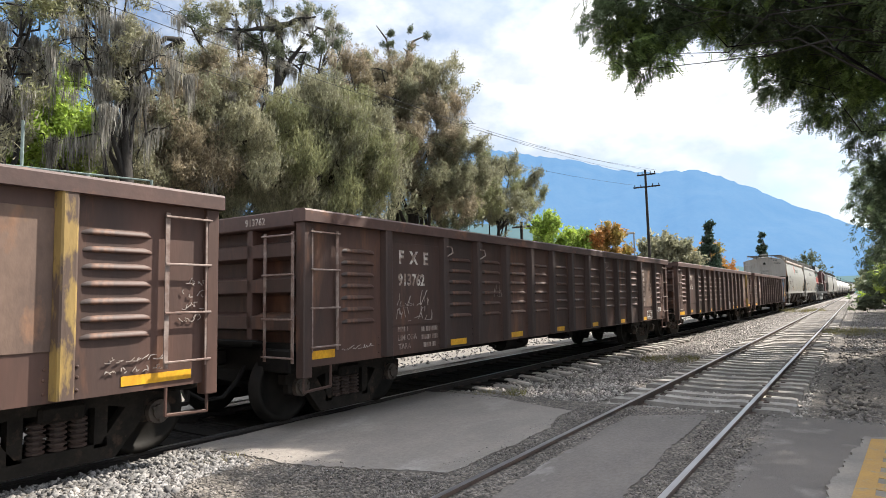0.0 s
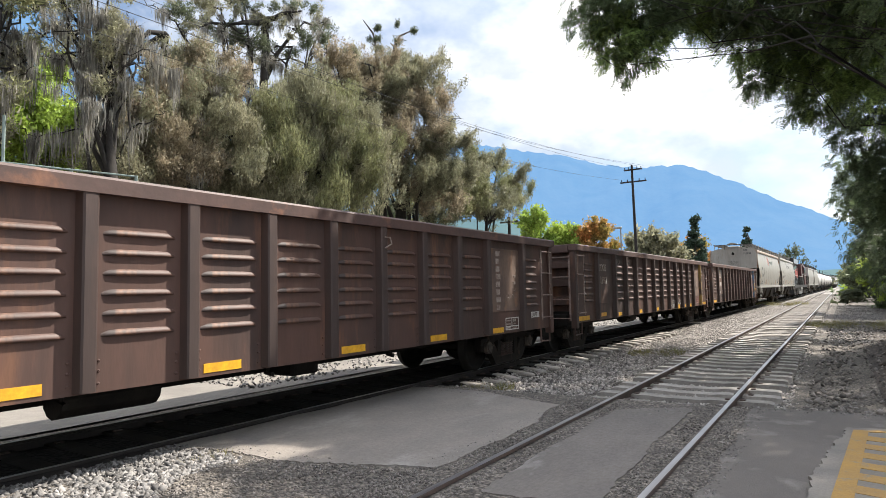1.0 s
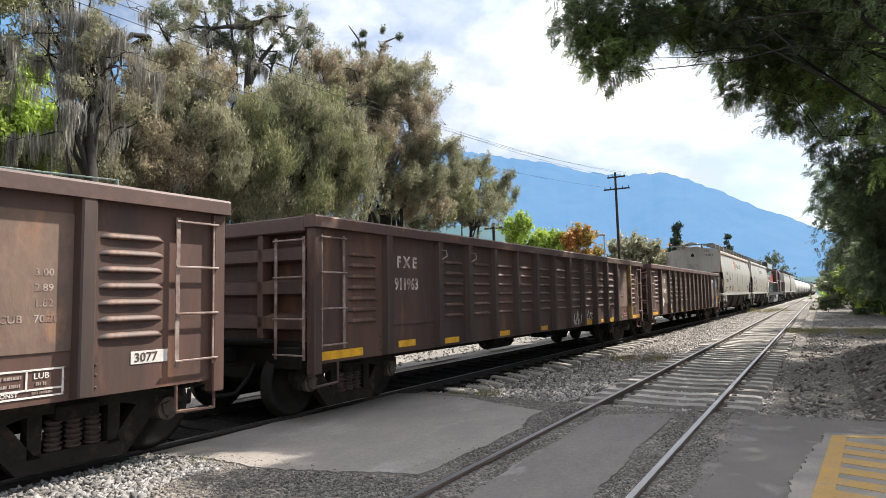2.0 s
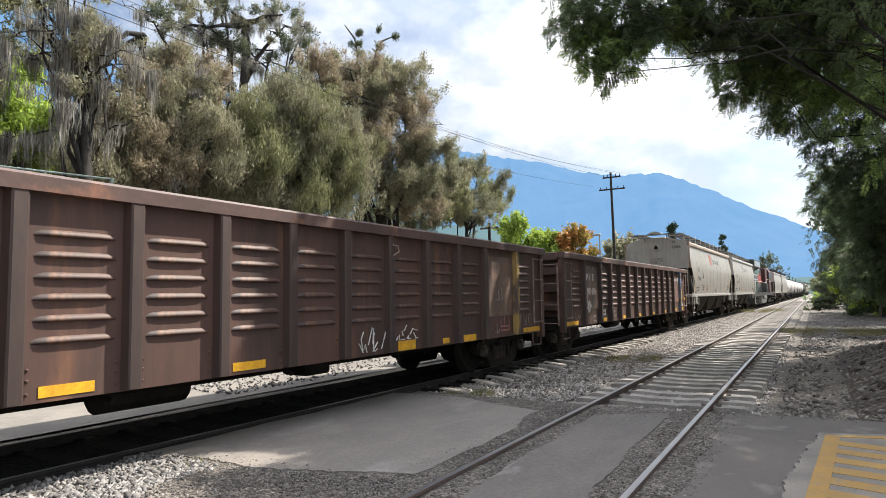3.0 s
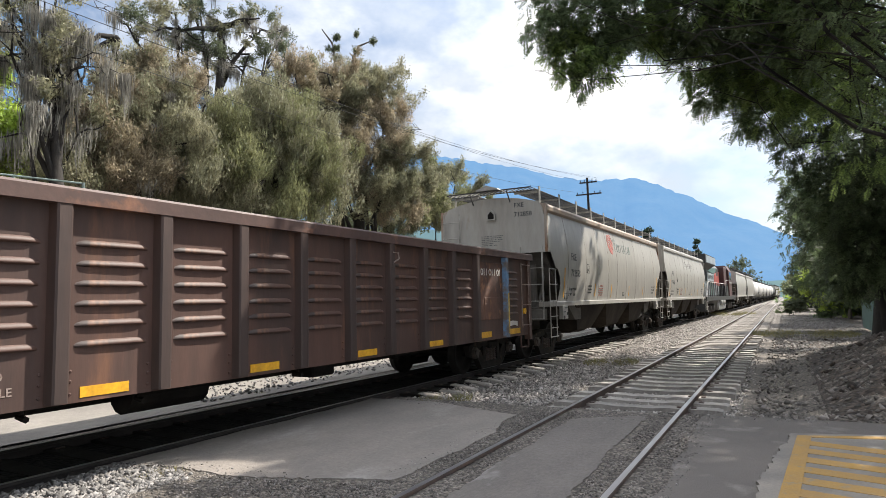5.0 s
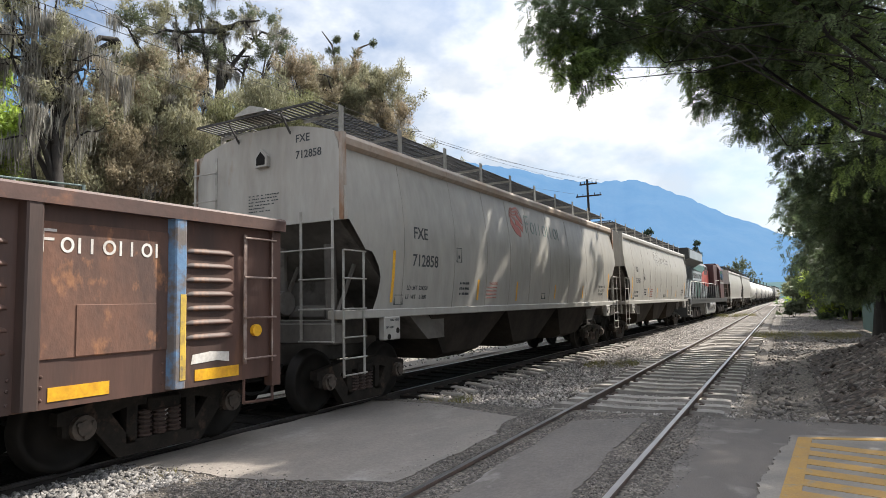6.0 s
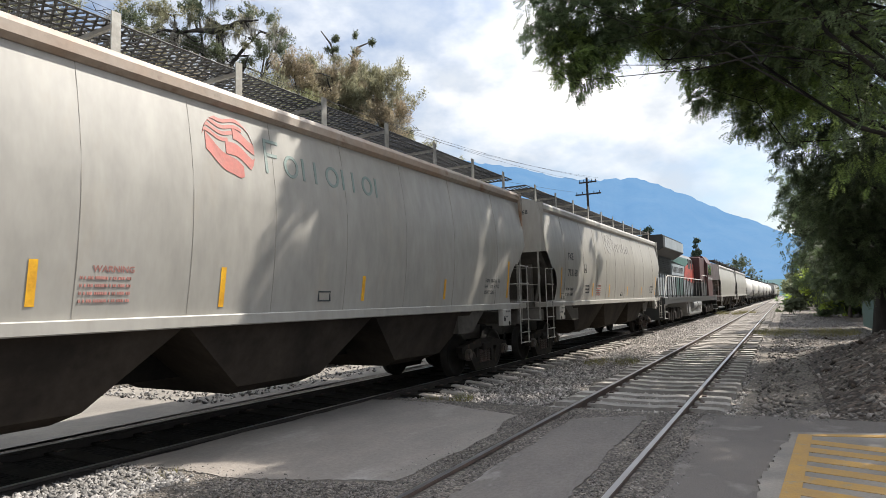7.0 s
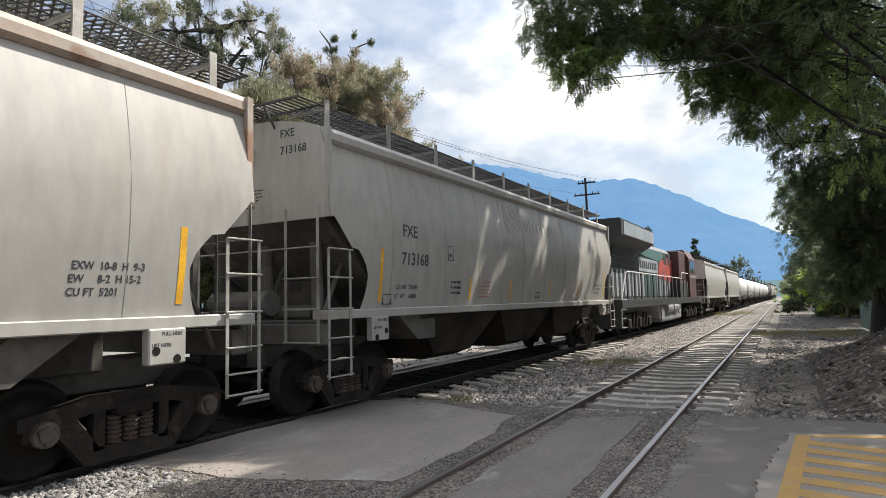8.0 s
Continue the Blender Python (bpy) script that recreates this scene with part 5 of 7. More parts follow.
# locomotive
def locomotive(y0):
    car = thing("diesel_locomotive", pose(XT, y0, 0), "grey, red and dark green diesel locomotive with walkway rails", "locomotive", "wagons of the freight train")
    L = 24.4

    def add(name, mat, boxes, label="", parent=None, bevel=0.0):
        bm_ = bmesh.new()
        for b_ in boxes:
            box(bm_, *b_, bevel)
        return part(name, bm_, mat, parent or car, label)

    add("underframe", M_LDARK, [(-1.48, 1.48, 0.6, L - 0.6, 1.15, 1.50)], "", None, 0.03)
    bm = bmesh.new()
    prism(bm, [(-0.85, 1.5), (0.85, 1.5), (0.85, 4.0), (0.6, 4.28), (-0.6, 4.28), (-0.85, 4.0)], 1, 1.4, 17.6)
    hood = part("long_hood", bm, M_LHOOD, car, "dark grey engine hood")
    for i in range(22):
        y_ = 1.6 + i * 0.72
        add("hood_door", M_LGREEN if 8 < i < 13 else M_LPALE, [(0.85, 0.875, y_, y_ + 0.34, 1.62, 2.75)], "", hood, 0.005)
        add("hood_gap", M_LDARK, [(0.85, 0.872, y_ + 0.36, y_ + 0.70, 1.62, 2.75)], "dark recessed door", hood)
    add("radiator_screen", M_LDARK, [(0.85, 0.90, 1.5, 6.0, 2.85, 3.9)], "dark louvred intake", hood)
    for k in range(9):
        add("louvre", M_LDARK, [(0.90, 0.94, 1.6, 5.9, 2.92 + k * 0.105, 2.96 + k * 0.105)], "", hood)
    bm = bmesh.new()
    prism(bm, [(1.46, 4.02), (1.46, 4.62), (-1.46, 4.62), (-1.46, 4.02), (-0.85, 3.65), (0.85, 3.65)], 1, 1.1, 7.4)
    wing = part("radiator_wing", bm, M_LDARK, car, "overhanging radiator housing")
    add("wing_panel", M_LPALE, [(1.455, 1.475, 1.5, 7.4, 4.06, 4.58)], "pale blue-grey side panel", wing)
    add("roof_grille", M_LDARK, [(-1.4, 1.4, 1.12, 7.38, 4.62, 4.68)], "", wing)
    add("roof_stack", M_LDARK, [(-0.5, 0.5, 8.6, 10.4, 4.28, 4.48)], "", None, 0.03)
    add("roof_box", M_LDARK, [(-0.4, 0.4, 12.0, 13.2, 4.28, 4.46)], "", None, 0.03)
    bm = bmesh.new()
    prism(bm, [(11.2, 2.6), (17.6, 2.3), (17.6, 3.7), (13.6, 3.75), (11.9, 3.4)], 0, 0.85, 0.895)
    part("red_flash", bm, M_LRED, car, "red painted swoosh on the hood")
    bm = bmesh.new()
    prism(bm, [(6.6, 3.62), (11.6, 3.45), (13.4, 3.8), (12.6, 4.0), (7.2, 4.0)], 0, 0.85, 0.893)
    part("green_flash", bm, M_LGREEN, car, "green painted swoosh on the hood")
    add("white_panel", M_LPALE, [(0.85, 0.891, 6.6, 11.2, 2.80, 3.45)], "pale grey painted band")
    bm = bmesh.new()
    for k in range(9):
        box(bm, 0.891, 0.896, 6.9 + k * 0.46, 7.2 + k * 0.46, 2.95, 3.30)
    tagged(part("company_marks", bm, M_LDARK, car, "dark plain marks"), kind="stuff")
    add("side_grille", M_LDARK, [(0.85, 0.90, 13.0, 13.9, 3.35, 4.0), (0.85, 0.90, 14.3, 15.0, 3.35, 4.0)], "dark intake grilles")
    add("blower_housing", M_MAROON, [(-1.3, 1.3, 15.6, 18.2, 2.4, 4.25)], "dark maroon housing behind the cab", None, 0.04)
    bm = bmesh.new()
    prism(bm, [(-1.5, 1.5), (1.5, 1.5), (1.5, 3.9), (1.2, 4.45), (-1.2, 4.45), (-1.5, 3.9)], 1, 18.2, 21.0)
    cab = part("cab", bm, M_MAROON, car, "maroon cab with dark windows")
    add("cab_window", M_GLASS, [(1.495, 1.515, 18.6, 19.4, 3.05, 3.8)], "", cab)
    add("cab_window", M_GLASS, [(1.495, 1.515, 19.6, 20.4, 3.05, 3.8)], "", cab)
    add("cab_window", M_GLASS, [(0.75, 1.25, 18.17, 18.20, 3.1, 3.8)], "", cab)
    add("cab_stripe", M_LGREY, [(1.50, 1.512, 18.25, 20.95, 2.72, 2.88)], "", cab)
    add("short_nose", M_LRED, [(-0.75, 0.75, 21.0, 23.2, 1.5, 3.2)], "", None, 0.12)
    add("battery_box", M_LDARK, [(0.86, 1.42, 15.0, 17.9, 1.52, 2.45)], "", None, 0.02)
    bm = bmesh.new()
    prism(bm, [(8.6, 1.15), (15.6, 1.15), (15.2, 0.4), (14.6, 0.32), (9.4, 0.32), (8.9, 0.5)], 0, -1.30, 1.30)
    tank = part("fuel_tank", bm, M_LGREY, car, "grey fuel tank")
    bm = bmesh.new()
    prism(bm, [(8.9, 1.3), (9.5, 1.3), (9.9, 0.62), (14.4, 0.62), (14.8, 1.3), (15.4, 1.3), (15.0, 0.42), (9.2, 0.42)], 0, 1.30, 1.36)
    part("tank_guard", bm, M_LGREY, tank)
    for y_ in (11.1, 13.0):
        bm = bmesh.new()
        rod(bm, (1.22, y_ - 0.8, 0.98), (1.22, y_ + 0.8, 0.98), 0.30, 14)
        part("air_reservoir", bm, M_LGREY, car, "grey air cylinder")
    add("walkway_edge", M_LDARK, [(1.46, 1.49, 1.6, L - 1.6, 1.36, 1.50)])
    for i in range(13):
        y_ = 1.8 + i * 1.3
        bm = bmesh.new()
        box(bm, 1.41, 1.45, y_ - 0.10, y_ + 0.10, 1.5, 2.6)
        part("stanchion", bm, M_LDARK, car)
    bm = bmesh.new()
    tube(bm, [(1.45, 0.6, 0.5), (1.45, 0.65, 1.5), (1.45, 1.5, 2.55), (1.45, 2.0, 2.6), (1.45, 15.3, 2.6), (1.45, 15.4, 2.95), (1.45, 17.9, 2.95)], [0.026] * 7, 6)
    part("handrail", bm, M_WHITE, car, "white painted handrail")
    for e_, d in ((0.55, 1), (L - 0.55, -1)):
        add("pilot_plate", M_LDARK, [(-1.42, 1.42, *sorted((e_, e_ + d * 0.08)), 0.4, 1.5)])
        for z in (0.42, 0.76, 1.10):
            add("step", M_LGREY, [(1.15, 1.48, *sorted((e_ + d * 0.1, e_ + d * 0.7)), z, z + 0.035)])
    coupler(car, 0.5, -1)
    for yc in (4.5, L - 4.5):
        bm = bmesh.new()
        for s in (-1, 1):
            prism(bm, [(yc - 2.7, 0.62), (yc - 2.7, 0.86), (yc - 0.6, 0.95), (yc + 0.6, 0.95), (yc + 2.7, 0.86), (yc + 2.7, 0.62), (yc + 1.0, 0.52), (yc - 1.0, 0.52)], 0, *sorted((s * 1.05, s * 1.22)))
        tr = part("truck_frame", bm, M_IRON, car, "dusty three-axle truck")
        for k in (-2.0, 0, 2.0):
            w = share("wheelset", ME_WHEELS, tr, pose(0, yc + k, WR))
            ROLLERS.append((w, yc + k))
            add("axle_box", M_IRON, [(1.04, 1.32, yc + k - 0.26, yc + k + 0.26, 0.3, 0.72)], "", tr, 0.05)
        for k in (-1.3, -0.7, 0.7, 1.3):
            bm = bmesh.new()
            rod(bm, (1.28, yc + k - 0.25, 0.28), (1.28, yc + k + 0.12, 0.9), 0.07, 8)
            part("damper", bm, M_IRON, tr)
    MOVERS.append((car, y0))


locomotive(90.4)
y = 90.4 + 25.4
for i in range(2):
    hopper(y, "pale grey covered hopper wagon behind the locomotive", False, False, M_HOPPER)
    y += 16.58


def tank_car(y0, mat, label):
    car = thing("tank_car", pose(XT, y0, 0), label, "tank wagon", "wagons of the freight train")
    L = 15.2
    bm = bmesh.new()
    prof = [(0.35, 0.0), (0.40, 0.5), (0.55, 0.95), (0.85, 1.32), (1.2, 1.48), (L - 1.2, 1.48), (L - 0.85, 1.32), (L - 0.55, 0.95), (L - 0.40, 0.5), (L - 0.35, 0.0)]
    rows = [[bm.verts.new((r * math.cos(k * math.tau / 28), yy, 2.55 + r * math.sin(k * math.tau / 28))) for k in range(28)] for yy, r in prof]
    for a, b in zip(rows, rows[1:]):
        for k in range(28):
            try:
                bm.faces.new((a[k], a[(k + 1) % 28], b[(k + 1) % 28], b[k]))
            except ValueError:
                pass
    bmesh.ops.recalc_face_normals(bm, faces=bm.faces[:])
    part("tank_shell", bm, mat, car, "", True)
    bm = bmesh.new()
    rod(bm, (0, L / 2, 3.9), (0, L / 2, 4.35), 0.45, 16)
    box(bm, -0.9, 0.9, L / 2 - 1.1, L / 2 + 1.1, 4.05, 4.10)
    for s in (-0.9, 0.9):
        rod(bm, (s, L / 2 - 1.1, 4.7), (s, L / 2 + 1.1, 4.7), 0.03, 6)
        for k in (-1.1, 0, 1.1):
            rod(bm, (s, L / 2 + k, 4.1), (s, L / 2 + k, 4.7), 0.03, 6)
    part("dome_platform", bm, M_LDARK, car)
    bm = bmesh.new()
    for e, d in ((0.1, 1), (L - 0.1, -1)):
        box(bm, -1.45, 1.45, *sorted((e, e + d * 1.9)), 0.98, 1.15, 0.02)
        rod(bm, (1.42, e, 1.1), (1.42, e, 2.0), 0.025, 6)
        rod(bm, (1.42, e, 2.0), (1.42, e + d * 1.9, 2.0), 0.025, 6)
    box(bm, -0.3, 0.3, 0.1, L - 0.1, 0.7, 1.05)
    box(bm, 1.1, 1.3, 1.5, L - 1.5, 1.0, 1.12)
    part("underframe", bm, M_GREASE, car)
    for e in (1.5, L - 1.5):
        truck(car, e, roll=False)
    MOVERS.append((car, y0))


for i in range(6):
    tank_car(y, M_TANK, "white tank wagon with a top platform")
    y += 16.4
tank_car(y, M_LDARK, "black tank wagon with a top platform")
y += 16.4
for i in range(4):
    hopper(y, "pale covered hopper wagon far down the train", False, False, M_HOPPER)
    y += 16.58


# ---- mountains ----
def ridge(name, dist, profile, mat, label, seed, jag=0.003):
    az = np.array([a for a, e in profile][::-1])
    el = np.array([e for a, e in profile][::-1])
    a = np.linspace(az[0], az[-1], 420)
    rng = np.random.default_rng(seed)
    e = np.interp(a, az, el)
    k = np.ones(9) / 9
    e = np.convolve(np.pad(e, 4, mode="edge"), k, mode="valid") + jag * np.convolve(rng.standard_normal(len(a) + 8), k, mode="valid")
    rows = []
    for f in np.linspace(0, 1, 26):
        d = dist * (1 + 0.55 * f)
        bump_ = 1 + 0.05 * np.sin(a * 0.9 + f * 9) * (1 - f) * f * 4 + 0.03 * np.convolve(rng.standard_normal(len(a) + 8), k, mode="valid") * (1 - f)
        h = 1.57 + e * dist * 1.55 * (f ** 0.8) * bump_ if f < 1 else 1.57 + e * dist * 1.55
        h = h - (1 - f) * 40
        rows.append(np.stack([-np.sin(np.radians(a)) * d, np.cos(np.radians(a)) * d, h], 1))
    v = np.concatenate(rows)
    n = len(a)
    i = (np.arange(25)[:, None] * n + np.arange(n - 1)[None]).ravel()
    ob = raw(name, v, np.stack([i, i + 1, i + n + 1, i + n], 1), mat, smooth=True)
    return tagged(ob, label, "mountain", kind="structure")


# Aerial haze is put in as a bluish glow from the slopes.
def haze_glow(name, colour, second, glow):
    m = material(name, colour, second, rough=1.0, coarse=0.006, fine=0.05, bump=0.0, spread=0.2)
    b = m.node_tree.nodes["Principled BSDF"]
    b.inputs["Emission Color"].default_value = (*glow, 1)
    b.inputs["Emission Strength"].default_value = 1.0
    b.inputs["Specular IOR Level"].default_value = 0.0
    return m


M_FAR = haze_glow("hazy_blue_mountain", (0.020, 0.032, 0.034), (0.034, 0.045, 0.042), (0.068, 0.150, 0.285))
M_HILL = haze_glow("hazy_green_hill", (0.03, 0.045, 0.03), (0.045, 0.06, 0.035), (0.052, 0.095, 0.135))
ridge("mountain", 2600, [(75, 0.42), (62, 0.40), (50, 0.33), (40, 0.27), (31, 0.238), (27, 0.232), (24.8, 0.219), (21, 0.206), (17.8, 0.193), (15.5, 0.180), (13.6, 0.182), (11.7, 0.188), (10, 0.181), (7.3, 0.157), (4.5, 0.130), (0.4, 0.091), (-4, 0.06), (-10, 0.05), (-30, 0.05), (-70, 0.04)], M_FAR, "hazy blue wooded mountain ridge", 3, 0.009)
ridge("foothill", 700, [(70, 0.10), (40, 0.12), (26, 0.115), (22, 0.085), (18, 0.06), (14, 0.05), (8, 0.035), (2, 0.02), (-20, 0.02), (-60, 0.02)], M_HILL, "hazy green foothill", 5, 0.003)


# ---- trees ----
def leaf_mesh(name, lobes, n_clumps, per, leaf, mat, parent, label, seed, up=0.5, out=0.6, spread=0.3, shell=0.55, hang=0.0):
    """Leaf sprays on lobes (x, y, z, rx, ry, rz): clumps near each lobe's surface, each a spray of narrow leaves."""
    rng = np.random.default_rng(seed)
    lob = np.array(lobes, float)
    vol = (lob[:, 3] * lob[:, 4] * lob[:, 5]) ** (2 / 3)
    n_sub = max(5 * len(lob), int(n_clumps / 11))
    own = rng.choice(len(lob), n_sub, p=vol / vol.sum())
    d = rng.standard_normal((n_sub, 3))
    d[:, 2] = np.where(d[:, 2] < -0.3, -d[:, 2] * 0.6, d[:, 2])
    d /= np.linalg.norm(d, axis=1)[:, None]
    r = shell + (1.02 - shell) * rng.random(n_sub) ** 0.6
    centre = lob[own, :3] + d * lob[own, 3:] * r[:, None]
    lean_ = d * 0.7 + np.array([0, 0, up]) + rng.standard_normal((n_sub, 3)) * 0.25
    lean_ /= np.linalg.norm(lean_, axis=1)[:, None]
    size = np.minimum(lob[own, 3], lob[own, 5] * 1.5) * (0.16 + 0.20 * rng.random(n_sub) ** 1.5)
    pick = rng.integers(0, n_sub, n_clumps)
    q = rng.standard_normal((n_clumps, 3)) * 0.52
    q = q * size[pick][:, None] + lean_[pick] * (rng.standard_normal(n_clumps) * 0.85 * size[pick])[:, None]
    c = centre[pick] + q
    d = 0.5 * d[pick] + lean_[pick] + q / (size[pick][:, None] + 1e-6) * 0.25
    d /= np.linalg.norm(d, axis=1)[:, None]
    dens = rng.random(n_clumps) ** 0.5
    o = d + np.array([0, 0, up])
    o /= np.linalg.norm(o, axis=1)[:, None]
    n = n_clumps * per
    ci = np.repeat(np.arange(n_clumps), per)
    along = rng.random(n)[:, None]
    pos = c[ci] + o[ci] * (along - 0.4) * spread * 2.2 * dens[ci][:, None] + rng.standard_normal((n, 3)) * spread * 0.34
    ax = o[ci] * out + rng.standard_normal((n, 3)) * 0.55 + np.array([0, 0, -hang])
    ax /= np.linalg.norm(ax, axis=1)[:, None]
    sd = np.cross(ax, rng.standard_normal((n, 3)))
    sd /= np.linalg.norm(sd, axis=1)[:, None] + 1e-9
    ln = leaf[0] * (0.55 + 0.9 * rng.random(n))[:, None]
    wd = leaf[1] * 1.15 * (0.6 + 0.8 * rng.random(n))[:, None]
    v = np.stack([pos - ax * ln * 0.5 + sd * wd * 0.5, pos - ax * ln * 0.4 - sd * wd * 0.5, pos + ax * ln * 0.5], 1).reshape(-1, 3)
    return raw(name, v, np.arange(n * 3).reshape(-1, 3), mat, parent, label)


def frond_mesh(name, lobes, n_clumps, fronds, pairs, leaf, mat, parent, label, seed, length=0.21, shell=0.25):
    """Feathery leaves: drooping stalks with leaflets in pairs, in clumps over the lobes (x, y, z, rx, ry, rz)."""
    rng = np.random.default_rng(seed)
    lob = np.array(lobes, float)
    area = (lob[:, 3] * lob[:, 4] * lob[:, 5]) ** (2 / 3)
    pick = rng.choice(len(lob), n_clumps, p=area / area.sum())
    d = rng.standard_normal((n_clumps, 3))
    d /= np.linalg.norm(d, axis=1)[:, None]
    r = shell + (1.12 - shell) * rng.random(n_clumps) ** 0.6
    ph = lob[pick, :3] * 2.3
    r = r * (1 + 0.25 * np.sin(d[:, 0] * 5 + ph[:, 0]) * np.sin(d[:, 1] * 5 + ph[:, 1]) + 0.15 * np.sin(d[:, 2] * 7 + ph[:, 2]))
    c = lob[pick, :3] + d * lob[pick, 3:] * r[:, None]
    m = n_clumps * fronds
    ci = np.repeat(np.arange(n_clumps), fronds)
    ax = d[ci] * 0.8 + rng.standard_normal((m, 3)) * 0.6 + np.array([0, 0, -0.25])
    ax /= np.linalg.norm(ax, axis=1)[:, None]
    sd = np.cross(ax, np.array([0, 0, 1.0]) + rng.standard_normal((m, 3)) * 0.35)
    sd /= np.linalg.norm(sd, axis=1)[:, None] + 1e-9
    ln = length * (0.6 + 0.8 * rng.random(m))
    f = (np.arange(pairs) + 0.5) / pairs
    base = c[ci][:, None] + rng.standard_normal((m, 1, 3)) * 0.06 + ax[:, None] * (f[None, :, None] * ln[:, None, None]) - np.array([0, 0, 1.0]) * (f[None, :, None] ** 2 * ln[:, None, None] * 0.35)
    out = []
    for side in (-1, 1):
        dirn = sd[:, None] * side * 0.9 + ax[:, None] * 0.45 + rng.standard_normal((m, pairs, 3)) * 0.12
        size = leaf[0] * (0.55 + 0.45 * np.sin(math.pi * f))[None, :, None]
        tip = base + dirn * size
        mid = base + dirn * size * 0.5
        w = ax[:, None] * leaf[1] * 0.5
        out.append(np.stack([base, mid + w, tip, mid - w], 2))
    v = np.concatenate(out, 1).reshape(-1, 3)
    return raw(name, v, np.arange(len(v)).reshape(-1, 4), mat, parent, label)


def moss_mesh(points, parent, seed, length=(0.6, 1.8), n=100):
    rng = np.random.default_rng(seed)
    pts = np.repeat(np.array(points), n, axis=0)
    m = len(pts)
    wide = np.repeat(0.05 + 0.14 * rng.random(len(points)), n)[:, None]
    off = rng.standard_normal((m, 3)) * np.array([1, 1, 0.4]) * wide
    top = pts + off
    ln = (length[0] + (length[1] - length[0]) * np.repeat(rng.random(len(points)) ** 1.6, n)) * (0.15 + 0.85 * rng.random(m)) / (1 + 0.7 * np.hypot(off[:, 0], off[:, 1]) / wide[:, 0])
    w = 0.004 + 0.008 * rng.random(m)
    a = rng.random(m) * math.pi
    s = np.stack([np.cos(a), np.sin(a), np.zeros(m)], 1) * w[:, None]
    mid = top + np.stack([rng.standard_normal(m) * 0.02 - off[:, 0] * 0.05, rng.standard_normal(m) * 0.02 - off[:, 1] * 0.05, -ln * 0.5], 1)
    bot = top + np.stack([rng.standard_normal(m) * 0.03 - off[:, 0] * 0.12, rng.standard_normal(m) * 0.03 - off[:, 1] * 0.12, -ln], 1)
    v = np.stack([top - s * 0.6, top + s * 0.6, mid + s, bot, mid - s], 1).reshape(-1, 3)
    k = np.arange(m)[:, None] * 5
    ob = raw("hanging_moss", v, np.concatenate([k + np.array([[0, 1, 2]]), k + np.array([[0, 2, 4]]), k + np.array([[4, 2, 3]])]), M_MOSS, parent, "long grey strands of hanging moss")
    return tagged(ob, kind="stuff")


def branchy(bm, p, end, r, depth, rng, tips, wiggle=0.12):
    """A limb that wanders from p to end, with short side shoots."""
    p, end = Vector(p), Vector(end)
    length = (end - p).length
    pts, radii = [p], [r]
    steps = 5
    for i in range(1, steps + 1):
        f = i / steps
        q = p.lerp(end, f) + Vector((rng.uniform(-1, 1), rng.uniform(-1, 1), rng.uniform(-0.5, 1) + 0.4 * math.sin(math.pi * f))) * wiggle * length * (1 - 0.6 * f) * 0.6
        pts.append(q)
        radii.append(r * (1 - 0.8 * f))
    tube(bm, pts, radii, 7 if r > 0.06 else 5)
    tips.extend(tuple(q) for q in pts[2:])
    if depth:
        for k in range(4):
            q = pts[rng.choice((2, 3, 4, 5))]
            e = q + Vector((rng.uniform(-1, 1), rng.uniform(-1, 1), rng.uniform(-0.5, 0.8))) * min(0.32 * length, 1.3)
            branchy(bm, q, e, r * 0.34, depth - 1, rng, tips, 0.25)


def tree(name, x, y, base, trunk_h, r, lobes, mats, label, seed, clumps, per, leaf, limbs=6, moss=0, lean=(0, 0), group="", up=0.5, spread=0.3, out=0.6, hang=0.0, moss_len=(0.6, 1.8), shell=0.55, category="tree", bark=None, fronds=0, thin=0.36, wiggle=0.12):
    rng = random.Random(seed)
    t = thing(name, pose(x, y, base), label, category, group)
    bm = bmesh.new()
    tips = []
    pts = [(0, 0, -0.2)]
    for i in range(1, 6):
        f = i / 5
        pts.append((lean[0] * f + rng.uniform(-0.15, 0.15), lean[1] * f + rng.uniform(-0.15, 0.15), trunk_h * f))
    tube(bm, pts, [r * 1.25, r, r * 0.88, r * 0.7, r * 0.42, r * 0.10], 10)
    for k in range(limbs):
        q = pts[rng.choice((2, 3, 4, 5))]
        lo = lobes[k % len(lobes)]
        branchy(bm, q, lo[:3], r * thin, 2, rng, tips, wiggle)
    part("trunk", bm, bark or M_BARK, t, "dark gnarled trunk and limbs", True)
    for i, m in enumerate(mats):
        if fronds:
            frond_mesh("crown", lobes[i::len(mats)], clumps // len(mats), fronds, per, leaf, m, t, "", seed * 10 + i, shell=shell)
            continue
        leaf_mesh("crown", lobes[i::len(mats)] if len(mats) > 1 else lobes, clumps // len(mats), per, leaf, m, t, "", seed * 10 + i, up=up, spread=spread, out=out, hang=hang, shell=shell)
    if moss:
        pick = [rng.choice(tips) for i in range(moss)]
        moss_mesh(pick, t, seed, moss_len)
    return t


def lobes_for(h, w, n, seed, low=0.25):
    rng = random.Random(seed)
    out = []
    for i in range(n):
        f = low + (1 - low) * (i + rng.random()) / n
        a = rng.uniform(0, math.tau)
        k = math.sin(math.pi * (0.18 + 0.78 * f)) ** 0.8
        rr = w * 0.62 * k * rng.uniform(0.5, 1.0)
        s = w * rng.uniform(0.26, 0.42)
        out.append((rr * math.cos(a), rr * math.sin(a), h * f * 0.93, s, s, s * rng.uniform(0.8, 1.15)))
    return out


G_LEFT = "trees beyond the train"


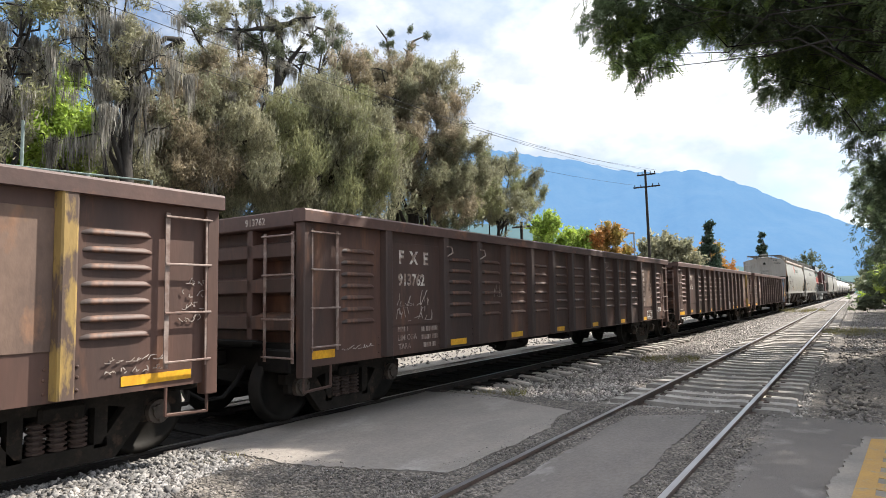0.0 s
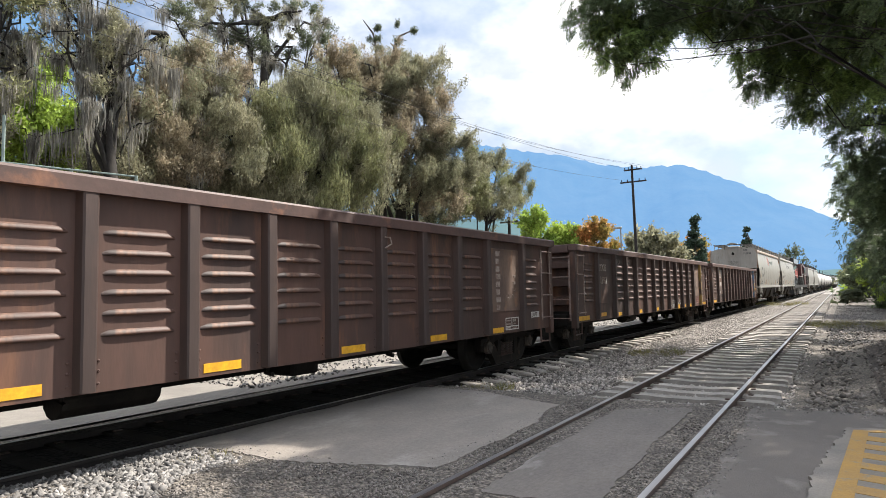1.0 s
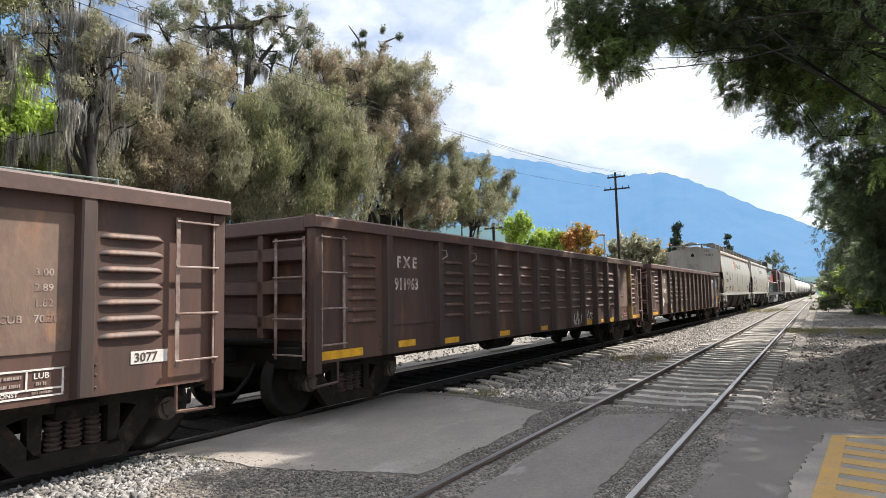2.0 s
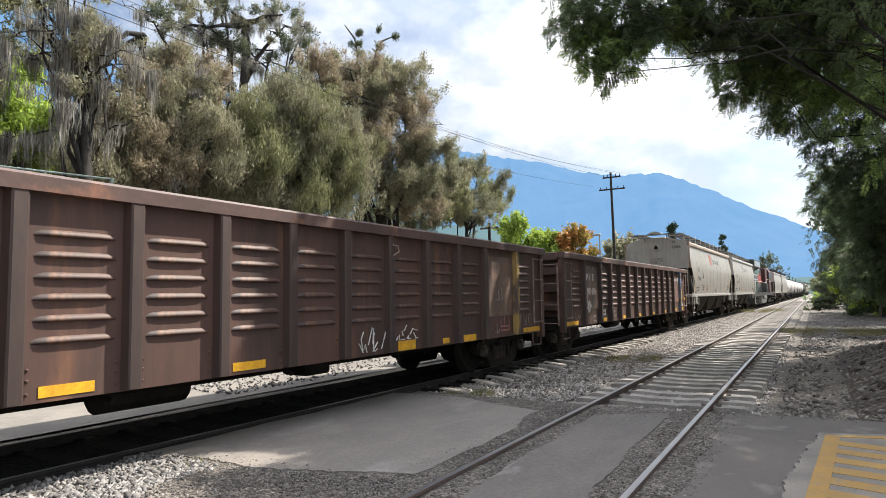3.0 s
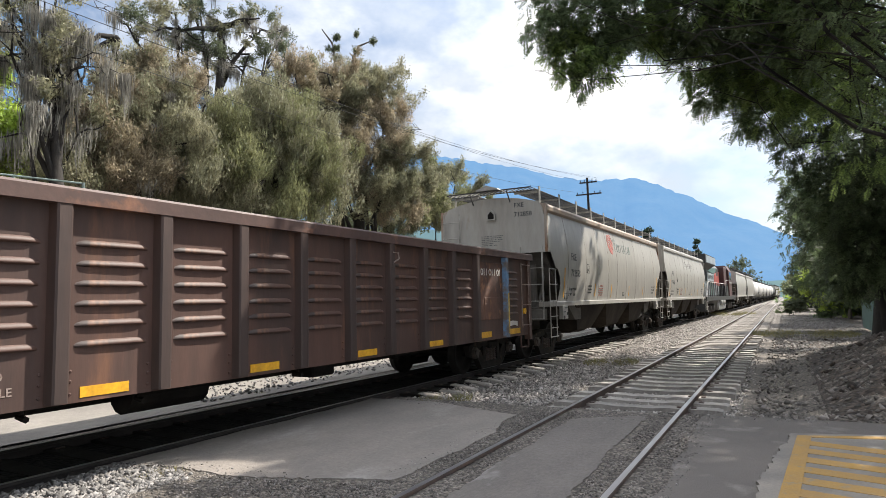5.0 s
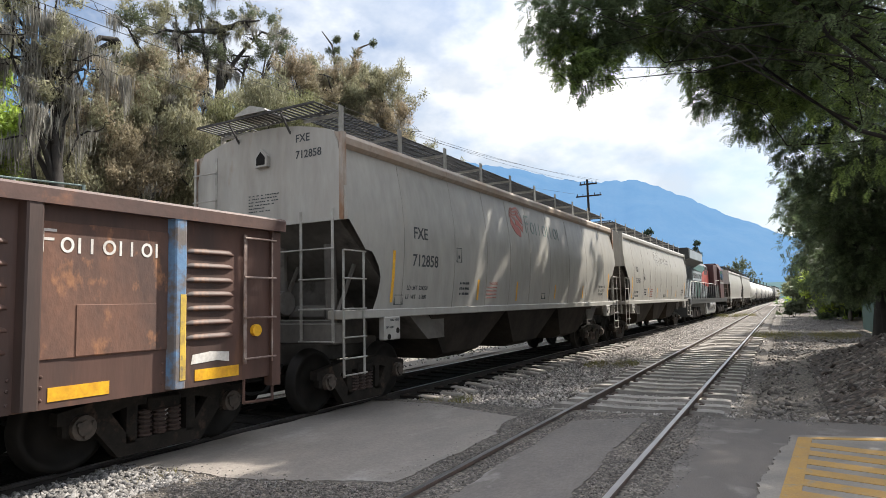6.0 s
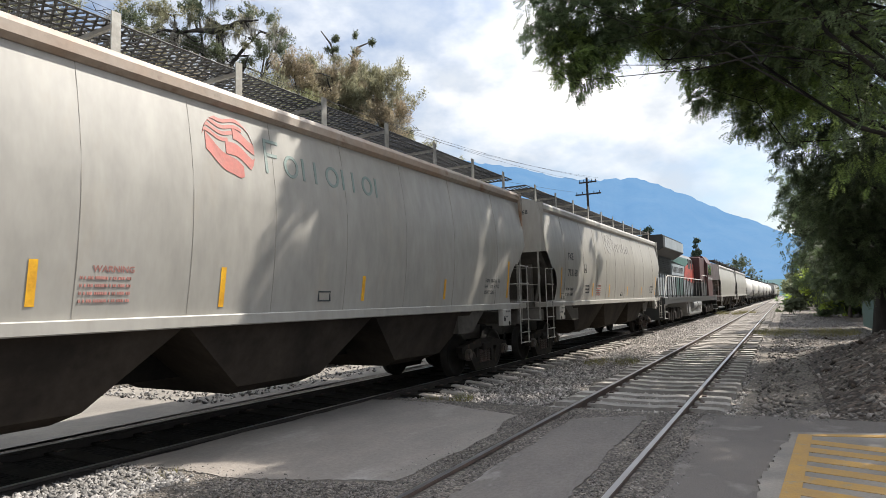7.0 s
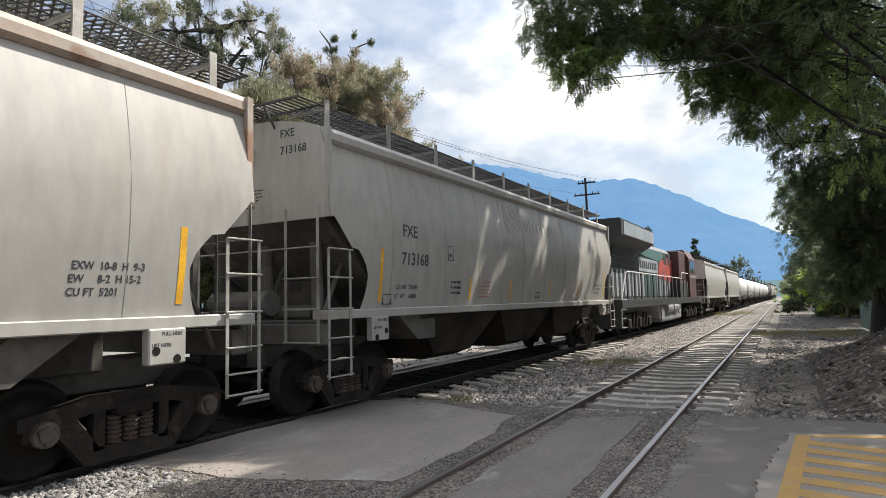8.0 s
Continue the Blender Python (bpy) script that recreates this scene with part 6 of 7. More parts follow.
def placed(x, y, base, lobes, grow=1.0, flat=1.0):
    """Crown lobes given in the world (x, y, z, r), for a tree that stands at x, y."""
    return [(a - x, b - y, c - base, r * grow, r * grow, r * grow * flat) for a, b, c, r in lobes]


ROUND = [(-16.2, 17.9, 10.2, 0.8), (-16.2, 19.7, 11.0, 0.85), (-16.2, 25.3, 10.4, 0.8), (-16.2, 25.2, 9.2, 0.8), (-16.2, 18.6, 9.5, 0.95), (-16.2, 20.8, 9.8, 1.1), (-16.2, 17.0, 9.5, 0.7), (-16.2, 16.1, 8.9, 0.65), (-16.2, 24.3, 7.7, 0.8), (-15.8, 21.9, 10.2, 1.6), (-16.6, 21.3, 10.7, 1.2), (-15.0, 22.5, 10.4, 1.3), (-14.5, 22.7, 9.3, 1.2), (-14.4, 22.9, 7.9, 1.0), (-15.5, 21.5, 7.8, 1.7), (-17.0, 21.0, 8.9, 1.5), (-18.0, 21.5, 11.3, 1.0), (-15.2, 22.3, 6.1, 1.5), (-16.3, 20.9, 6.1, 1.6), (-14.4, 23.4, 6.7, 1.0), (-18.4, 21.1, 10.0, 1.2), (-16.1, 22.3, 11.5, 0.9), (-15.1, 23.6, 5.5, 1.2), (-17.1, 21.6, 11.9, 0.7)]
FEATHER = [(-15.3, 12.3, 6.4, 0.9), (-15.3, 13.7, 7.0, 1.05), (-15.2, 15.2, 8.0, 1.0), (-15.2, 16.6, 8.5, 0.85), (-15.1, 17.6, 7.5, 1.1), (-15.1, 18.9, 6.8, 0.9), (-15.2, 16.3, 6.6, 1.2), (-15.2, 14.2, 5.8, 1.15), (-15.3, 12.3, 5.2, 0.9), (-15.1, 17.9, 5.8, 0.9), (-15.6, 15.5, 7.3, 1.3), (-15.0, 16.1, 7.9, 1.0), (-16.1, 14.9, 7.7, 1.0), (-15.1, 16.7, 6.4, 1.3), (-15.9, 15.2, 5.9, 1.5), (-16.3, 14.1, 5.9, 1.3), (-14.8, 17.6, 5.5, 1.2), (-15.4, 16.4, 4.8, 1.5), (-16.0, 14.3, 4.6, 1.5), (-15.1, 17.3, 7.4, 0.9), (-14.8, 18.3, 6.4, 0.8), (-15.8, 15.7, 8.6, 0.7), (-16.5, 13.0, 4.9, 1.2)]
BROWN = [(-16.4, 12.3, 8.6, 0.95), (-16.8, 11.8, 8.1, 1.0), (-16.0, 12.9, 7.7, 0.9), (-16.2, 12.6, 7.0, 1.1), (-16.6, 11.1, 6.9, 1.1), (-16.3, 11.6, 6.1, 1.3), (-16.5, 10.5, 5.7, 1.2), (-16.1, 12.7, 5.7, 1.1), (-16.9, 10.7, 7.7, 0.8), (-16.3, 9.7, 6.2, 0.9), (-16.2, 10.8, 4.9, 1.3), (-16.4, 9.6, 4.9, 1.1)]
LOWR = [(-18.0, 31.2, 8.3, 1.3), (-17.4, 32.7, 7.6, 1.2), (-16.6, 34.2, 8.2, 0.9), (-17.8, 30.1, 6.5, 1.5), (-17.3, 33.8, 9.3, 0.7), (-16.7, 35.2, 7.3, 1.0), (-16.9, 31.8, 6.1, 1.5), (-17.7, 31.3, 9.3, 0.7), (-18.7, 28.4, 5.4, 1.6)]
TALLDARK = [(-20.2, 13.4, 11.7, 0.8), (-20.2, 14.6, 11.8, 0.7), (-20.2, 16.0, 12.0, 0.85), (-20.2, 17.1, 11.7, 0.9), (-20.2, 18.2, 11.3, 0.9), (-20.2, 19.4, 12.6, 0.95), (-20.2, 20.8, 13.3, 1.0), (-20.2, 20.1, 14.2, 1.0), (-20.2, 17.1, 13.5, 0.9), (-20.2, 21.6, 14.3, 0.6), (-20.2, 15.5, 12.9, 0.9), (-20.8, 17.2, 13.9, 0.8), (-21.2, 16.7, 12.5, 0.9), (-20.1, 18.0, 13.0, 0.7), (-19.2, 19.0, 13.9, 0.7), (-18.6, 19.5, 12.3, 0.55), (-19.5, 18.7, 12.7, 0.6), (-20.5, 17.6, 15.2, 1.0), (-19.2, 19.0, 15.7, 1.0), (-20.6, 17.5, 11.7, 0.7), (-19.8, 18.3, 11.5, 0.5), (-18.5, 19.7, 13.2, 0.4), (-21.1, 16.9, 15.9, 1.0)]
TALLBACK = [(-22.0, 8.8, 8.6, 1.1), (-22.0, 10.2, 9.3, 1.15), (-22.0, 11.5, 10.1, 1.2), (-22.0, 12.7, 11.0, 1.2), (-22.0, 9.2, 6.4, 1.1), (-22.0, 10.8, 6.7, 1.15), (-22.0, 12.6, 8.5, 1.2), (-22.0, 14.0, 8.2, 1.2), (-22.0, 11.7, 9.0, 1.2), (-22.0, 14.6, 10.7, 1.0), (-22.0, 17.1, 8.4, 1.6), (-22.0, 20.4, 8.8, 1.7), (-22.0, 24.3, 8.6, 1.5), (-22.0, 28.2, 8.2, 1.5), (-21.7, 14.4, 12.8, 0.9), (-22.0, 13.8, 13.6, 0.9), (-21.1, 15.2, 13.4, 0.8), (-21.3, 15.8, 12.5, 0.7), (-21.8, 14.0, 11.4, 0.8), (-21.2, 13.2, 10.6, 0.9)]
MOSSY = [(-15.5, 8.2, 9.0, 0.9), (-15.7, 7.6, 8.2, 0.8), (-15.2, 8.7, 8.2, 0.7), (-15.6, 8.0, 7.4, 0.8), (-15.3, 9.2, 7.7, 0.6), (-15.7, 7.3, 9.1, 1.0), (-15.3, 8.5, 9.9, 1.0), (-15.3, 8.5, 6.6, 0.6)]
MOSSLEFT = [(-15.8, 6.3, 8.2, 0.9), (-15.9, 6.0, 7.3, 0.9), (-16.1, 6.9, 7.4, 0.7), (-16.1, 5.5, 7.8, 1.2), (-15.9, 6.1, 6.0, 0.8), (-16.1, 5.4, 6.3, 1.2), (-15.7, 6.5, 9.1, 1.0), (-16.1, 5.6, 5.0, 1.0)]
BRIGHT = [(-19.2, 8.5, 7.2, 0.8), (-19.3, 8.3, 6.4, 1.0), (-19.0, 8.9, 6.1, 0.9), (-19.4, 8.0, 5.7, 0.9), (-19.5, 9.0, 5.5, 1.0), (-19.6, 9.9, 6.0, 0.7), (-19.8, 9.5, 8.3, 0.5)]
BACK = [(-21.5, 10.6, 5.4, 1.6), (-22.2, 9.0, 5.3, 1.6), (-20.7, 12.1, 5.6, 1.6), (-20.5, 14.2, 5.2, 1.6), (-20.1, 16.5, 5.0, 1.8), (-19.9, 19.7, 5.0, 1.8), (-19.3, 23.0, 5.3, 1.8), (-19.4, 27.9, 5.4, 1.8), (-19.7, 17.0, 7.8, 1.5), (-21.1, 13.4, 7.7, 1.2)]
FINE = (0.20, 0.034)
tree("bushy_tree", -16.2, 22.2, GROUND, 8.6, 0.30, placed(-16.2, 22.2, GROUND, ROUND), (M_LEAF_BROWN, M_LEAF_GREY), "dense rounded tree with brownish olive foliage", 31, 3000, 84, (0.115, 0.032), limbs=15, moss=14, group=G_LEFT, up=0.6, spread=0.25, out=0.9, shell=0.45, bark=M_DARKBARK, moss_len=(0.4, 1.2))
tree("bushy_tree", -15.6, 15.6, GROUND, 6.6, 0.24, placed(-15.6, 15.6, GROUND, FEATHER), (M_LEAF_GREY, M_LEAF_OLIVE), "feathery olive green tree beside the road", 33, 2900, 76, (0.145, 0.026), limbs=12, group=G_LEFT, up=1.3, spread=0.30, out=1.4, shell=0.4, bark=M_DARKBARK)
tree("bushy_tree", -16.4, 11.4, GROUND, 7.0, 0.24, placed(-16.4, 11.4, GROUND, BROWN), (M_LEAF_BROWN, M_LEAF_GREY), "brownish tree draped with grey moss", 34, 2000, 84, (0.105, 0.029), limbs=13, moss=46, group=G_LEFT, up=0.8, spread=0.25, out=0.9, moss_len=(0.4, 1.2), shell=0.4, bark=M_DARKBARK)
tree("bushy_tree", -17.4, 32.0, GROUND, 7.0, 0.22, placed(-17.4, 32.0, GROUND, LOWR), (M_LEAF_GREY, M_LEAF_OLIVE), "ragged olive tree with an open crown", 35, 1100, 70, (0.15, 0.038), limbs=12, group=G_LEFT, up=0.9, spread=0.28, out=0.9, shell=0.3, bark=M_DARKBARK)
tree("mossy_tree", -20.2, 17.8, GROUND, 13.5, 0.40, placed(-20.2, 17.8, GROUND, TALLDARK, 1.0, 0.6), (M_LEAF_DARK, M_LEAF_GREY, M_LEAF_DARK), "tall open tree with dark limbs and hanging moss", 41, 480, 54, (0.12, 0.034), limbs=16, moss=80, group=G_LEFT, up=0.3, spread=0.22, moss_len=(0.5, 1.6), bark=M_DARKBARK)
tree("mossy_tree", -21.6, 14.2, GROUND, 12.0, 0.34, placed(-21.6, 14.2, GROUND, TALLBACK), (M_LEAF_GREY,), "tall mossy tree behind the others", 44, 260, 50, (0.16, 0.04), limbs=12, moss=60, group=G_LEFT, up=0.3, spread=0.24, moss_len=(0.5, 1.5), bark=M_DARKBARK)
tree("mossy_tree", -15.2, 8.4, GROUND, 7.6, 0.22, placed(-15.2, 8.4, GROUND, MOSSY), (M_LEAF_GREY,), "leaning mossy tree with long grey strands", 42, 170, 44, (0.13, 0.032), limbs=14, moss=80, group=G_LEFT, lean=(-0.2, 0.2), spread=0.22, moss_len=(0.5, 2.2), bark=M_DARKBARK)
tree("mossy_tree", -16.0, 5.9, GROUND, 7.4, 0.26, placed(-16.0, 5.9, GROUND, MOSSLEFT), (M_LEAF_OLIVE, M_LEAF_GREY), "mossy tree with dark drooping foliage", 43, 260, 48, (0.15, 0.036), limbs=12, moss=75, group=G_LEFT, spread=0.25, moss_len=(0.5, 2.2), bark=M_DARKBARK)
tree("leafy_tree", -19.3, 8.8, GROUND, 5.0, 0.14, placed(-19.3, 8.8, GROUND, BRIGHT), (M_LEAF_BRIGHT,), "bright yellow-green sunlit leafy tree", 51, 700, 36, (0.13, 0.075), limbs=6, group=G_LEFT, spread=0.26)
tree("leafy_tree", -20.5, 5.6, GROUND, 5.0, 0.14, lobes_for(7.0, 3.4, 12, 52, 0.2), (M_LEAF_BRIGHT,), "bright yellow-green sunlit leafy tree", 52, 700, 30, (0.15, 0.085), limbs=6, group=G_LEFT, spread=0.28)
tree("hedge", -20.4, 17.0, GROUND, 4.0, 0.2, placed(-20.4, 17.0, GROUND, BACK + [(a, b + 1.0, 2.4, 2.0) for a, b, c, r in BACK]), (M_LEAF_DARK, M_LEAF_OLIVE), "tall dark hedge behind the trees", 60, 3600, 32, (0.22, 0.06), limbs=10, group=G_LEFT, up=0.6, spread=0.36, category="hedge")
# bare snags with dark tufts over the crown
for k, (x, y_, z0, pts_) in enumerate(((-17.07, 21.56, 12.0, ((0, 0, 0), (-0.05, 0, 0.6), (-0.2, 0, 1.3), (-0.53, -0.3, 1.9))), (-16.5, 22.0, 12.0, ((0, 0, 0), (0.1, 0, 0.6), (0.3, 0.1, 1.1), (0.85, 0.4, 1.35))))):
    t = thing("bare_branch", pose(x, y_, z0), "bare dark branch with tufts above the tree crown", "branch", G_LEFT)
    bm = bmesh.new()
    tube(bm, [(0, 0, -2.2)] + list(pts_), [0.08, 0.07, 0.06, 0.05, 0.02], 6)
    tube(bm, [pts_[1], (pts_[1][0] - 0.3, 0.1, pts_[1][2] + 0.3)], [0.04, 0.02], 5)
    part("limb", bm, M_BARK, t)
    tl = [(pts_[2][0] + 0.05, 0, pts_[2][2] - 0.3, 0.24, 0.24, 0.22)] + ([(0.85, 0.4, 1.3, 0.2, 0.16, 0.14), (0.2, 0, 1.55, 0.18, 0.16, 0.2)] if k else [(-0.05, 0, 1.45, 0.2, 0.18, 0.14)])
    leaf_mesh("tuft", tl, 40, 22, (0.16, 0.025), M_LEAF_DARK, t, "dark spiky tuft", 70 + k, spread=0.13, shell=0.1)

# distant trees along the line
FAR = [
    ("leafy_tree", -28.5, 64.0, 9.2, 4.6, M_LEAF_BRIGHT, 1100, "bright green round tree by the line"),
    ("leafy_tree", -25.4, 65.0, 8.4, 4.4, M_LEAF_BRIGHT, 1100, "bright green round tree by the line"),
    ("flowering_tree", -22.3, 66.3, 8.6, 4.0, M_LEAF_ORANGE, 1000, "round tree with orange blossom"),
    ("leafy_tree", -14.6, 60.4, 6.4, 5.0, M_LEAF_GREY, 1100, "pale olive tree by the line"),
    ("flowering_tree", -14.9, 78.6, 7.2, 3.6, M_LEAF_ORANGE, 700, "small tree with orange and green leaves"),
    ("leafy_tree", -10.5, 180.0, 9.0, 9.0, M_LEAF_DARK, 500, "dark tree at the far end of the line"),
]
for i, (name, x, y_, hgt, wid, m, cl, lab) in enumerate(FAR):
    tree(name, x, y_, GROUND, hgt * 0.6, 0.2, lobes_for(hgt, wid, 12, 80 + i, 0.2), (m,), lab, 80 + i, cl, 22, (0.34, 0.2), limbs=5, group="trees down the line", spread=0.5)
for i, (x, y_, hgt, wid) in enumerate(((-13.7, 74.0, 9.6, 2.0), (-19.3, 72.5, 8.8, 1.7), (-11.7, 104.4, 10.2, 1.5))):
    lob = [(0.25 * math.cos(k * 2.4), 0.25 * math.sin(k * 2.4), hgt * (0.15 + 0.83 * k / 13), wid * (1 - 0.88 * k / 13), wid * (1 - 0.88 * k / 13), hgt * 0.07) for k in range(14)]
    tree("conifer", x, y_, GROUND, hgt * 0.95, 0.2, lob, (M_LEAF_CONIFER,), "dark pointed conifer by the line", 95 + i, 700, 22, (0.42, 0.16), limbs=4, group="trees down the line", up=-0.2, spread=0.35, shell=0.3)

# big trees over the siding
G_R = "trees over the siding"
CANOPY = [(-4.0, 11.8, 7.4, 0.55), (-3.8, 11.9, 6.8, 0.62), (-3.5, 12.0, 6.3, 0.6), (-3.3, 12.1, 5.8, 0.34), (-3.1, 12.2, 6.9, 0.8), (-2.9, 12.0, 6.0, 0.42), (-2.5, 12.7, 7.3, 0.85), (-2.7, 12.3, 6.5, 0.5), (-2.1, 13.0, 7.0, 0.7), (-1.8, 13.4, 6.5, 0.42), (-1.5, 13.3, 7.1, 0.95), (-1.4, 13.7, 6.2, 0.5), (-0.9, 14.0, 6.6, 0.95), (-1.1, 14.2, 5.6, 0.5), (-0.6, 14.4, 6.0, 0.8), (-0.3, 14.0, 6.8, 1.2), (-0.2, 15.0, 5.3, 0.75), (0.3, 14.4, 6.0, 1.2), (0.5, 13.4, 6.6, 1.3)]
CANOPY_TOP = [(-3.5, 11.5, 7.7, 0.9), (-2.9, 11.4, 8.1, 1.0), (-2.2, 11.8, 7.9, 1.1), (-1.3, 11.9, 7.9, 1.3), (-0.4, 11.8, 7.6, 1.5), (0.5, 11.8, 7.2, 1.7), (1.3, 12.4, 6.6, 1.7), (1.4, 13.9, 5.7, 1.6), (0.9, 10.4, 8.0, 1.6), (2.2, 12.8, 5.9, 2.0), (2.5, 14.3, 4.8, 2.0), (2.4, 10.4, 8.2, 1.8), (3.8, 9.6, 8.0, 1.9), (3.9, 11.6, 7.4, 1.9)]
TALL = [(-0.6, 24.0, 12.2, 1.5), (0.6, 20.5, 9.8, 1.9), (1.2, 27.0, 13.4, 1.9), (0.2, 17.5, 9.2, 1.5), (2.0, 24.0, 11.0, 2.2), (-0.4, 20.8, 11.2, 1.4), (2.4, 20.0, 8.0, 2.2), (0.4, 22.4, 12.6, 1.5), (1.0, 25.6, 9.4, 1.9)]
WALL2 = [(0.4, 18.5, 6.1, 1.3), (0.5, 19.0, 5.0, 1.2), (0.7, 19.5, 4.0, 1.15), (0.5, 20.0, 3.0, 0.95), (0.9, 20.5, 2.2, 0.9), (0.4, 24.0, 2.3, 0.7), (1.6, 18.4, 5.7, 1.9), (1.8, 19.4, 4.1, 1.8), (1.7, 19.9, 2.7, 1.3), (2.4, 18.8, 5.0, 2.1), (2.6, 19.8, 3.1, 1.6), (1.3, 21.0, 1.7, 0.55), (3.3, 19.7, 4.0, 2.2), (0.7, 27.0, 1.7, 0.5), (0.5, 26.0, 5.2, 1.1), (0.3, 28.0, 3.5, 1.0)]
tree("overhanging_tree", 2.8, 13.0, 0.4, 5.6, 0.28, placed(2.8, 13.0, 0.4, [(a, b, c + 0.22, r) for a, b, c, r in CANOPY], 0.78), (M_LEAF_NEAR, M_LEAF_NEAR, M_LEAF_LIT), "large dark tree with feathery leaves arching over the siding", 101, 1900, 9, (0.074, 0.031), limbs=19, group=G_R, shell=0.25, bark=M_DARKBARK, fronds=5, thin=0.09, wiggle=0.3)
tree("overhanging_tree", 3.6, 11.6, 0.4, 6.2, 0.34, placed(3.6, 11.6, 0.4, [(a, b + (0.9 if a < 0.6 else 0), c + (0.6 if a < 0.6 else 0.15), r * 0.9) for a, b, c, r in CANOPY_TOP]), (M_LEAF_NEAR, M_LEAF_LIT, M_LEAF_LIT), "large dark feathery tree leaning over the crossing", 104, 1400, 10, (0.075, 0.026), limbs=14, group=G_R, shell=0.3, bark=M_DARKBARK, fronds=5, thin=0.14, wiggle=0.25)
# Crown mostly above the view, added to block sun from train and crossing.
SHADE_CROWN = [(-3.3, 11.6, 9.8, 1.15), (-3.0, 12.7, 10.1, 1.2), (-2.7, 13.9, 10.4, 1.2), (-2.3, 12.6, 9.9, 1.2), (-2.0, 14.0, 10.3, 1.25), (-1.9, 15.2, 10.6, 1.2), (-1.4, 13.4, 10.0, 1.3), (-1.1, 14.8, 10.4, 1.3), (-0.9, 16.2, 10.8, 1.2), (-0.3, 13.9, 10.1, 1.3), (0.1, 15.2, 10.5, 1.4), (0.6, 13.6, 10.2, 1.3), (1.1, 14.9, 10.6, 1.4), (1.7, 16.3, 10.9, 1.4), (-1.6, 17.5, 11.8, 1.2), (-1.2, 21, 13.4, 1.4), (-1.2, 24.5, 13.6, 1.2), (1.0, 18.0, 11.2, 1.3)]
tree("overhanging_tree", 3.4, 16.6, 0.4, 8.8, 0.36, placed(3.4, 16.6, 0.4, SHADE_CROWN, 0.94, 0.75), (M_LEAF_NEAR,), "mostly unseen tall tree added to shade the train and crossing", 105, 2700, 7, (0.13, 0.052), limbs=18, group=G_R, shell=0.15, bark=M_DARKBARK, fronds=5, thin=0.12, wiggle=0.25)
# Unseen crown, added to keep the sun off footway, pad and bank.
SHADE_FOOTWAY = [(5.4, 18.6, 11.5, 1.7), (6.6, 20.0, 12.5, 1.8), (5.0, 21.0, 12.0, 1.7), (6.2, 17.2, 11.2, 1.6), (1.2, 12.6, 10.8, 1.4), (2.4, 14.0, 11.8, 1.7), (3.6, 15.5, 13.0, 2.0), (4.6, 13.5, 12.0, 2.0), (3.0, 11.5, 10.2, 1.5), (0.7, 11.2, 9.9, 1.1), (2.6, 16.6, 13.4, 1.6), (4.2, 18.0, 14.0, 1.8), (5.6, 15.5, 12.5, 2.0), (6.5, 14.0, 12.0, 2.0)]
tree("overhanging_tree", 5.4, 14.6, 0.4, 9.6, 0.36, placed(5.4, 14.6, 0.4, SHADE_FOOTWAY), (M_LEAF_NEAR,), "unseen tall tree added to shade the footway and bank", 106, 1500, 7, (0.13, 0.05), limbs=12, group=G_R, shell=0.2, bark=M_DARKBARK, fronds=5, thin=0.12, wiggle=0.25)
tree("overhanging_tree", 2.6, 20.5, 0.3, 5.6, 0.28, placed(2.6, 20.5, 0.3, [(a + 0.5, b, c + 0.1, r) for a, b, c, r in WALL2], 0.86), (M_LEAF_SHADED, M_LEAF_SHADED, M_LEAF_NEAR), "large dark leafy tree beside the siding", 102, 2500, 9, (0.085, 0.028), limbs=12, group=G_R, shell=0.35, bark=M_DARKBARK, fronds=5, thin=0.16)
tree("overhanging_tree", 2.6, 22.6, 0.3, 8.6, 0.34, placed(2.6, 22.6, 0.3, TALL), (M_LEAF_SHADED,), "tall dark leafy tree rising behind the bank", 103, 1350, 7, (0.14, 0.05), limbs=12, group=G_R, shell=0.3, bark=M_DARKBARK, fronds=5, thin=0.16)
for i, (x, y_, hgt, wid) in enumerate(((4.6, 34.0, 8.0, 4.4), (4.2, 44.0, 7.6, 4.4), (6.0, 58.0, 8.4, 6.0), (6.4, 26.0, 8.5, 4.6), (8.5, 16.0, 9.0, 5.5))):
    tree("leafy_tree", x, y_, 0.0, hgt * 0.7, 0.26, lobes_for(hgt, wid, 16, 110 + i, 0.40), (M_LEAF_DARK, M_LEAF_BRIGHT) if i == 1 else (M_LEAF_DARK,), "dark green leafy tree along the siding", 110 + i, 1900, 28, (0.24, 0.09), limbs=7, group=G_R, up=0.0, spread=0.36, hang=0.2)

rng_far = random.Random(9)
for i in range(13):
    y_ = 50 + i * 9 + i * i * 0.6
    tree("hedge", 3.6 + rng_far.uniform(-0.5, 0.9) + i * 0.12, y_, -0.2, 2.4, 0.12, lobes_for(rng_far.uniform(3.8, 6.4), rng_far.uniform(4.0, 5.6), 12, 130 + i, 0.12), (M_LEAF_DARK, M_LEAF_OLIVE) if i % 3 else (M_LEAF_NEAR, M_LEAF_BRIGHT), "dense green hedge along the siding", 130 + i, 520, 18, (0.42, 0.22), limbs=4, group="hedges along the siding", up=0.0, spread=0.5, category="hedge")


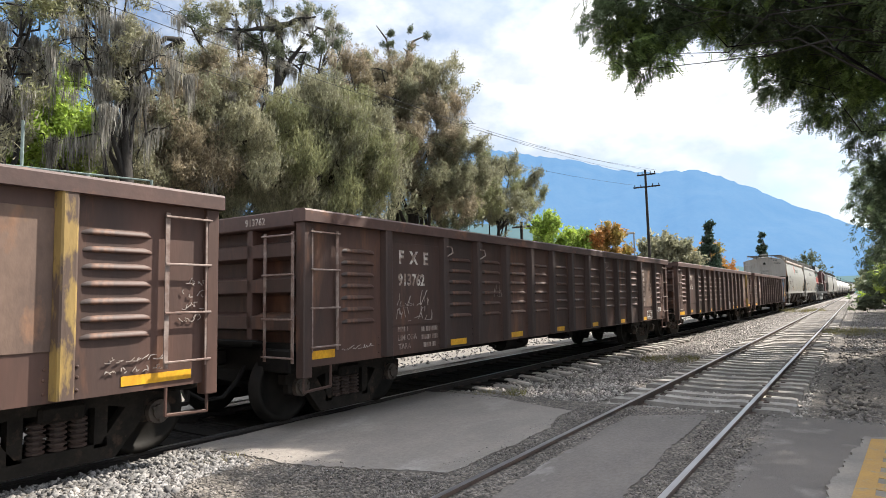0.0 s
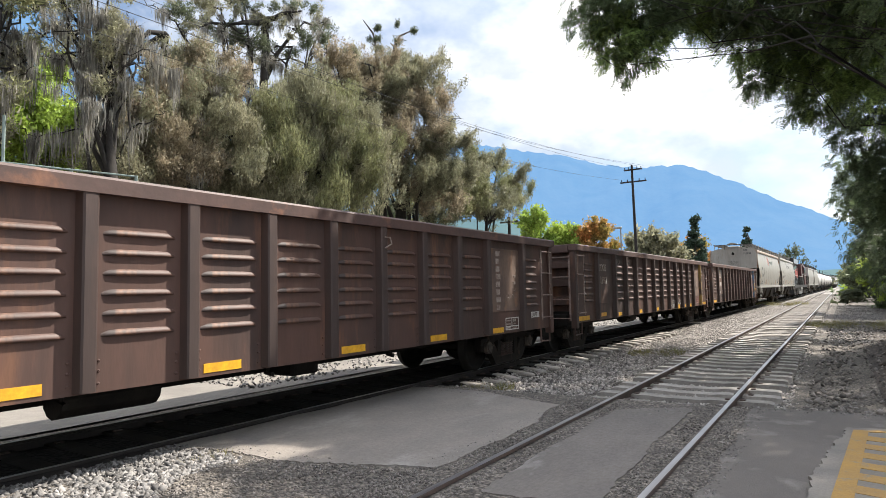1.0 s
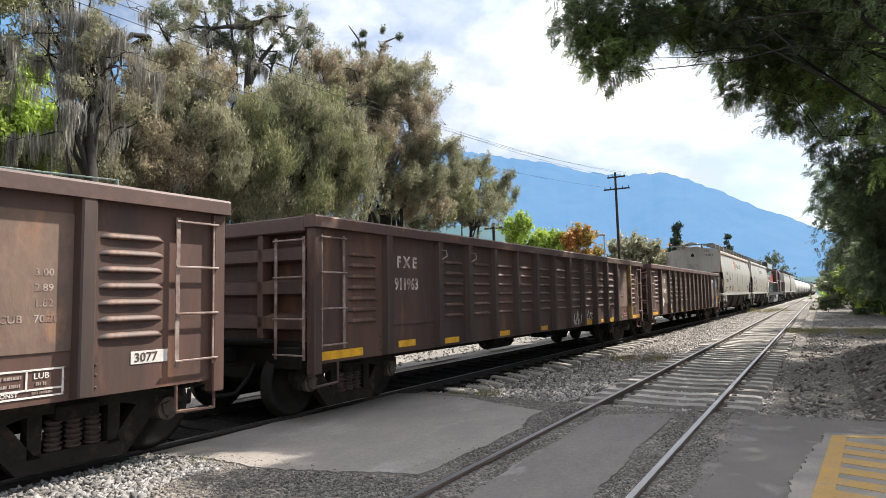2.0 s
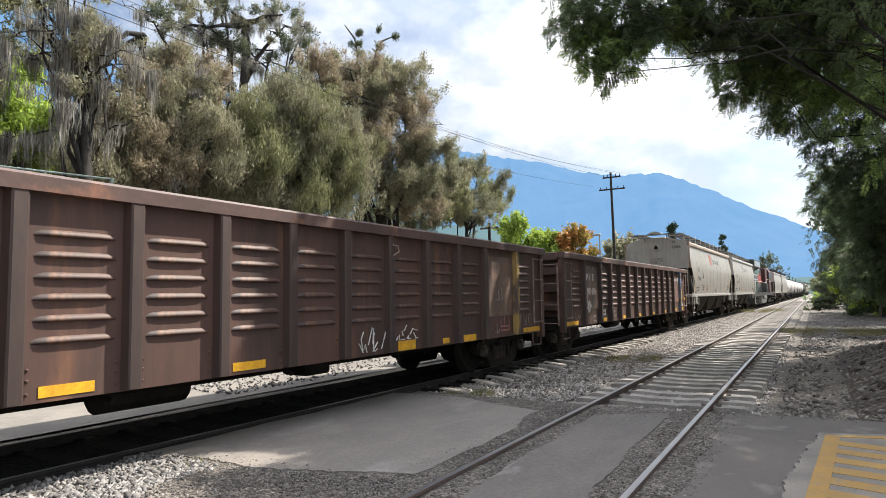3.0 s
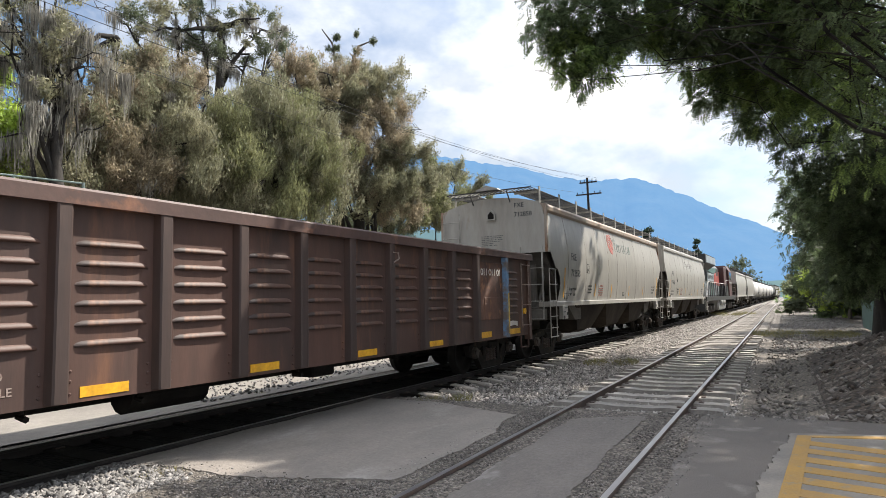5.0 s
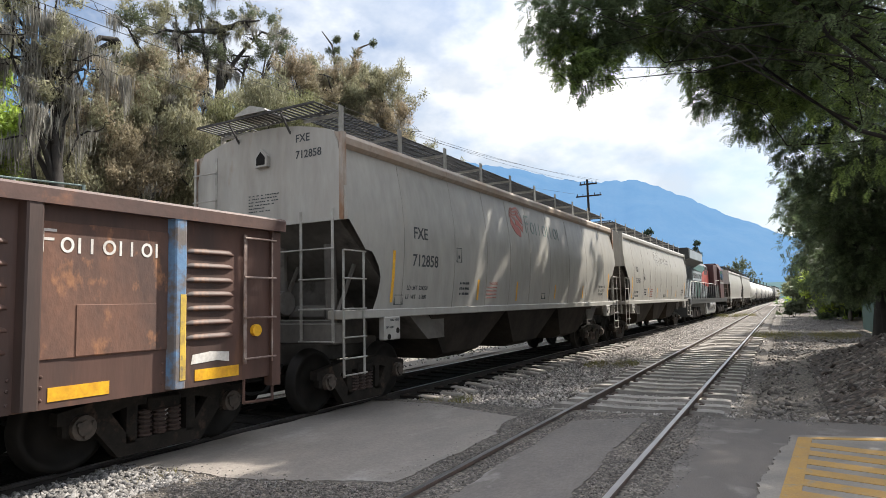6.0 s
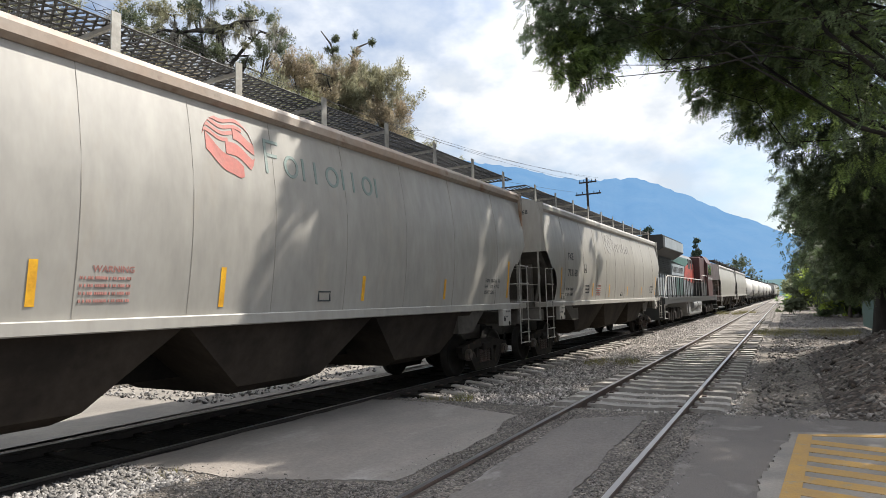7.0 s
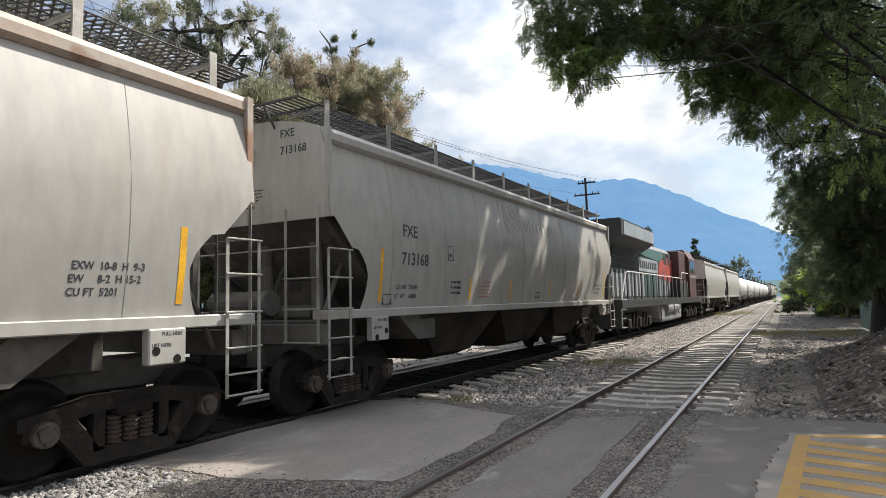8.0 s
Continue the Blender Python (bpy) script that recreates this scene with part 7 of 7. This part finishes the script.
# ---- pole and wires ----
pole = thing("utility_pole", pose(-10.4, 38.2, GROUND), "tall wooden utility pole with two crossarms", "utility pole")
bm = bmesh.new()
tube(bm, [(0, 0, -0.3), (0.0, 0, 4.5), (-0.06, 0, 9.3)], [0.105, 0.09, 0.065], 10)
part("shaft", bm, M_DARKBARK, pole)
for z, w in ((9.0, 0.55), (8.25, 0.8)):
    bm = bmesh.new()
    box(bm, -w, w, -0.04, 0.04, z - 0.04, z + 0.04)
    for x in (-w * 0.9, -w * 0.45, w * 0.45, w * 0.9):
        rod(bm, (x, 0, z + 0.04), (x, 0, z + 0.17), 0.025, 6)
    part("crossarm", bm, M_DARKBARK, pole)
WIRES = [(-0.65, 9.2, 7.5, 3.4), (0.3, 9.2, 7.2, 2.4), (0.65, 9.2, 6.9, 1.0), (-0.85, 8.45, 6.6, 1.6)]
for dx, z, ze, xe in WIRES:
    bm = bmesh.new()
    pts_ = []
    for k in range(17):
        f = k / 16
        pts_.append((-10.4 + dx * (1 - f) + (xe - 3.0) * 0.15 * f, 38.2 - f * 44, GROUND + z + (ze - z) * f - 0.9 * math.sin(math.pi * f)))
    tube(bm, pts_, [0.007] * 17, 4)
    tagged(part("overhead_wire", bm, M_LDARK), "thin dark overhead wire from the pole", "wire", "overhead wires")
bm = bmesh.new()
rod(bm, (0, 0, 0), (0, 0, 7.3), 0.09, 8, 0.06)
lamp = thing("street_lamp", pose(-17.0, 57.5, GROUND), "grey street lamp post by the road", "street lamp")
part("post", bm, M_LGREY, lamp)
bm = bmesh.new()
box(bm, -0.7, 0.1, -0.12, 0.12, 7.25, 7.45, 0.04)
part("head", bm, M_BRACKET, lamp)
sp = thing("short_pole", pose(-16.4, 33.1, GROUND), "short wooden pole with a crossarm", "utility pole")
bm = bmesh.new()
rod(bm, (0, 0, 0), (0, 0, 6.1), 0.09, 8)
part("shaft", bm, M_DARKBARK, sp)
bm = bmesh.new()
box(bm, -0.6, 0.6, -0.04, 0.04, 5.75, 5.85)
part("crossarm", bm, M_BARK, sp)

# railing beyond the road
fence = thing("steel_railing", pose(0, 0, GROUND), "grey-green steel railing on posts beyond the road", "railing")
for x, y_, h_ in ((-15.9, 3.0, 4.75), (-14.84, 5.98, 5.7), (-13.71, 8.26, 4.6), (-14.3, 7.1, 4.65)):
    bm = bmesh.new()
    rod(bm, (x, y_, 0), (x, y_, h_), 0.035, 8)
    part("post", bm, M_RAILING, fence)
for dz in (0.0, -0.16):
    bm = bmesh.new()
    rod(bm, (-15.9, 3.0, 4.75 + dz), (-13.71, 8.26, 4.58 + dz), 0.022, 6)
    part("rail", bm, M_RAILING, fence)

# wall, bollard base and parked car beyond the train
bm = bmesh.new()
box(bm, -14.6, -14.4, -8, 14, -0.3, 0.9)
tagged(part("wall_beyond", bm, M_WALL), "low pale rendered wall behind the fence", "wall", kind="structure")
car = thing("parked_car", pose(-12.0, 15.6, -0.17), "pale parked car beyond the train", "car")
bm = bmesh.new()
prism(bm, [(-2.1, 0.35), (2.1, 0.35), (2.15, 0.7), (2.0, 0.9), (1.1, 0.98), (0.5, 1.42), (-1.1, 1.45), (-1.9, 0.98), (-2.15, 0.85)], 0, -0.85, 0.85)
bmesh.ops.bevel(bm, geom=bm.edges[:], offset=0.05, segments=2, affect="EDGES")
part("body", bm, M_TANK, car, "pale grey car body")
bm = bmesh.new()
prism(bm, [(0.95, 0.98), (0.48, 1.36), (-1.05, 1.38), (-1.7, 0.98)], 0, -0.865, 0.865)
part("window", bm, M_GLASS, car)
for s in (-1, 1):
    for k in (-1.3, 1.3):
        bm = bmesh.new()
        rod(bm, (s * 0.68, k, 0.31), (s * 0.88, k, 0.31), 0.31, 20)
        w = part("wheel", bm, M_GREASE, car, "black tyre")
        bm = bmesh.new()
        rod(bm, (s * 0.875, k, 0.31), (s * 0.892, k, 0.31), 0.19, 16)
        part("rim", bm, M_BRACKET, w, "pale metal rim")
for x, y_ in ((-13.1, 6.9), (-13.0, 7.9)):
    t = thing("post_base", pose(x, y_, -0.17), "dark round footing by the kerb", "post base")
    bm = bmesh.new()
    rod(bm, (0, 0, 0), (0, 0, 0.16), 0.28, 16, 0.24)
    part("footing", bm, M_GREASE if x < -13.05 else M_LGREEN, t)
    bm = bmesh.new()
    rod(bm, (0, 0, 0.16), (0, 0, 1.0), 0.06, 10)
    part("stem", bm, M_LGREEN, t)

# pale building wall and green fence behind the trees beside the siding
bm = bmesh.new()
box(bm, 5.6, 5.9, 36, 70, -0.2, 2.6)
tagged(part("wall_siding", bm, M_WALL), "pale boundary wall behind the siding trees", "wall", kind="structure")
bm = bmesh.new()
box(bm, 3.2, 3.26, 30, 36, -0.1, 1.2)
tagged(part("fence_panel", bm, M_LGREEN), "green metal fence panel behind the bank", "fence")


# tufts of dry grass
def grass(name, cx, cy, r, n, seed, h=0.12, z=-0.1, mat=M_GRASS):
    rng = np.random.default_rng(seed)
    a, d = rng.random(n) * math.tau, r * np.sqrt(rng.random(n))
    b = np.stack([cx + d * np.cos(a), cy + d * np.sin(a) * 1.6, np.full(n, z)], 1)
    t = b + rng.standard_normal((n, 3)) * np.array([0.6, 0.6, 0.25]) * h + np.array([0, 0, h])
    s = np.stack([np.cos(a), np.sin(a), a * 0], 1) * 0.006
    v = np.stack([b - s, b + s, t], 1).reshape(-1, 3)
    tagged(raw(name, v, np.arange(n * 3).reshape(-1, 3), mat), "dry straw-coloured grass on the gravel", "grass", kind="stuff")


grass("dry_grass", -5.4, 4.05, 0.16, 260, 1, 0.09)
grass("dry_grass", -5.1, 9.3, 0.4, 300, 2, 0.08)
grass("dry_grass", -4.2, 17, 0.7, 700, 3, 0.08, -0.17)
grass("dry_grass", -4.3, 60, 2.0, 1600, 4, 0.3, -0.17)
grass("dry_grass", 0.6, 30, 2.0, 3000, 5, 0.1, -0.1)


# ---- moving things ----
def motions():
    times = [i * 0.5 for i in range(17)]
    for car_, y0 in MOVERS:
        walk(car_, [(t, on_main(y0 - SPEED * t)) for t in times])
    steps = [i * 2 / 30 for i in range(121)]
    for w, yl in ROLLERS:
        walk(w, [(t, pose(0, yl, WR, math.degrees(SPEED * t / WR), 0, 0)) for t in steps])


motions()
